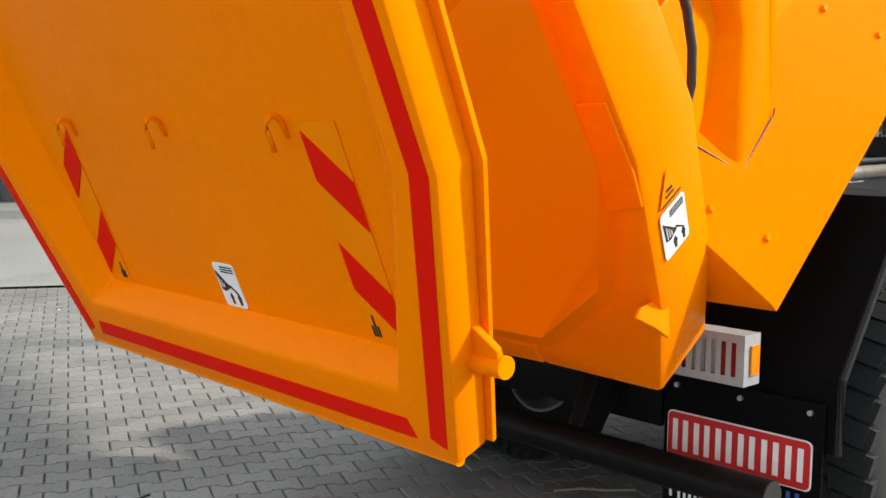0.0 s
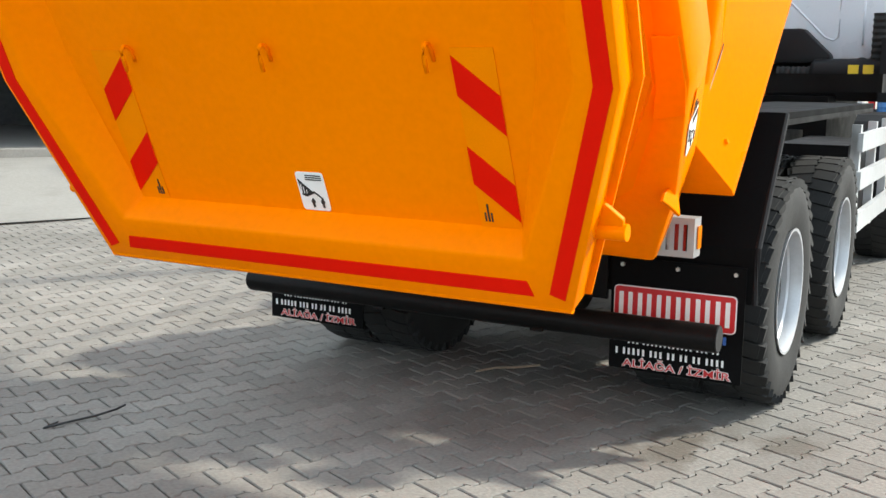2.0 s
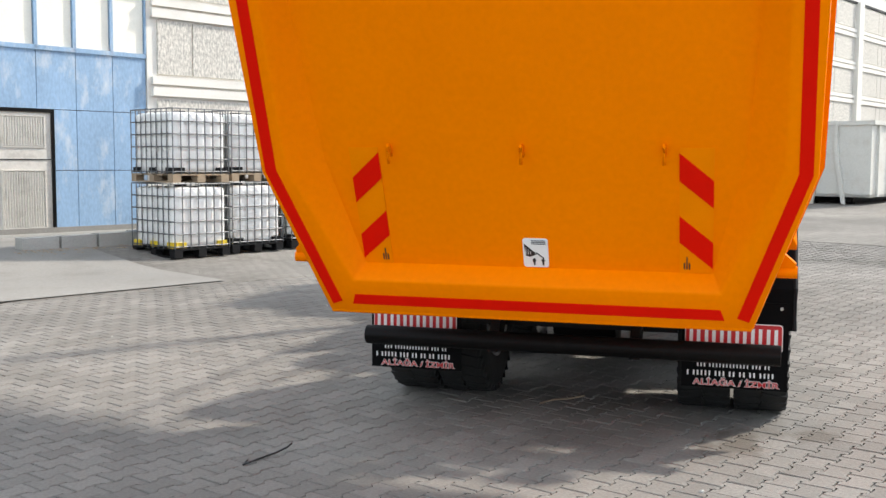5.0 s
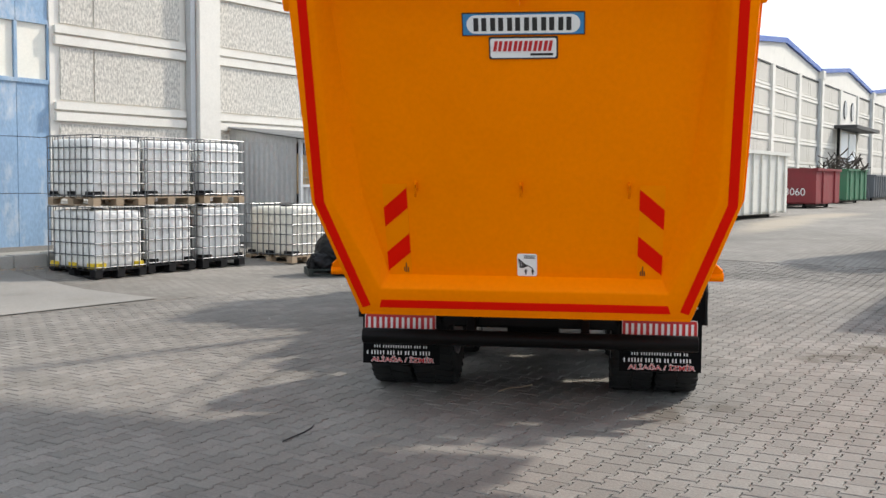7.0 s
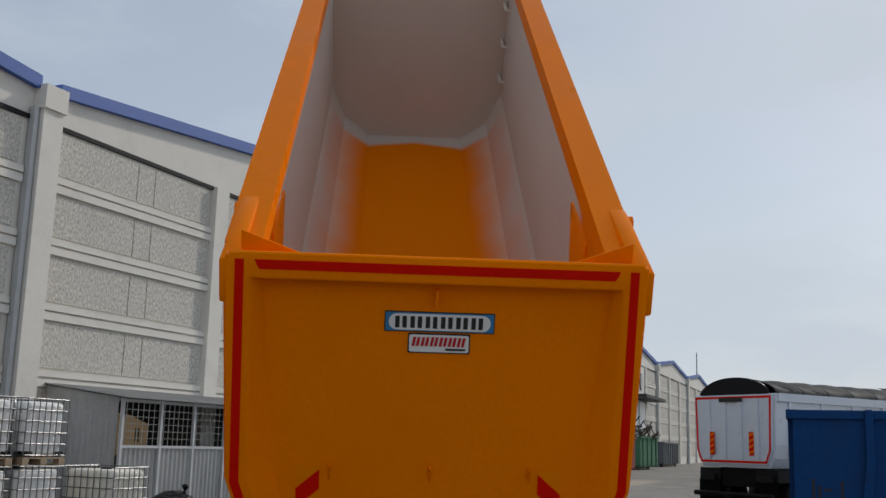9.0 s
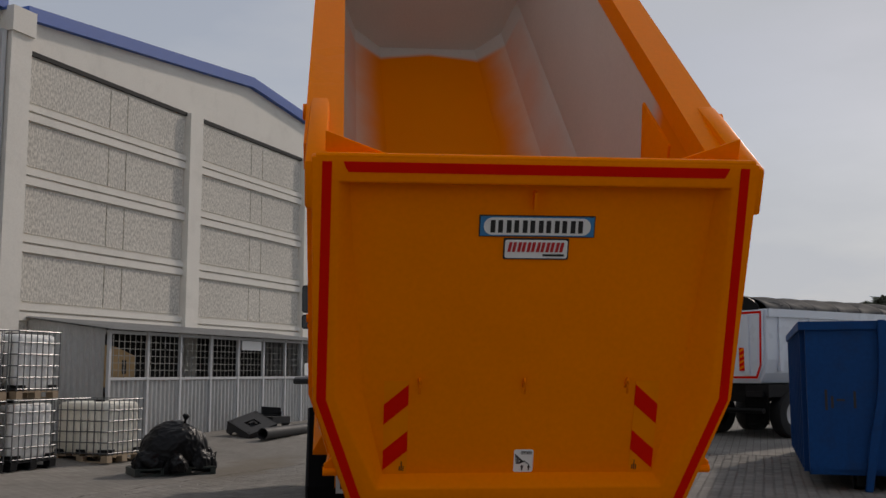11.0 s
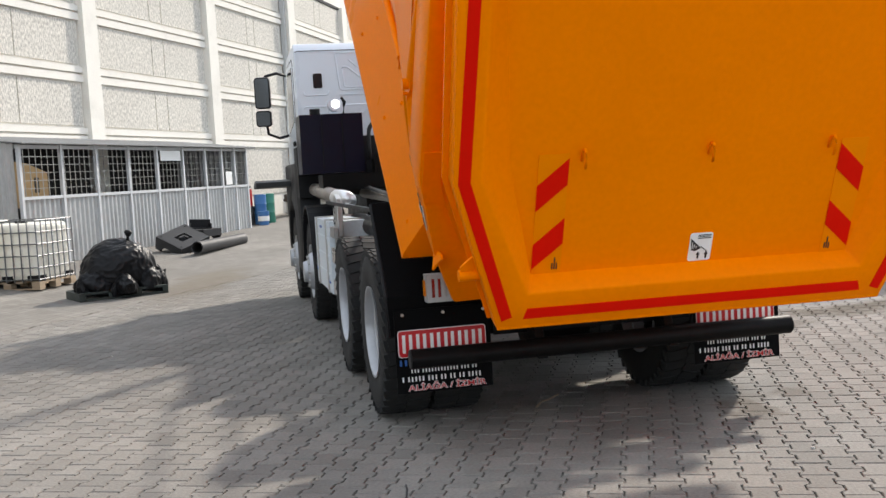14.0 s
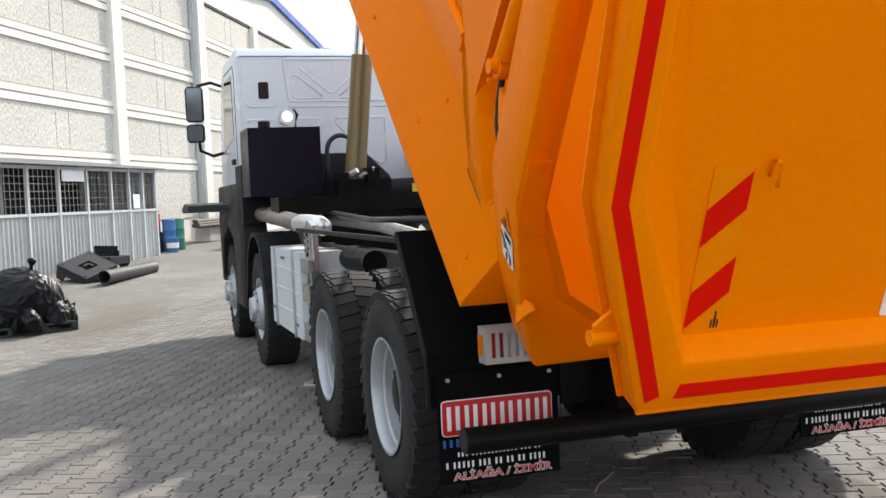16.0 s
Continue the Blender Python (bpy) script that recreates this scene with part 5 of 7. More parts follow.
for s in (-1, 1):
    x0, x1 = sorted((s * 1.03, s * 1.25))
    part("top_rail", boxes(((x0, 0.25, 1.44), (x1, LEN, 1.60)), m=BODY, bevel=0.02), ORANGE, body)
    bm = bmesh.new()
    sec = [(1.212, -0.747), (1.2115, -0.705), (1.045, -0.235), (1.052, -0.10), (1.03, -0.10), (0.92, -0.44), (0.66, -0.715), (0.66, -0.745)]
    far = [(1.161, -0.605), (1.160, -0.563)] + sec[2:]
    lo = [bm.verts.new(BODY @ Vector((s * x, y, z))) for (x, z), y in zip(sec, (0.245, 0.235, 0.17, 0.18, 0.18, 0.18, 0.245, 0.245))]
    hi = [bm.verts.new(BODY @ Vector((s * x, LEN - 0.1, z))) for x, z in far]
    bm.faces.new(lo)
    bm.faces.new(list(reversed(hi)))
    for i in range(8):
        bm.faces.new((lo[i], lo[(i + 1) % 8], hi[(i + 1) % 8], hi[i]))
    done(bm)
    soften(bm, 0.005)
    skirt = part("side_skirt", bm, ORANGE, body, auto=True)
    nrm = Vector((s * 0.33, 0, 0.118)).normalized()
    for i in range(6):
        for row in (0, 1):
            if i:
                p = Vector((s * (1.157, 1.087)[row], (1.255, 1.125)[row] + 0.93 * (i - 1), (-0.548, -0.35)[row]))
            else:
                p = Vector((s * (1.171, 1.106)[row], (0.372, 0.285)[row], (-0.590, -0.406)[row]))
            part("bolt", cyl(BODY @ p, BODY @ (p + nrm * 0.011), 0.012, 10, r1=0.009), ORANGE, skirt, auto=True)
    YZ = BODY @ Matrix(((0, 0, 1, 0), (1, 0, 0, 0), (0, 1, 0, 0), (0, 0, 0, 1)))
    bm = bmesh.new()
    inner = [(0.39, -0.28, 1.045), (0.64, -0.33, 1.06), (0.79, -0.19, 1.04), (1.62, 1.28, 1.04), (0.92, 1.30, 1.04), (0.57, -0.06, 1.04)]
    outer = [(0.465, -0.42, 1.108), (0.685, -0.40, 1.109), (0.81, -0.19, 1.138), (1.62, 1.28, 1.235), (0.95, 1.30, 1.235), (0.63, -0.08, 1.152)]
    va = [bm.verts.new(BODY @ Vector((s * x, y, z))) for y, z, x in inner]
    vb = [bm.verts.new(BODY @ Vector((s * x, y, z))) for y, z, x in outer]
    bm.faces.new(va)
    bm.faces.new(list(reversed(vb)))
    for q in range(6):
        bm.faces.new((va[q], va[(q + 1) % 6], vb[(q + 1) % 6], vb[q]))
    done(bm)
    soften(bm, 0.018)
    column = part("side_column", bm, ORANGE, body, auto=True)
    bm = bmesh.new()
    web = [(0.665, -0.01, 1.162), (0.87, 0.11, 1.172), (1.60, 1.28, 1.245), (0.44, 1.28, 1.245), (0.51, 0.56, 1.205)]
    va = [bm.verts.new(BODY @ Vector((s * (x - 0.06), y, z))) for y, z, x in web]
    vb = [bm.verts.new(BODY @ Vector((s * x, y, z))) for y, z, x in web]
    bm.faces.new(va)
    bm.faces.new(list(reversed(vb)))
    for q in range(5):
        bm.faces.new((va[q], va[(q + 1) % 5], vb[(q + 1) % 5], vb[q]))
    done(bm)
    part("cover_plate", bm, ORANGE, column)
    # thin black line painted in for the shaded gap under the column foot
    part("gap_shade_line", tube([BODY @ Vector((s * x, y, z)) for x, y, z in ((1.062, 0.39, -0.275), (1.106, 0.455, -0.418), (1.110, 0.475, -0.424), (1.111, 0.675, -0.406), (1.113, 0.695, -0.39))], 0.0025, 6), BLACK_PRINT, body)
    rod = part("latch_rod", cyl(BODY @ Vector((s * 1.12, 0.84, 0.06)), BODY @ Vector((s * 1.12, 1.50, 0.09)), 0.007, 10), CHROME, body, "bright latch rod", auto=True)
    part("rod_tube", cyl(BODY @ Vector((s * 1.165, 0.87, 0.13)), BODY @ Vector((s * 1.165, 1.70, 0.20)), 0.021, 14), ORANGE, rod, auto=True)
    part("rod_clip", boxes(((s * 1.145 - 0.03, 0.88, 0.05), (s * 1.145 + 0.03, 0.892, 0.155)), m=BODY, bevel=0.004), ORANGE, rod)
    for y in (1.75, 3.6, 5.4):
        part("rope_loop", tube([BODY @ Vector((s * (x - 0.09), y + d, 0.06)) for x, d in ((1.20, -0.06), (1.245, -0.06), (1.255, -0.03), (1.235, 0.0), (1.255, 0.03), (1.245, 0.06), (1.20, 0.06))], 0.008, 6), ORANGE, body, smooth=True)
    # rear post and its hook, hinge head
    post_o = [(s * 0.985, -0.80), (s * 1.115, -0.46), (s * 1.22, 0.0), (s * 1.235, 1.62)]
    post_i = [(s * 0.615, -0.697), (s * 0.955, -0.445), (s * 1.118, -0.03), (s * 1.15, 1.62)]
    poly = post_o + list(reversed(post_i)) + [(s * 0.55, -0.697), (s * 0.55, -0.785)]
    post = part("rear_post", prism(poly, -0.27, 0.0, REAR, bevel=0.02), ORANGE, body, auto=True)
    over = [(s * 1.205, 0.17), (s * 1.12, 0.17), (s * 1.11, -0.01), (s * 1.08, -0.14), (s * 1.19, -0.12), (s * 1.205, -0.02)]
    part("splice_plate", prism(over, 0.0, 0.008, REAR, bevel=0.002), ORANGE, post)
    side_l = REAR @ Matrix(((0, 0, 1, 0), (0, 1, 0, 0), (1, 0, 0, 0), (0, 0, 0, 1)))
    hook = [(0, 105), (20, 112), (43, 100), (55, 92), (76, 128), (67, 150), (85, 165), (105, 228), (135, 222), (145, 170), (115, 125), (33, 0), (20, 50)]
    hook = [(0.075 - 0.0016 * a, -0.545 + 0.0011 * b) for a, b in hook]
    xh = s * 1.03
    tilt = Matrix.Rotation(radians(s * 15), 4, "Z")
    part("lock_hook", prism(hook, -0.007, 0.007, REAR @ Matrix.Translation((xh + s * 0.05, 0, 0)) @ Matrix.Translation((0, -0.4, 0)) @ tilt @ Matrix.Translation((0, 0.4, 0)) @ Matrix(((0, 0, 1, 0), (0, 1, 0, 0), (1, 0, 0, 0), (0, 0, 0, 1))), bevel=0.003), ORANGE, post)
    # gate cylinder with its lugs and hose
    foot, head = BODY @ Vector((s * 1.195, 0.405, 0.285)), BODY @ Vector((s * 1.195, 0.315, 0.95))
    ram = part("gate_cylinder", cyl(foot.lerp(head, 0.07), head, 0.040, 20), ORANGE, body, auto=True)
    out = Vector((s, 0, 0))
    part("rod_eye", cyl(foot - out * 0.03, foot + out * 0.025, 0.046, 18), ORANGE, ram, auto=True)
    part("pin_head", cyl(foot + out * 0.02, foot + out * 0.055, 0.027, 18), ORANGE, ram, auto=True)
    part("pin_bolt", cyl(BODY @ Vector((s * 1.21, 0.395, 0.235)), BODY @ Vector((s * 1.245, 0.395, 0.235)), 0.010, 10), ORANGE, ram, auto=True)
    part("lug", prism([(0.26, 0.215), (0.385, 0.215), (0.375, 0.18), (0.33, 0.10), (0.26, 0.05)], *sorted((s * 1.05, s * 1.20)), YZ, bevel=0.005), ORANGE, ram)
    hp = [BODY @ Vector((s * x, y, z)) for x, y, z in ((1.17, 0.455, 0.43), (1.16, 0.46, 0.32), (1.165, 0.45, 0.20), (1.165, 0.435, 0.12), (1.16, 0.405, 0.03), (1.15, 0.36, -0.05), (1.13, 0.28, -0.13), (1.10, 0.20, -0.18))]
    hose = part("hose", tube(hp, 0.0125, 10), HOSE, body, "black hydraulic hose", smooth=True)
    part("hose_fitting", cyl(BODY @ Vector((s * 1.17, 0.455, 0.41)), BODY @ Vector((s * 1.175, 0.45, 0.49)), 0.017, 10), STEEL, hose, auto=True)
part("rear_sill", prism([(-0.56, -0.697), (0.56, -0.697), (0.56, -0.785), (-0.56, -0.785)], -0.27, 0.0, REAR, bevel=0.015), ORANGE, body)
for s in (-1, 1):
    n3, up3 = Vector((s * 0.975, -0.223, 0)), Vector((s * 0.223, 0.975, 0))
    u3 = up3.cross(n3)
    at = Vector((s * 1.158, -0.275, -0.10)) + n3 * 0.002
    face = REAR @ Matrix(((u3.x, up3.x, n3.x, at.x), (u3.y, up3.y, n3.y, at.y), (u3.z, up3.z, n3.z, at.z), (0, 0, 0, 1)))
    warning_label(body, face, -0.055, -0.06, 0.0)
    tri = decal("warning_triangle", [(-0.05, 0.10), (0.05, 0.10), (0.0, 0.19)], YELLOW_TAPE, body, face, 0.0, "yellow warning triangle sticker")
    for a, b, c, d in ((-0.047, 0.103, 0.047, 0.106), (-0.022, 0.120, 0.018, 0.124), (-0.014, 0.134, 0.012, 0.140)):
        decal("print_bar", [(a, b), (c, b), (c, d), (a, d)], BLACK_PRINT, tri, face, 0.003)

# chassis, bumper tube, mudguards, flaps
chassis = part("chassis_rail", boxes(((-0.43, 0.1, 0.72), (-0.35, 8.6, 0.98)), bevel=0.01), BLACK_STEEL, truck)
part("chassis_rail", boxes(((0.35, 0.1, 0.72), (0.43, 8.6, 0.98)), bevel=0.01), BLACK_STEEL, truck)
for y in (0.15, 1.6, 3.4, 5.0, 6.6):
    part("cross_member", boxes(((-0.35, y, 0.75), (0.35, y + 0.12, 0.95)), bevel=0.01), BLACK_STEEL, truck)
part("sub_frame", boxes(((-0.45, -0.1, 0.98), (-0.33, 5.3, 1.12)), ((0.33, -0.1, 0.98), (0.45, 5.3, 1.12)), bevel=0.01), BLACK_STEEL, truck)
# unseen filler box, added to keep sun spots off the ground below
part("frame_sun_stop", boxes(((-0.345, 0.28, 0.76), (0.345, 1.58, 0.975)), bevel=0.02), BLACK_STEEL, truck)
part("rear_cross_plate", boxes(((-0.62, 0.06, 0.58), (0.62, 0.08, 0.97)), bevel=0.004), BLACK_STEEL, truck)
part("hinge_shaft", cyl((-0.6, -0.12, 0.92), (0.6, -0.12, 0.92), 0.06, 16), BLACK_STEEL, truck, auto=True)
bump = part("bumper_tube", cyl((-1.165, -0.16, 0.52), (1.165, -0.16, 0.52), 0.056, 28), BLACK_STEEL, truck, auto=True)
for s in (-1, 1):
    part("end_cap", cyl((s * 1.166, -0.16, 0.52), (s * 1.170, -0.16, 0.52), 0.053, 24), RUBBER, bump)
    part("bumper_bracket", prism([(-0.2, 0.46), (-0.08, 0.46), (0.18, 0.8), (0.18, 0.95), (0.05, 0.95)], s * 0.40 - 0.03, s * 0.40 + 0.03, Matrix(((0, 0, 1, 0), (1, 0, 0, 0), (0, 1, 0, 0), (0, 0, 0, 1))), bevel=0.006), BLACK_STEEL, bump)
for s in (-1, 1):
    xa, xb = sorted((s * 1.245, s * 0.60))
    MX = Matrix(((0, 0, 1, 0), (1, 0, 0, 0), (0, 1, 0, 0), (0, 0, 0, 1)))
    # the right guard's long top plate is added only to hold the shadow
    guard = part("mudguard", prism([(0.075, 0.62), (0.08, 0.85), (0.47, 1.39), (0.50 if s < 0 else 3.35, 1.39), (0.50 if s < 0 else 3.35, 1.36), (0.49, 1.36), (0.105, 0.84), (0.10, 0.62)], xa, xb, MX), RUBBER_FLAP, truck)
    part("edge_strip", tube([(s * 1.245, 0.08, 0.62), (s * 1.245, 0.09, 0.85), (s * 1.245, 0.48, 1.38)], 0.014, 8), BLACK_PLASTIC, guard)
    part("top_bar", boxes((sorted((s * 1.25, s * 1.225))[0:1] + [0.47, 1.335], sorted((s * 1.25, s * 1.225))[1:2] + [3.3, 1.36])), BLACK_STEEL, guard)
    f0, f1 = sorted((s * 1.215, s * 0.645))
    flap = part("mud_flap", boxes(((f0, 0.045, 0.285), (f1, 0.053, 0.775)), bevel=0.002), RUBBER_FLAP, guard, "black rubber mud flap with printed sign")
    FL = Matrix(((1, 0, 0, 0), (0, 0, -1, 0.045), (0, 1, 0, 0), (0, 0, 0, 1)))
    sg = decal("sign_edge", rounded(f0 + 0.015, 0.495, f1 - 0.03, 0.655, 0.02), WHITE, flap, FL, 0.0)
    decal("sign_field", rounded(f0 + 0.02, 0.50, f1 - 0.035, 0.65, 0.016), RED_PRINT, flap, FL, 0.003)
    for i in range(6):
        for e in (0.0, 0.040):
            letter_block(flap, FL, f0 + 0.040 + 0.083 * i + e, 0.522, 0.019, 0.106, 0, WHITE, 0.006)
    for z, h, x, pitch, groups, mat in ((0.447, 0.034, 0.020, 0.030, (3, 5, 3, 4), BLUE_PRINT), (0.402, 0.020, 0.085, 0.0185, (3, 12, 3, 2), WHITE), (0.352, 0.028, 0.030, 0.0215, (1, 5, 3, 2, 2, 2, 4), WHITE)):
        for n in groups:
            for i in range(n):
                letter_block(flap, FL, f0 + x, z, pitch * 0.42, h, 0, mat, 0.0)
                x += pitch
            x += pitch * 0.55
    town = FL @ Matrix.Translation(((f0 + f1) / 2 + 0.01, 0.313, 0.002)) @ Matrix.Diagonal((1.36, 1.0, 1.0, 1.0))
    words("town_name_edge", "ALİAĞA / İZMİR", 0.046, WHITE, flap, town, "", 0.0022)
    words("town_name", "ALİAĞA / İZMİR", 0.046, RED_PRINT, flap, town @ Matrix.Translation((0, 0, 0.0012)), "red town name with a pale edge", 0.0004)
    for i in range(3):
        part("bolt", cyl(((f0 + 0.05) + 0.24 * i, 0.045, 0.745), ((f0 + 0.05) + 0.24 * i, 0.032, 0.745), 0.009, 8), STEEL, flap)
    # tail lamp in a slotted guard
    l0, l1 = sorted((s * 1.035, s * 0.765))
    lamp = part("tail_lamp", boxes(((l0 + 0.02, -0.105, 0.845), (l1 - 0.02, -0.02, 0.965)), bevel=0.01), BLACK_PLASTIC, truck)
    for j, mt in enumerate((LENS_RED, LENS_CLEAR, LENS_CLEAR, LENS_RED)):
        w = (l1 - l0 - 0.05) / 4
        q = l0 + 0.025 + w * (j if s < 0 else 3 - j)
        part("lens", boxes(((q, -0.112, 0.85), (q + w - 0.006, -0.1, 0.96)), bevel=0.005), mt, lamp)
    bm = bmesh.new()
    edges = [l0 - 0.008] + [l0 + 0.02 + (l1 - l0 - 0.04) * q / 13 for q in range(14)] + [l1 + 0.008]
    sheet = [[bm.verts.new((x, -0.131, z)) for x in edges] for z in (0.826, 0.852, 0.958, 0.984)]
    for r in range(3):
        for q in range(15):
            if not (r == 1 and q % 2 == 1):
                bm.faces.new((sheet[r][q], sheet[r][q + 1], sheet[r + 1][q + 1], sheet[r + 1][q]))
    rim = [e for e in bm.edges if len(e.link_faces) == 1 and all(abs(v.co.x - edges[0]) < 1e-6 for v in e.verts) or len(e.link_faces) == 1 and all(abs(v.co.x - edges[-1]) < 1e-6 for v in e.verts) or all(abs(v.co.z - 0.826) < 1e-6 for v in e.verts) or all(abs(v.co.z - 0.984) < 1e-6 for v in e.verts)]
    back = bmesh.ops.extrude_edge_only(bm, edges=rim)["geom"]
    bmesh.ops.translate(bm, vec=(0, 0.09, 0), verts=[v for v in back if isinstance(v, bmesh.types.BMVert)])
    bmesh.ops.solidify(bm, geom=bm.faces[:], thickness=0.004)
    part("lamp_guard", bm, GREY_GUARD, lamp, "grey slotted lamp guard")
    xo = s * 1.045
    part("side_marker", boxes((sorted((xo, xo + s * 0.006))[0:1] + [-0.10, 0.86], sorted((xo, xo + s * 0.006))[1:2] + [-0.055, 0.95])), LENS_AMBER, lamp)


F2, F1 = 5.75, 8.05


def wheel(x, y, s, dual=True, name="wheel"):
    """A wheel whose outer face looks to side s; x is the middle of the tyre."""
    m = Matrix.Translation((x, y, 0.54)) @ Matrix.Diagonal((s, 1, 1, 1))
    if dual:
        rim = [(0.292, 0.135), (0.302, 0.150), (0.288, 0.149), (0.278, 0.125), (0.276, 0.09), (0.266, 0.08), (0.262, -0.06), (0.245, -0.10), (0.215, -0.115), (0.150, -0.12), (0.0, -0.12)]
    else:
        rim = [(0.292, 0.135), (0.300, 0.150), (0.285, 0.148), (0.270, 0.11), (0.262, 0.08), (0.235, 0.09), (0.19, 0.175), (0.165, 0.185), (0.15, 0.18), (0.12, 0.20), (0.11, 0.24), (0.0, 0.245)]
    w = part(name, lathe(rim, 40, m), SILVER, truck, auto=True)
    tyre = [(0.285, -0.125), (0.31, -0.14), (0.408, -0.156), (0.474, -0.152), (0.520, -0.139), (0.530, -0.128), (0.533, 0.0), (0.530, 0.128), (0.520, 0.139), (0.474, 0.152), (0.408, 0.156), (0.31, 0.14), (0.285, 0.125)]
    ty = part("tyre", lathe(tyre, 56, m), RUBBER, w, auto=True)
    bm = bmesh.new()
    for i in range(38):
        a = 2 * math.pi * i / 38
        for e in (-1, 1):
            rot = Matrix.Rotation(a + (e + 1) * 0.25 * 2 * math.pi / 38, 4, "X")
            lug = m @ rot @ Matrix.Translation((e * 0.064, 0, 0)) @ Matrix.Rotation(-e * 0.22, 4, "Z")
            box(bm, (-0.0615, -0.0375, 0.524), (0.0615, 0.0375, 0.5415), lug)
            box(bm, (e * 0.0735 - 0.0145, -0.034, 0.496), (e * 0.0735 + 0.012, 0.034, 0.535), lug)
    part("tread", bm, RUBBER, ty)
    for i in range(10):
        a = 2 * math.pi * i / 10
        r0, xx, nl = (0.150, 0.02, 0.045) if dual else (0.165, 0.176, 0.022)
        part("wheel_nut", cyl((xx, r0 * math.cos(a), r0 * math.sin(a)), (xx + nl, r0 * math.cos(a), r0 * math.sin(a)), 0.019, 6, m=m), BLACK_PLASTIC if dual else STEEL, w)
    if dual:
        part("hub", lathe([(0.19, -0.119), (0.185, 0.0), (0.175, 0.022), (0.130, 0.026), (0.120, 0.075), (0.10, 0.085), (0.0, 0.088)], 28, m), BLACK_STEEL, w, auto=True)
    return w


# unseen boxes beside the rails, added to block sun leaking between the wheels
for s in (-1, 1):
    part("bogie_sun_stop", boxes((sorted((s * 0.40, s * 0.64))[:1] + [1.28, 0.40], sorted((s * 0.40, s * 0.64))[1:] + [2.02, 0.82]), bevel=0.05), BLACK_STEEL, truck, auto=True)
part("bogie_beam", boxes(((-0.34, 0.7, 0.80), (0.34, 2.5, 0.965)), bevel=0.02), BLACK_STEEL, truck)
for s in (-1, 1):
    x0, x1 = sorted((s * 0.44, s * 0.56))
    spring = part("leaf_spring", prism([(0.75, 0.52), (2.55, 0.52), (2.6, 0.60), (1.95, 0.80), (1.9, 0.96), (1.4, 0.96), (1.35, 0.80), (0.7, 0.60)], x0, x1, Matrix(((0, 0, 1, 0), (1, 0, 0, 0), (0, 1, 0, 0), (0, 0, 0, 1))), bevel=0.006), BLACK_STEEL, truck)
    for y in (1.2, 2.05):
        part("spring_clamp", boxes(((x0 - 0.01, y, 0.5), (x1 + 0.01, y + 0.06, 0.83)), bevel=0.004), BLACK_STEEL, spring)
for y in (0.87, 2.45):
    for s in (-1, 1):
        wheel(s * 1.09, y, s)
        wheel(s * 0.755, y, -s)
    part("axle", cyl((-0.7, y, 0.53), (0.7, y, 0.53), 0.075, 16), BLACK_STEEL, truck, auto=True)
    part("axle_housing", cyl((-0.2, y, 0.53), (0.2, y, 0.53), 0.2, 20), BLACK_STEEL, truck, auto=True)
for y in (F2, F1):
    for s in (-1, 1):
        wheel(s * 1.07, y, s, False)
    part("axle", cyl((-0.95, y, 0.5), (0.95, y, 0.5), 0.06, 14), BLACK_STEEL, truck, auto=True)

# middle of the truck: air tanks, battery box, exhaust, fenders
tankbox = part("fuel_box", boxes(((-1.24, 3.25, 0.54), (-0.75, 4.68, 1.18)), bevel=0.06), WRAP_WHITE, truck, "boxy tank under white protective film", auto=True)
for y in (3.5, 4.4):
    part("strap", boxes(((-1.252, y, 0.53), (-0.74, y + 0.05, 1.192)), bevel=0.004), STEEL, tankbox)
for z in (0.70, 0.86, 1.02):
    part("film_crease", boxes(((-1.246, 3.30, z), (-1.2395, 4.62, z + 0.012)), bevel=0.002), WRAP_WHITE, tankbox)
for y, z in ((3.40, 0.62), (3.95, 1.10), (4.50, 0.66)):
    part("tape_strip", boxes(((-1.2465, y, z), (-1.2395, y + 0.16, z + 0.022)), bevel=0.001), BLUE_PRINT, tankbox)
for k in range(9):
    a = 2 * math.pi * k / 9
    part("bracket_bolt", cyl((-1.191, 3.14 + 0.075 * math.cos(a), 1.24 + 0.075 * math.sin(a)), (-1.205, 3.14 + 0.075 * math.cos(a), 1.24 + 0.075 * math.sin(a)), 0.010, 8), BLACK_PLASTIC, truck)
rail_r = part("side_guard", boxes(((1.20, 3.05, 0.55), (1.235, 5.0, 0.68)), bevel=0.005), GALV, truck, "bare metal side guard rails")
for z in (0.83, 1.08):
    part("guard_rail", boxes(((1.20, 3.05, z), (1.235, 5.0, z + 0.12)), bevel=0.005), GALV, rail_r)
for y in (3.2, 4.0, 4.8):
    part("guard_post", boxes(((1.14, y, 0.5), (1.198, y + 0.07, 1.25)), bevel=0.005), GALV, rail_r)
part("battery_box", boxes(((0.62, 3.4, 0.6), (1.10, 4.7, 1.1)), bevel=0.03), BLACK_PLASTIC, truck, auto=True)
guardr = part("side_guard", boxes(((-1.235, 2.92, 0.55), (-1.20, 3.2, 0.68)), bevel=0.005), STEEL, truck, "bare metal side guard rails")
part("guard_rail", boxes(((-1.235, 2.92, 0.83), (-1.20, 3.2, 0.96)), bevel=0.005), STEEL, guardr)
part("guard_rail", boxes(((-1.235, 2.92, 1.05), (-1.20, 3.25, 1.14)), bevel=0.005), STEEL, guardr)
part("guard_post", boxes(((-1.20, 3.0, 0.5), (-1.14, 3.08, 1.35)), ((-1.20, 3.16, 0.5), (-1.16, 3.2, 1.35)), bevel=0.005), STEEL, guardr)
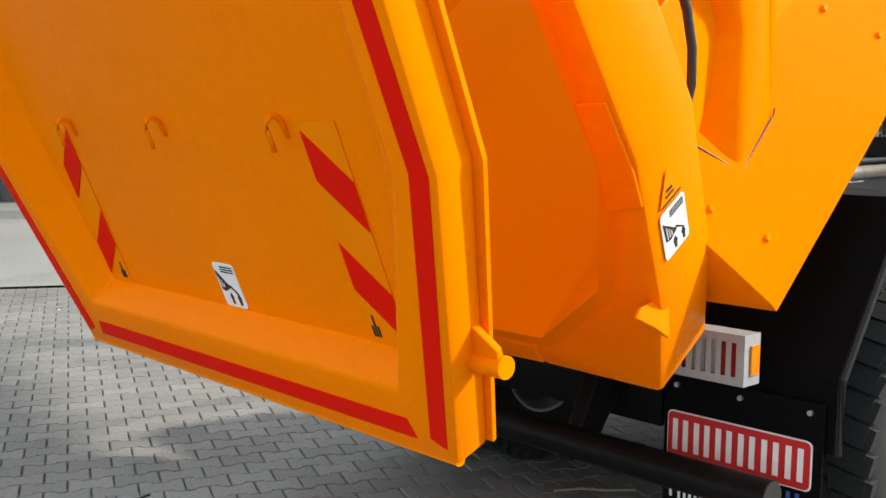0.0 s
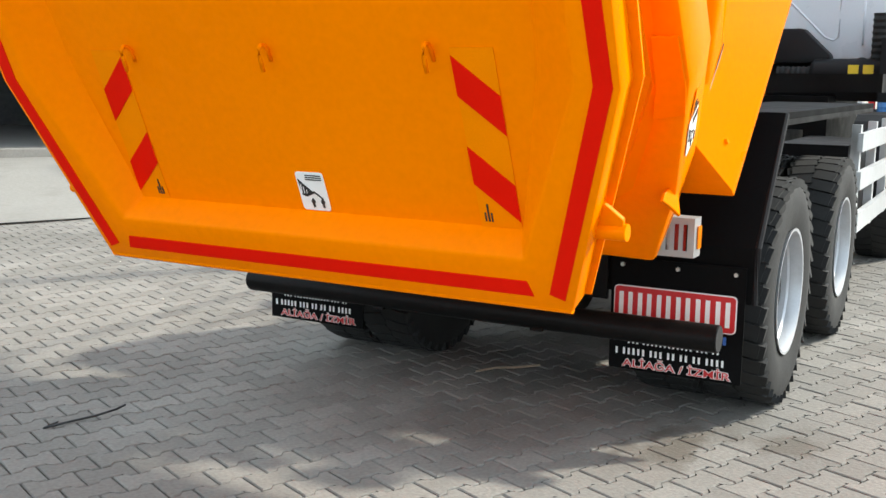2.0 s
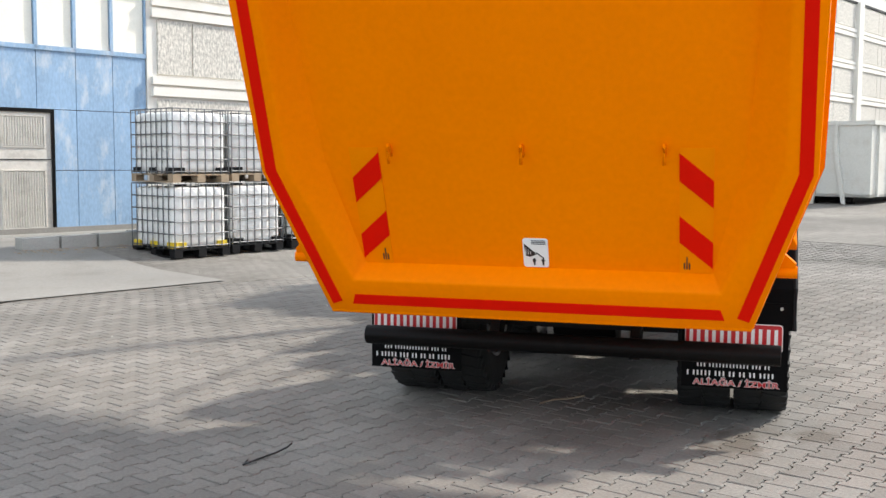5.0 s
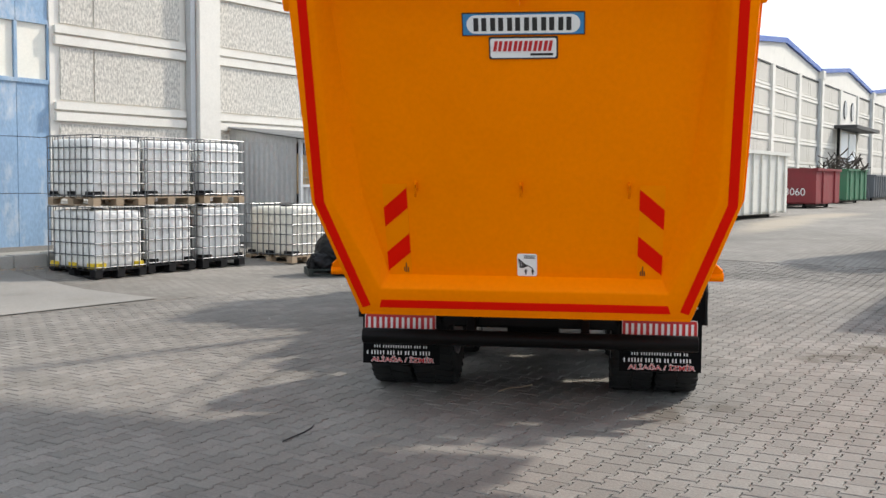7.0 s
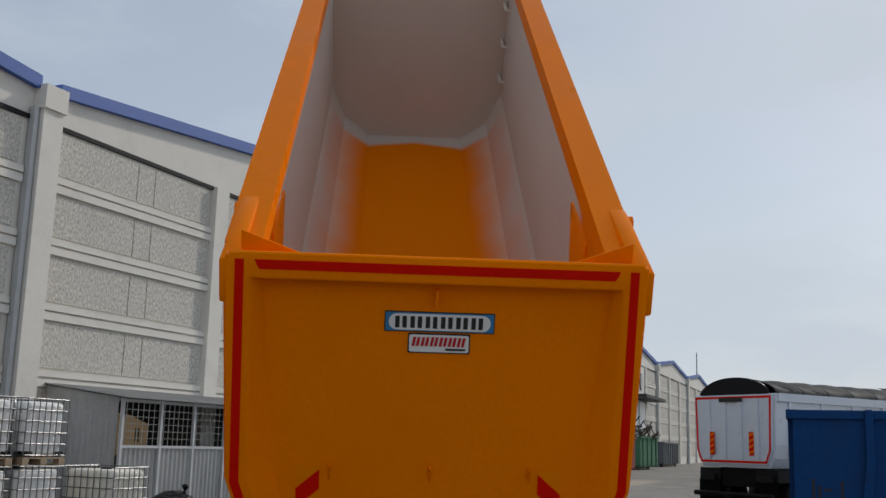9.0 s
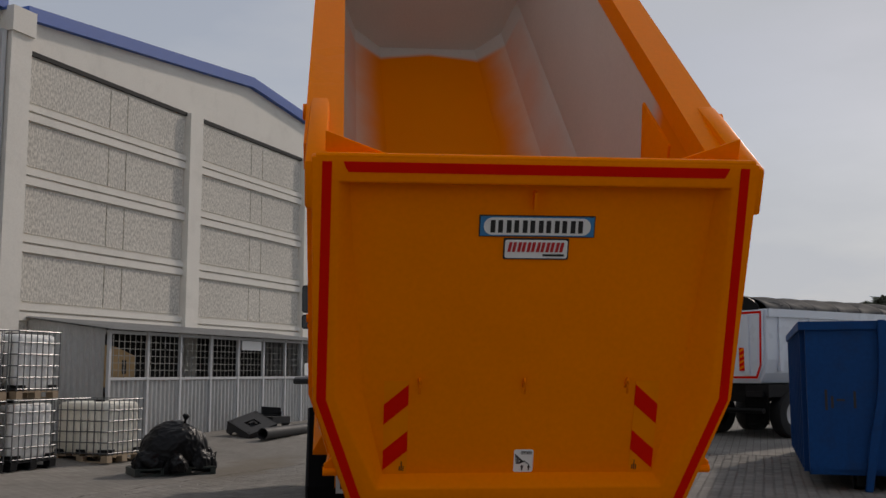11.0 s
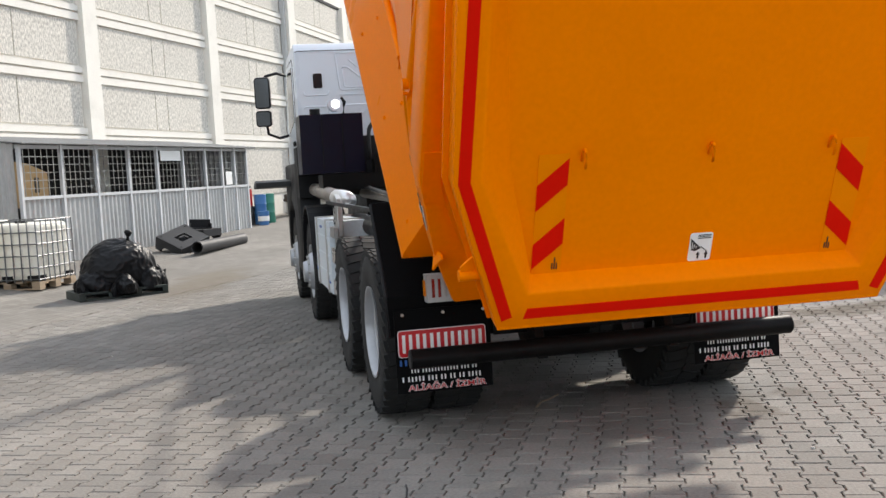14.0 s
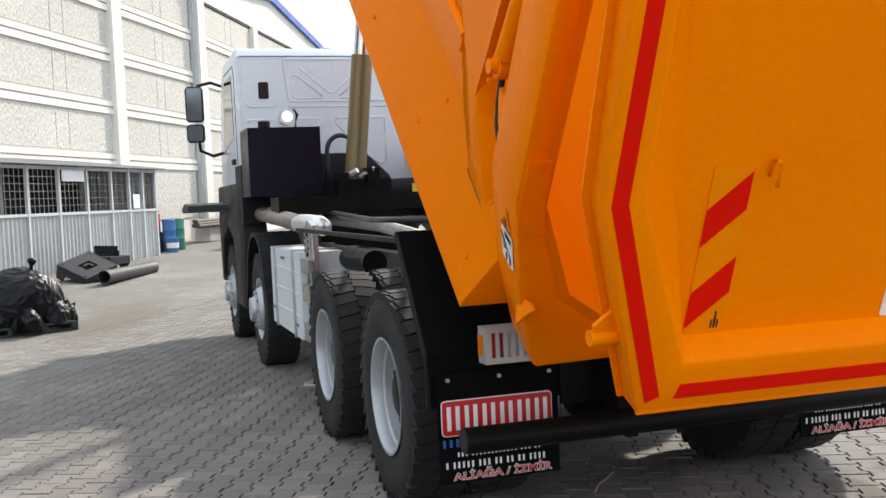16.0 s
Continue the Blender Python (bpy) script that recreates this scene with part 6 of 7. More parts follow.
part("bracket_plate", prism([(2.95, 1.06), (3.3, 1.06), (3.3, 1.34), (3.15, 1.42), (2.98, 1.38)], -1.19, -1.15, MX, bevel=0.005), STEEL, truck)
air = part("air_tank", cyl((-0.86, 2.5, 1.12), (-0.86, 4.3, 1.12), 0.085, 20), BLACK_STEEL, truck, auto=True)
for s in (-1, 1):
    part("front_fender", prism([(F2 - 0.7, 0.75)] + [(F2 + 0.68 * math.cos(radians(a)), 0.56 + 0.72 * math.sin(radians(a))) for a in range(165, 10, -12)] + [(F2 + 0.75, 0.6), (F2 + 0.71, 0.6)] + [(F2 + 0.645 * math.cos(radians(a)), 0.56 + 0.685 * math.sin(radians(a))) for a in range(14, 168, 12)], *sorted((s * 1.25, s * 0.85)), MX), BLACK_PLASTIC, truck)
    part("cab_skirt", prism([(6.52, 0.45), (7.35, 0.45), (7.38, 0.9), (7.5, 1.15), (F1, 1.32), (8.6, 1.15), (8.72, 0.7), (8.9, 0.6), (9.0, 1.35), (8.9, 1.78), (6.85, 1.78), (6.6, 1.5), (6.5, 1.3)], *sorted((s * 1.25, s * 1.0)), MX, bevel=0.03), BLACK_PLASTIC, truck, auto=True)
part("step_plate", prism([(7.9, 1.49), (8.9, 1.47), (9.0, 1.53), (8.5, 1.585), (7.9, 1.56)], -1.70, -1.2, MX, bevel=0.01), GREY_PLASTIC, truck, "folded dark mirror step plate")
ex = part("exhaust_pipe", tube([(-1.06, 7.0, 1.45), (-1.06, 5.8, 1.43), (-1.05, 5.0, 1.40), (-1.03, 4.4, 1.37)], 0.075, 18), EXHAUST, truck, "heat-stained exhaust pipe", smooth=True)
part("pipe_joint", cyl((-1.06, 5.75, 1.43), (-1.055, 5.65, 1.427), 0.084, 18), EXHAUST, ex, auto=True)
part("heat_wrap", tube([(-1.05, 4.30, 1.372), (-1.06, 4.1, 1.385), (-1.06, 3.8, 1.385), (-1.05, 3.42, 1.375), (-1.04, 3.30, 1.355)], 0.066, 18), FOIL, ex, "crinkled foil heat wrap", smooth=True)
part("pipe_run", tube([(-0.5, 1.5, 1.2), (-0.55, 3.5, 1.34), (-0.6, 5.6, 1.38)], 0.05, 10), EXHAUST, truck, smooth=True)
part("cable_run", tube([(-0.8, 0.9, 1.42), (-0.75, 3.0, 1.40), (-0.6, 5.4, 1.45)], 0.02, 8), HOSE, truck, smooth=True)
part("cross_beam", boxes(((-1.1, 5.0, 1.45), (1.1, 5.5, 1.60)), bevel=0.02), BLACK_STEEL, truck)

oil = part("oil_tank", boxes(((-1.245, 5.8, 1.62), (-0.54, 6.4, 2.28)), bevel=0.06), TANK_BLACK, truck, "glossy black hydraulic oil tank", auto=True)
for x in (-1.0, -0.77):
    part("seam", boxes(((x - 0.006, 5.792, 1.66), (x + 0.006, 5.802, 2.25)), bevel=0.002), BLACK_PLASTIC, oil)
part("filler_cap", cyl((-1.04, 6.1, 2.28), (-1.04, 6.1, 2.36), 0.06, 16), BLACK_PLASTIC, oil, auto=True)
lampw = part("work_lamp", cyl((-0.78, 6.25, 2.42), (-0.78, 6.42, 2.42), 0.085, 20), CAB_WHITE, truck, "round lit work lamp", auto=True)
GLOW = bpy.data.materials.new("lamp_glow")
GLOW.use_nodes = True
GLOW.node_tree.nodes["Principled BSDF"].inputs["Emission Color"].default_value = (0.95, 0.95, 1, 1)
GLOW.node_tree.nodes["Principled BSDF"].inputs["Emission Strength"].default_value = 3.0
part("lamp_glass", cyl((-0.78, 6.243, 2.42), (-0.78, 6.252, 2.42), 0.048, 20), GLOW, lampw)
part("lamp_bracket", tube([(-0.68, 6.4, 2.28), (-0.66, 6.4, 2.45), (-0.7, 6.4, 2.5)], 0.025, 8), BLACK_PLASTIC, lampw)
part("hose", tube([(-0.47, 5.85, 1.72), (-0.475, 5.84, 1.90)] + [(-0.335 - 0.14 * math.cos(radians(a)), 5.82, 2.04 + 0.15 * math.sin(radians(a))) for a in range(0, 181, 15)] + [(-0.19, 5.78, 1.86)], 0.024, 10), HOSE, truck, "black hydraulic hose", smooth=True)
lift = part("lift_cylinder", cyl((-0.302, 5.40, 1.75), (-0.205, 5.28, 2.90), 0.10, 28), BRONZE, truck, "bronze-coloured telescopic lift cylinder", auto=True)
part("inner_stage", cyl((-0.206, 5.281, 2.88), (-0.02, 5.03, 5.15), 0.085, 28), CHROME, lift, auto=True)
part("cylinder_cradle", boxes(((-0.55, 5.2, 1.5), (0.0, 5.6, 1.74)), bevel=0.03), BLACK_STEEL, lift)
for x, y, z, r in ((-0.38, 5.22, 1.79, 0.026), (-0.30, 5.2, 1.765, 0.018), (-0.22, 5.21, 1.80, 0.022)):
    part("hose_fitting", cyl((x, y, z), (x + 0.05, y - 0.05, z + 0.03), r, 8), GALV, lift, auto=True)
part("valve_block", boxes(((-0.52, 5.15, 1.6), (-0.42, 5.3, 1.80)), ((-0.24, 5.15, 1.70), (-0.12, 5.3, 1.84)), bevel=0.01), BLACK_STEEL, truck)
filt = part("air_filter", lathe([(0.0, -0.42), (0.10, -0.42), (0.13, -0.39), (0.135, 0.0), (0.145, 0.02), (0.145, 0.06), (0.135, 0.08), (0.13, 0.30), (0.10, 0.34), (0.0, 0.34)], 28, pose(0.66, 6.72, 1.63)), BLACK_PLASTIC, truck, auto=True)
for x in (0.60, 0.735):
    part("filter_tag", boxes(((x, 6.575, 1.585), (x + 0.095, 6.585, 1.70))), YELLOW_PLASTIC, filt, "yellow warning tag")
part("intake_hose", lathe([(0.075 + 0.010 * (i % 2), 0.03 * i) for i in range(16)], 20, pose(0.86, 6.72, 1.74, 0, -90)), RUBBER, filt, auto=True)
part("outlet_hose", lathe([(0.062 + 0.009 * (i % 2), -0.025 * i) for i in range(14)], 20, pose(0.24, 6.70, 1.62)), RUBBER, filt, auto=True)
part("engine_hood", prism([(-0.62, 1.72), (0.40, 1.72), (0.40, 1.80), (0.13, 2.06), (-0.62, 2.06)], -6.96, -6.72, Matrix(((1, 0, 0, 0), (0, 0, -1, 0), (0, 1, 0, 0), (0, 0, 0, 1))), bevel=0.02), BLACK_PLASTIC, truck, auto=True)

# cab
cab_side = [(7.0, 1.72), (9.1, 1.35), (9.2, 1.9), (9.05, 2.35), (8.7, 3.05), (8.4, 3.22), (7.15, 3.24), (7.0, 3.12)]
cab = part("cab", prism(cab_side, -1.17, 1.17, MX, bevel=0.035), CAB_WHITE, truck, "white tipper cab", auto=True)
BACK = Matrix(((1, 0, 0, 0), (0, 0, -1, 7.0), (0, 1, 0, 0), (0, 0, 0, 1)))
part("rear_window", prism(rounded(-0.955, 2.675, -0.845, 2.855, 0.015), 0.0, 0.012, BACK, bevel=0.003), DARK_GLASS, cab)
for pts in (((-1.08, 2.64), (-1.075, 2.605), (-1.05, 2.59), (-0.80, 2.59), (-0.775, 2.605), (-0.77, 2.64)),
            ((-1.08, 2.42), (-1.07, 2.45), (-0.80, 2.45), (-0.78, 2.42), (-0.78, 2.0)),
            ((1.0, 3.10), (-0.65, 3.10), (-0.67, 3.08), (-0.63, 2.66), (-0.60, 2.645), (1.0, 2.645)),
            ((-0.50, 3.01), (-0.20, 2.75), (-0.16, 2.735), (-0.12, 2.75), (0.18, 3.01)),
            ((-0.585, 2.90), (-0.575, 2.69), (-0.54, 2.675), (-0.27, 2.675), (-0.255, 2.70), (-0.52, 2.92), (-0.57, 2.93), (-0.585, 2.90)),
            ((0.27, 2.90), (0.26, 2.69), (0.22, 2.675), (-0.05, 2.675), (-0.065, 2.70), (0.20, 2.92), (0.26, 2.93), (0.27, 2.90)),
            ((-0.64, 2.585), (1.0, 2.585)),
            ((-0.66, 2.44), (-0.64, 2.46), (-0.28, 2.46), (-0.255, 2.44), (-0.34, 2.36), (-0.60, 2.13)),
            ((-0.12, 2.44), (-0.09, 2.46), (0.40, 2.46), (0.43, 2.43), (0.43, 1.98), (0.38, 1.95), (0.30, 1.98), (-0.12, 2.40), (-0.12, 2.44)),
            ((0.66, 2.46), (0.66, 1.9))):
    part("pressed_rib", tube([BACK @ Vector((u, v, -0.003)) for u, v in pts], 0.012, 6), CAB_WHITE, cab, smooth=True)
for s in (-1, 1):
    part("door_seam", tube([(s * 1.170, 7.33, 1.9), (s * 1.170, 7.33, 2.95), (s * 1.170, 7.42, 3.08), (s * 1.170, 8.35, 3.08)], 0.006, 6), BLACK_PLASTIC, cab)
part("roof_seam", tube([(-1.15, 7.02, 3.12), (-1.13, 6.992, 3.13), (1.13, 6.992, 3.13), (1.15, 7.02, 3.12)], 0.006, 6), GREY_PLASTIC, cab)
part("roof_hatch", boxes(((-0.4, 7.5, 3.22), (0.4, 8.1, 3.28)), bevel=0.02), BLACK_PLASTIC, cab)
for s in (-1, 1):
    part("side_window", prism([(7.55, 2.3), (8.6, 2.2), (8.45, 2.9), (8.3, 3.0), (7.6, 3.0)], *sorted((s * 1.168, s * 1.176)), MX, bevel=0.01), DARK_GLASS, cab)
    part("door_handle", boxes((sorted((s * 1.17, s * 1.2))[0:1] + [7.5, 2.0], sorted((s * 1.17, s * 1.2))[1:2] + [7.7, 2.06]), bevel=0.01), BLACK_PLASTIC, cab)
    mir = part("mirror_arm", tube([(s * 1.12, 8.75, 3.0), (s * 1.3, 8.7, 3.05), (s * 1.46, 8.6, 3.0), (s * 1.48, 8.55, 2.9)], 0.02, 8), BLACK_PLASTIC, truck, smooth=True)
    part("mirror_arm_low", tube([(s * 1.15, 8.8, 2.2), (s * 1.3, 8.75, 2.16), (s * 1.46, 8.6, 2.22), (s * 1.48, 8.55, 2.4)], 0.02, 8), BLACK_PLASTIC, mir, smooth=True)
    for z0, z1 in ((2.56, 2.985), (2.315, 2.535)):
        turn = Matrix.Translation((s * 1.51, 8.55, (z0 + z1) / 2)) @ pose(0, 0, 0, 3, 0, s * 9) @ Matrix.Translation((0, 0, -(z0 + z1) / 2))
        face = turn @ Matrix(((1, 0, 0, 0), (0, 0, -1, 0), (0, 1, 0, 0), (0, 0, 0, 1)))
        sh = part("mirror_shell", prism(rounded(-0.105, z0, 0.105, z1, 0.045), -0.075, 0.052, face, bevel=0.02), BLACK_PLASTIC, mir, auto=True)
        part("mirror_glass", prism(rounded(-0.088, z0 + 0.018, 0.088, z1 - 0.018, 0.03), 0.052, 0.056, face), MIRROR, sh)
part("cab_base", boxes(((-1.1, 6.95, 1.35), (1.1, 8.7, 1.75)), bevel=0.03), BLACK_PLASTIC, truck)
part("engine_cover", boxes(((-0.45, 6.5, 0.7), (0.45, 8.5, 1.4)), bevel=0.03), BLACK_STEEL, truck)
part("rear_fender_panel", boxes(((-1.25, 6.45, 1.35), (-0.9, 6.95, 1.95)), bevel=0.15), BLACK_PLASTIC, truck, auto=True)
part("rear_fender_panel", boxes(((0.9, 6.45, 1.35), (1.25, 6.95, 1.95)), bevel=0.15), BLACK_PLASTIC, truck, auto=True)


# ---- the white tipper in the distance ----
WT = on_ground(18.75, 4.95, 0, -90 - 31)
other = thing("white_tipper", WT, "white tipper truck with a tarpaulin roof, seen from behind", "truck")
UP = pose(0, 0, 0, 90)
part("tipper_tub", prism([(-1.0, 1.22), (1.0, 1.22), (1.14, 1.45), (1.2, 1.75), (1.22, 2.88), (-1.22, 2.88), (-1.2, 1.75), (-1.14, 1.45)], 0.0, -6.2, UP, bevel=0.03), CAB_WHITE, other)
rear2 = part("rear_door", prism([(-0.98, 1.30), (0.98, 1.30), (1.12, 1.62), (1.16, 2.86), (-1.16, 2.86), (-1.12, 1.62)], 0.0, 0.06, UP, bevel=0.01), CAB_WHITE, other)
for u in (-0.72, -0.24, 0.24, 0.72):
    part("door_rib", boxes(((u - 0.07, -0.10, 1.42), (u + 0.07, -0.055, 2.76)), bevel=0.012), CAB_WHITE, rear2)
o2 = [(-0.98, 1.33), (-1.10, 1.62), (-1.14, 2.83), (1.14, 2.83), (1.10, 1.62), (0.98, 1.33)]
i2 = [(-0.94, 1.38), (-1.05, 1.62), (-1.09, 2.78), (1.09, 2.78), (1.05, 1.62), (0.94, 1.38)]
part("red_stripe", band(o2, i2, 0.062, 0.068, UP), RED_TAPE, rear2)
part("name_plate", boxes(((-0.35, -0.112, 2.70), (0.35, -0.10, 2.80)), bevel=0.004), BLACK_PRINT, rear2)
for u in (-0.66, 0.52):
    st = part("hatch_sticker", boxes(((u, -0.108, 1.50), (u + 0.14, -0.10, 2.02))), RED_TAPE, rear2)
    for k in range(4):
        part("amber_bar", prism([(u, 1.52 + 0.13 * k), (u + 0.14, 1.58 + 0.13 * k), (u + 0.14, 1.63 + 0.13 * k), (u, 1.57 + 0.13 * k)], 0.108, 0.111, UP), YELLOW_TAPE, st)
part("side_rail", boxes(((1.20, 0.05, 2.70), (1.27, 6.2, 2.88)), ((-1.27, 0.05, 2.70), (-1.20, 6.2, 2.88)), bevel=0.01), CAB_WHITE, other)
part("orange_marker", boxes(((1.215, 1.2, 1.98), (1.225, 5.5, 2.02))), YELLOW_TAPE, other)
for y in (0.4, 1.5, 2.6, 3.7, 4.8, 5.9):
    part("side_rib", boxes(((1.17, y, 1.5), (1.25, y + 0.12, 2.72)), bevel=0.015), CAB_WHITE, other)
for i in range(7):
    bm = bmesh.new()
    y0 = 0.1 + 0.88 * i
    prev = None
    for k in range(17):
        a = math.pi * k / 16
        sag = 0.05 * math.sin(3 * a + i)
        cur = [bm.verts.new((1.15 * math.cos(a), y, 2.88 + r * math.sin(a))) for y, r in ((y0, 0.36), (y0 + 0.06, 0.37), (y0 + 0.3, 0.26 + sag), (y0 + 0.58, 0.24 - sag), (y0 + 0.82, 0.34), (y0 + 0.88, 0.36), (y0 + 0.88, 0.33), (y0 + 0.44, 0.20), (y0, 0.33))]
        if prev:
            for j in range(9):
                bm.faces.new((prev[j], cur[j], cur[(j + 1) % 9], prev[(j + 1) % 9]))
        prev = cur
    part("tarpaulin_fold", bm, TARP, other, smooth=True)
part("tarpaulin_end", prism([(1.02 * math.cos(math.pi * k / 16), 2.87 + 0.40 * math.sin(math.pi * k / 16)) for k in range(17)], 0.0, -0.06, UP), BLACK_PLASTIC, other)
part("under_frame", boxes(((-0.5, 0.1, 0.8), (0.5, 8.0, 1.25)), bevel=0.02), BLACK_STEEL, other)
part("bumper_tube", cyl((-1.15, -0.1, 0.62), (1.15, -0.1, 0.62), 0.06, 16), BLACK_STEEL, other, auto=True)
for s in (-1, 1):
    x0, x1 = sorted((s * 1.16, s * 0.52))
    part("mud_flap", boxes(((x0, 0.05, 0.32), (x1, 0.07, 0.95)), bevel=0.003), RUBBER_FLAP, other)
    part("mudguard", boxes(((x0, 0.08, 0.92), (x1, 3.1, 1.2)), bevel=0.03), BLACK_PLASTIC, other)
    part("tail_lamp", boxes(((x0 + 0.1, -0.02, 0.92), (x1 - 0.1, 0.05, 1.05)), bevel=0.01), BLACK_PLASTIC, other)
    part("side_box", boxes((sorted((s * 1.2, s * 0.7))[0:1] + [3.3, 0.55], sorted((s * 1.2, s * 0.7))[1:2] + [4.5, 1.15]), bevel=0.03), BLACK_PLASTIC, other)
part("white_cabin", boxes(((-1.2, 6.5, 1.2), (1.2, 8.5, 2.95)), bevel=0.1), CAB_WHITE, other)
part("roof_spoiler", prism([(6.6, 2.95), (7.9, 2.95), (6.7, 3.22)], -0.9, 0.9, MX, bevel=0.04), CAB_WHITE, other)
for y in (0.9, 2.25, 5.2, 7.2):
    for s in (-1, 1):
        w = part("wheel", lathe([(0.0, 0.14), (0.2, 0.13), (0.28, 0.15)], 28, Matrix.Translation((s * 1.05, y, 0.53)) @ Matrix.Diagonal((s, 1, 1, 1))), SILVER, other, auto=True)
        part("tyre", lathe([(0.28, -0.15), (0.4, -0.165), (0.51, -0.15), (0.53, -0.1), (0.53, 0.1), (0.51, 0.15), (0.4, 0.165), (0.28, 0.15)], 32, Matrix.Translation((s * 1.05, y, 0.53))), RUBBER, w, auto=True)


# ---- far trees ----
def pine(x, y, h, seed, label):
    r = random.Random(seed)
    t = thing("pine_tree", Matrix.Translation((x, y, 0)), label, "tree", "pines beyond the yard")
    part("trunk", cyl((0, 0, 0), (0.2, 0.1, h * 0.9), 0.22, 10, r1=0.05), BARK, t, smooth=True)
    bm = bmesh.new()
    for i in range(900):
        z = h * (0.25 + 0.75 * r.random() ** 0.8)
        spread = h * 0.26 * (1.05 - (z / h - 0.25) / 0.8) * (0.35 + 0.75 * r.random())
        a = r.uniform(0, 6.283)
        p = Vector((math.cos(a) * spread, math.sin(a) * spread, z + r.uniform(-0.3, 0.3)))
        d = Vector((math.cos(a), math.sin(a), r.uniform(-0.4, 0.5))).normalized()
        e = d.cross(Vector((0, 0, 1))).normalized()
        L, W = r.uniform(0.4, 1.0), r.uniform(0.15, 0.35)
        up = Vector((0, 0, 0.15 + 0.2 * r.random()))
        v = [bm.verts.new(q) for q in (p - e * W, p + d * L * 0.5 - up, p + e * W, p + d * L, p + up)]
        bm.faces.new((v[0], v[1], v[4]))
        bm.faces.new((v[1], v[2], v[4]))
        bm.faces.new((v[2], v[3], v[4]))
        bm.faces.new((v[3], v[0], v[4]))
    part("crown", bm, LEAF, t)
    return t


tr = random.Random(11)
for i in range(46):
    y = -26 + 40 * i / 45 + tr.uniform(-0.7, 0.7)
    top = min(max(7.7 - 0.40 * (y - 4), 5.0), 15)
    pine(84 + tr.uniform(-4, 10), y, top * tr.uniform(0.86, 1.05), 100 + i, "dark green pine on the rise beyond the yard")
fence = thing("wall_far", I4, "low pale boundary wall and sheds at the far end of the yard", "wall", kind="structure")
part("boundary", boxes(((112, -70, 0), (112.4, 10, 2.6))), CONCRETE_WALL, fence)

mast = thing("antenna_mast", Matrix.Translation((120.3, 30.0, 0)), "thin steel antenna mast beyond the halls", "mast")
part("pole", cyl((0, 0, 0), (0, 0, 13.6), 0.11, 8, r1=0.05), BLACK_STEEL, mast)

# ---- small things on the ground ----
wire = thing("wire_scrap", Matrix.Translation((-0.615, 4.31, 0.008)) @ pose(0, 0, 0, 0, 0, 32), "thin bent black wire lying on the paving", "wire")
part("wire_strand", tube([(0.09, 0.015, 0), (0.0, 0.0, 0), (0.10, -0.035, 0.004), (0.22, -0.08, 0.006), (0.32, -0.105, 0.012), (0.37, -0.11, 0.02)], 0.0055, 6), HOSE, wire, smooth=True)
stick = thing("split_stick", Matrix.Translation((1.68, 4.135, 0.012)), "pale splintered strip of wood on the paving", "stick")
part("strip", tube([(-0.18, 0.03, 0), (-0.06, 0.022, 0.006), (0.05, -0.006, 0.0), (0.18, -0.04, 0.004)], 0.006, 5), PALLET, stick)
rg = random.Random(5)
for i in range(26):
    x, y = rg.uniform(-3, 7), rg.uniform(2, 11)
    g = thing("gravel_chip", Matrix.Translation((x, y, 0.0)), "small loose grey stone chip", "stone", "stone chips on the paving")
    b = bmesh.new()
    bmesh.ops.create_icosphere(b, subdivisions=1, radius=rg.uniform(0.006, 0.016))
    for v in b.verts:
        v.co = Vector((v.co.x * rg.uniform(0.8, 1.5), v.co.y, max(v.co.z * 0.7, -0.004) + 0.005))
    part("chip", b, KERB, g)

# dry leaves and grit blown along the kerb
litter = tagged(new("leaf_litter"), "dry leaves and grit along the kerb", "litter", kind="stuff")
bm = bmesh.new()
for i in range(260):
    w = BUILDING @ Vector((rg.uniform(3.4, 7.4), -2.62 - abs(rg.gauss(0, 0.22)), 0))
    r, a = rg.uniform(0.012, 0.035), rg.uniform(0, 6.28)
    z = rise(w.x, w.y) + 0.016
    v = [bm.verts.new((w.x + r * q * math.cos(a + b), w.y + r * q * math.sin(a + b), z + h * r)) for b, q, h in ((0, 1.4, 0.3), (1.6, 0.6, 0.0), (3.1, 1.3, 0.5), (4.7, 0.6, 0.1))]
    bm.faces.new(v)
tagged(part("leaves", bm, PALLET, litter), kind="stuff")

# ---- paving blocks ----
PL, PW, PE = 0.20, 0.143, 0.013
ZIG = ((-0.5, 1), (-0.295, 1), (-0.205, -1), (0.205, -1), (0.295, 1), (0.5, 1))


def block_outline(gap=0.004):
    """A double-T block: wide ends, narrow waist."""
    low = [(min(max(x * PL, gap - PL / 2), PL / 2 - gap), -PW / 2 - PE * e + gap) for x, e in ZIG]
    return low + [(x, -y) for x, y in reversed(low)]


OUT = block_outline()
PAVE = pose(0, 0, 0, 0, 0, PAVE_YAW)
yard = tagged(new("paving"), "grey interlocking concrete paving blocks", "paving", kind="structure")
single = bmesh.new()


def block_rings(cut=0.0045):
    """Worn top edge, side and foot of one block."""
    top = [(x - math.copysign(min(cut, abs(x)), x), y - math.copysign(cut, y)) for x, y in OUT]
    return ((top, 0.0), (OUT, -0.0045), (OUT, -0.02))


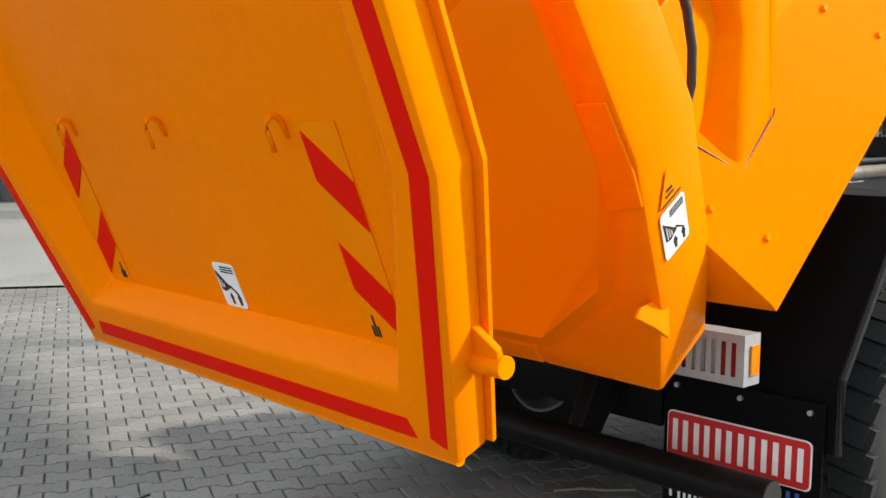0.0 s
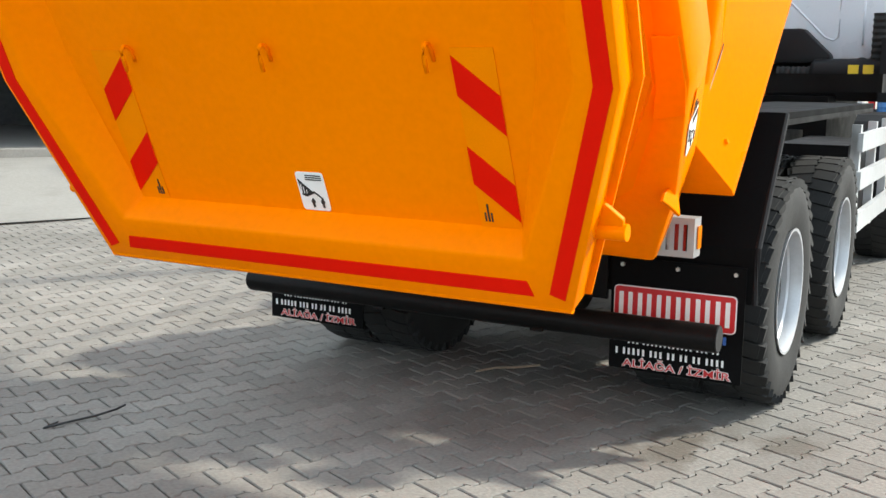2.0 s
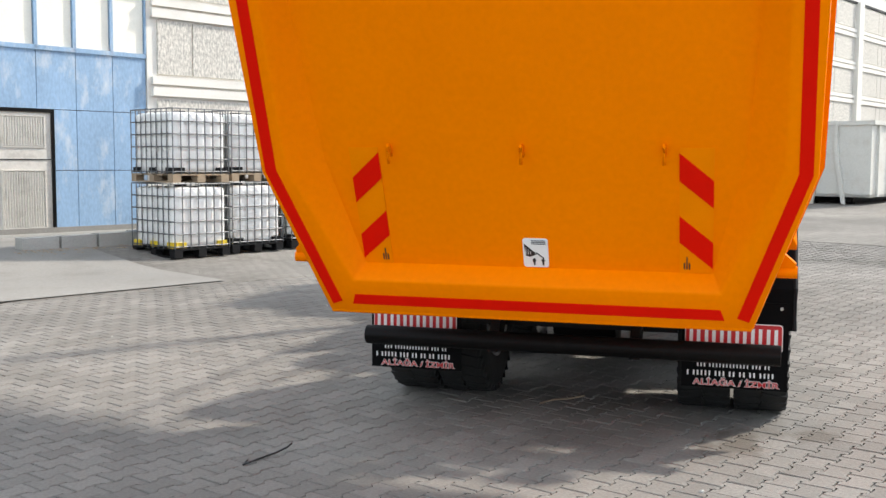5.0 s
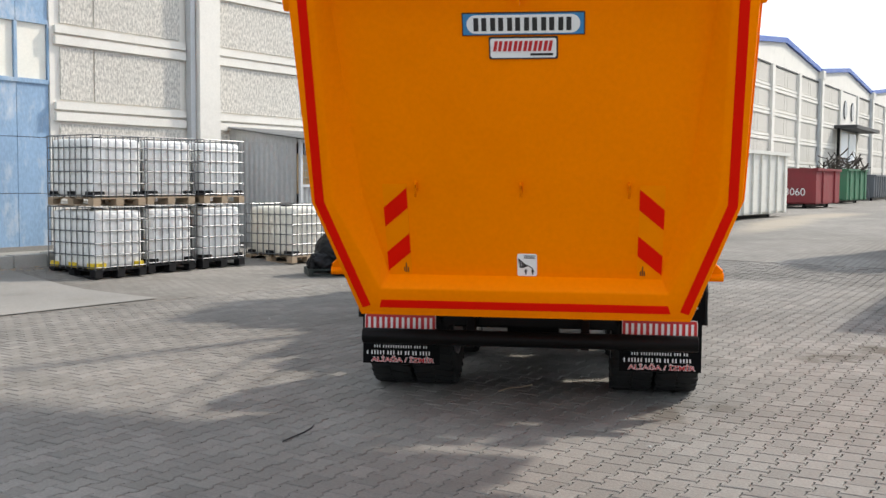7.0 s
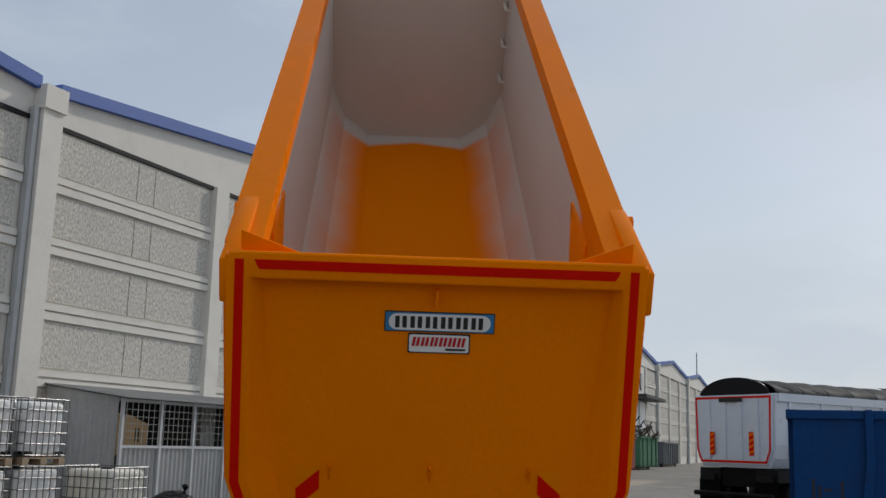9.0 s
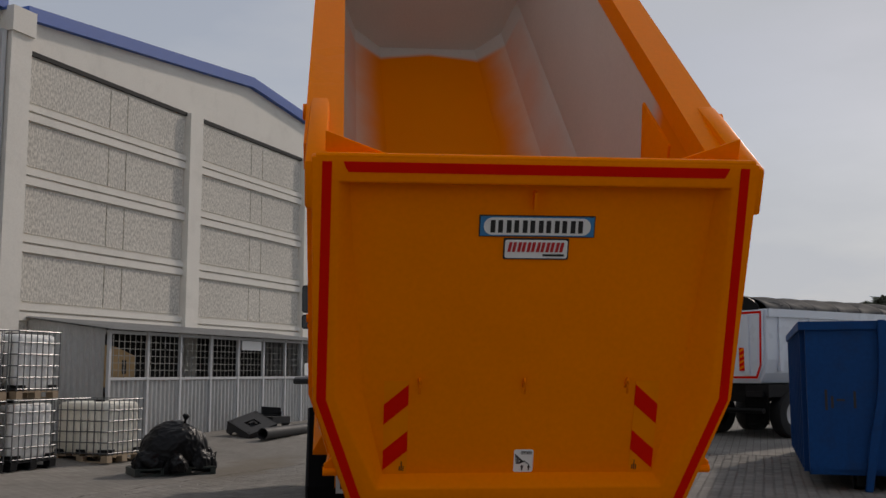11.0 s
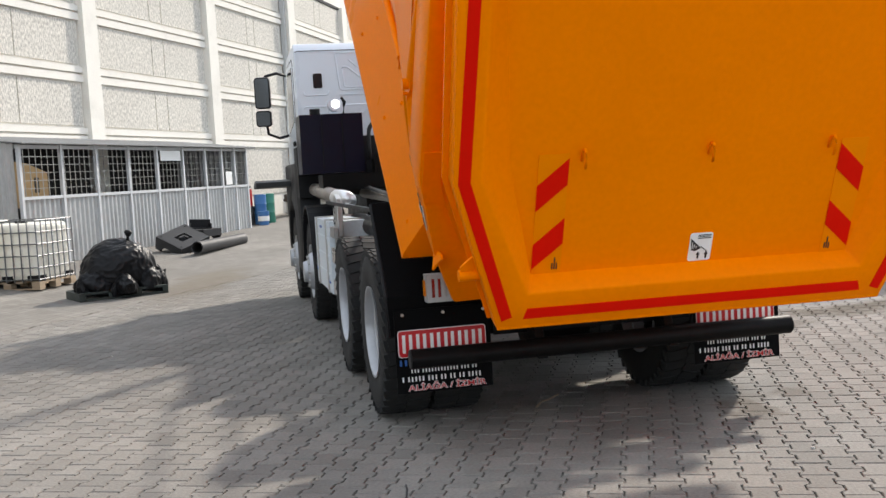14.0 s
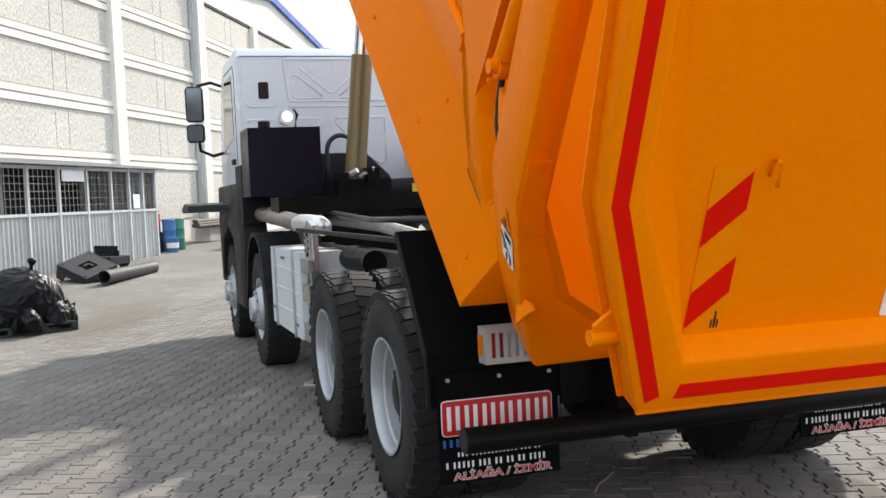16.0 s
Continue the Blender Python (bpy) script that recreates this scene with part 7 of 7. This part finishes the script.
loops = [[single.verts.new((x, y, z)) for x, y in pts] for pts, z in block_rings()]
single.faces.new(loops[0])
for p, q in zip(loops, loops[1:]):
    for i in range(len(p)):
        single.faces.new((p[i], q[i], q[(i + 1) % len(p)], p[(i + 1) % len(p)]))
done(single)
mesh_one = bpy.data.meshes.new("paving_block")
single.to_mesh(mesh_one)
single.free()
mesh_one.materials.append(PAVER)
near, rest = [], []
inv = PAVE.inverted()
corners = [inv @ Vector((x, y, 0)) for x in (PAVE_LO[0], PAVE_HI[0]) for y in (PAVE_LO[1], PAVE_HI[1])]
i0, i1 = int(min(c.x for c in corners) / PL) - 1, int(max(c.x for c in corners) / PL) + 1
j0, j1 = int(min(c.y for c in corners) / PW) - 1, int(max(c.y for c in corners) / PW) + 1
pr = random.Random(9)
for j in range(j0, j1):
    for i in range(i0, i1):
        x, y = (i + 0.5 * (j % 2)) * PL, j * PW
        w = PAVE @ Vector((x, y, 0))
        if not (PAVE_LO[0] + 0.15 < w.x < PAVE_HI[0] - 0.15 and PAVE_LO[1] + 0.1 < w.y < PAVE_HI[1] - 0.1) or on_apron(w.x, w.y):
            continue
        q = (w.x, w.y, rise(w.x, w.y) + pr.uniform(-0.0025, 0.001), pr.uniform(-0.005, 0.005), pr.uniform(-0.010, 0.010), pr.uniform(-0.010, 0.010))
        (near if -1.6 < w.x < 1.2 and 2.9 < w.y < 5.9 and len(near) < 298 else rest).append(q)


def place(q):
    return Matrix.Translation((q[0], q[1], q[2])) @ Matrix.Rotation(radians(PAVE_YAW) + q[3], 4, "Z") @ Matrix.Rotation(q[4], 4, "X") @ Matrix.Rotation(q[5], 4, "Y")


for q in near:
    ob = new("paving_block", mesh_one)
    ob.parent = yard
    ob.matrix_local = place(q)
base = np.array([[x, y, z, 1.0] for pts, z in block_rings() for x, y in pts])
k = len(OUT)
faces_one = [list(range(k))] + [[i + r * k, i + r * k + k, (i + 1) % k + r * k + k, (i + 1) % k + r * k] for r in (0, 1) for i in range(k)]
verts, faces = [], []
for idx, q in enumerate(rest):
    verts.append((base @ np.array(place(q)).T)[:, :3])
    faces.extend([[v + idx * 3 * k for v in f] for f in faces_one])
me = bpy.data.meshes.new("paving_blocks")
me.from_pydata(np.concatenate(verts).tolist(), [], faces)
me.materials.append(PAVER)
rest_ob = new("paving_blocks", me)
rest_ob.parent = yard
tagged(rest_ob, "grey interlocking concrete paving blocks", kind="stuff")
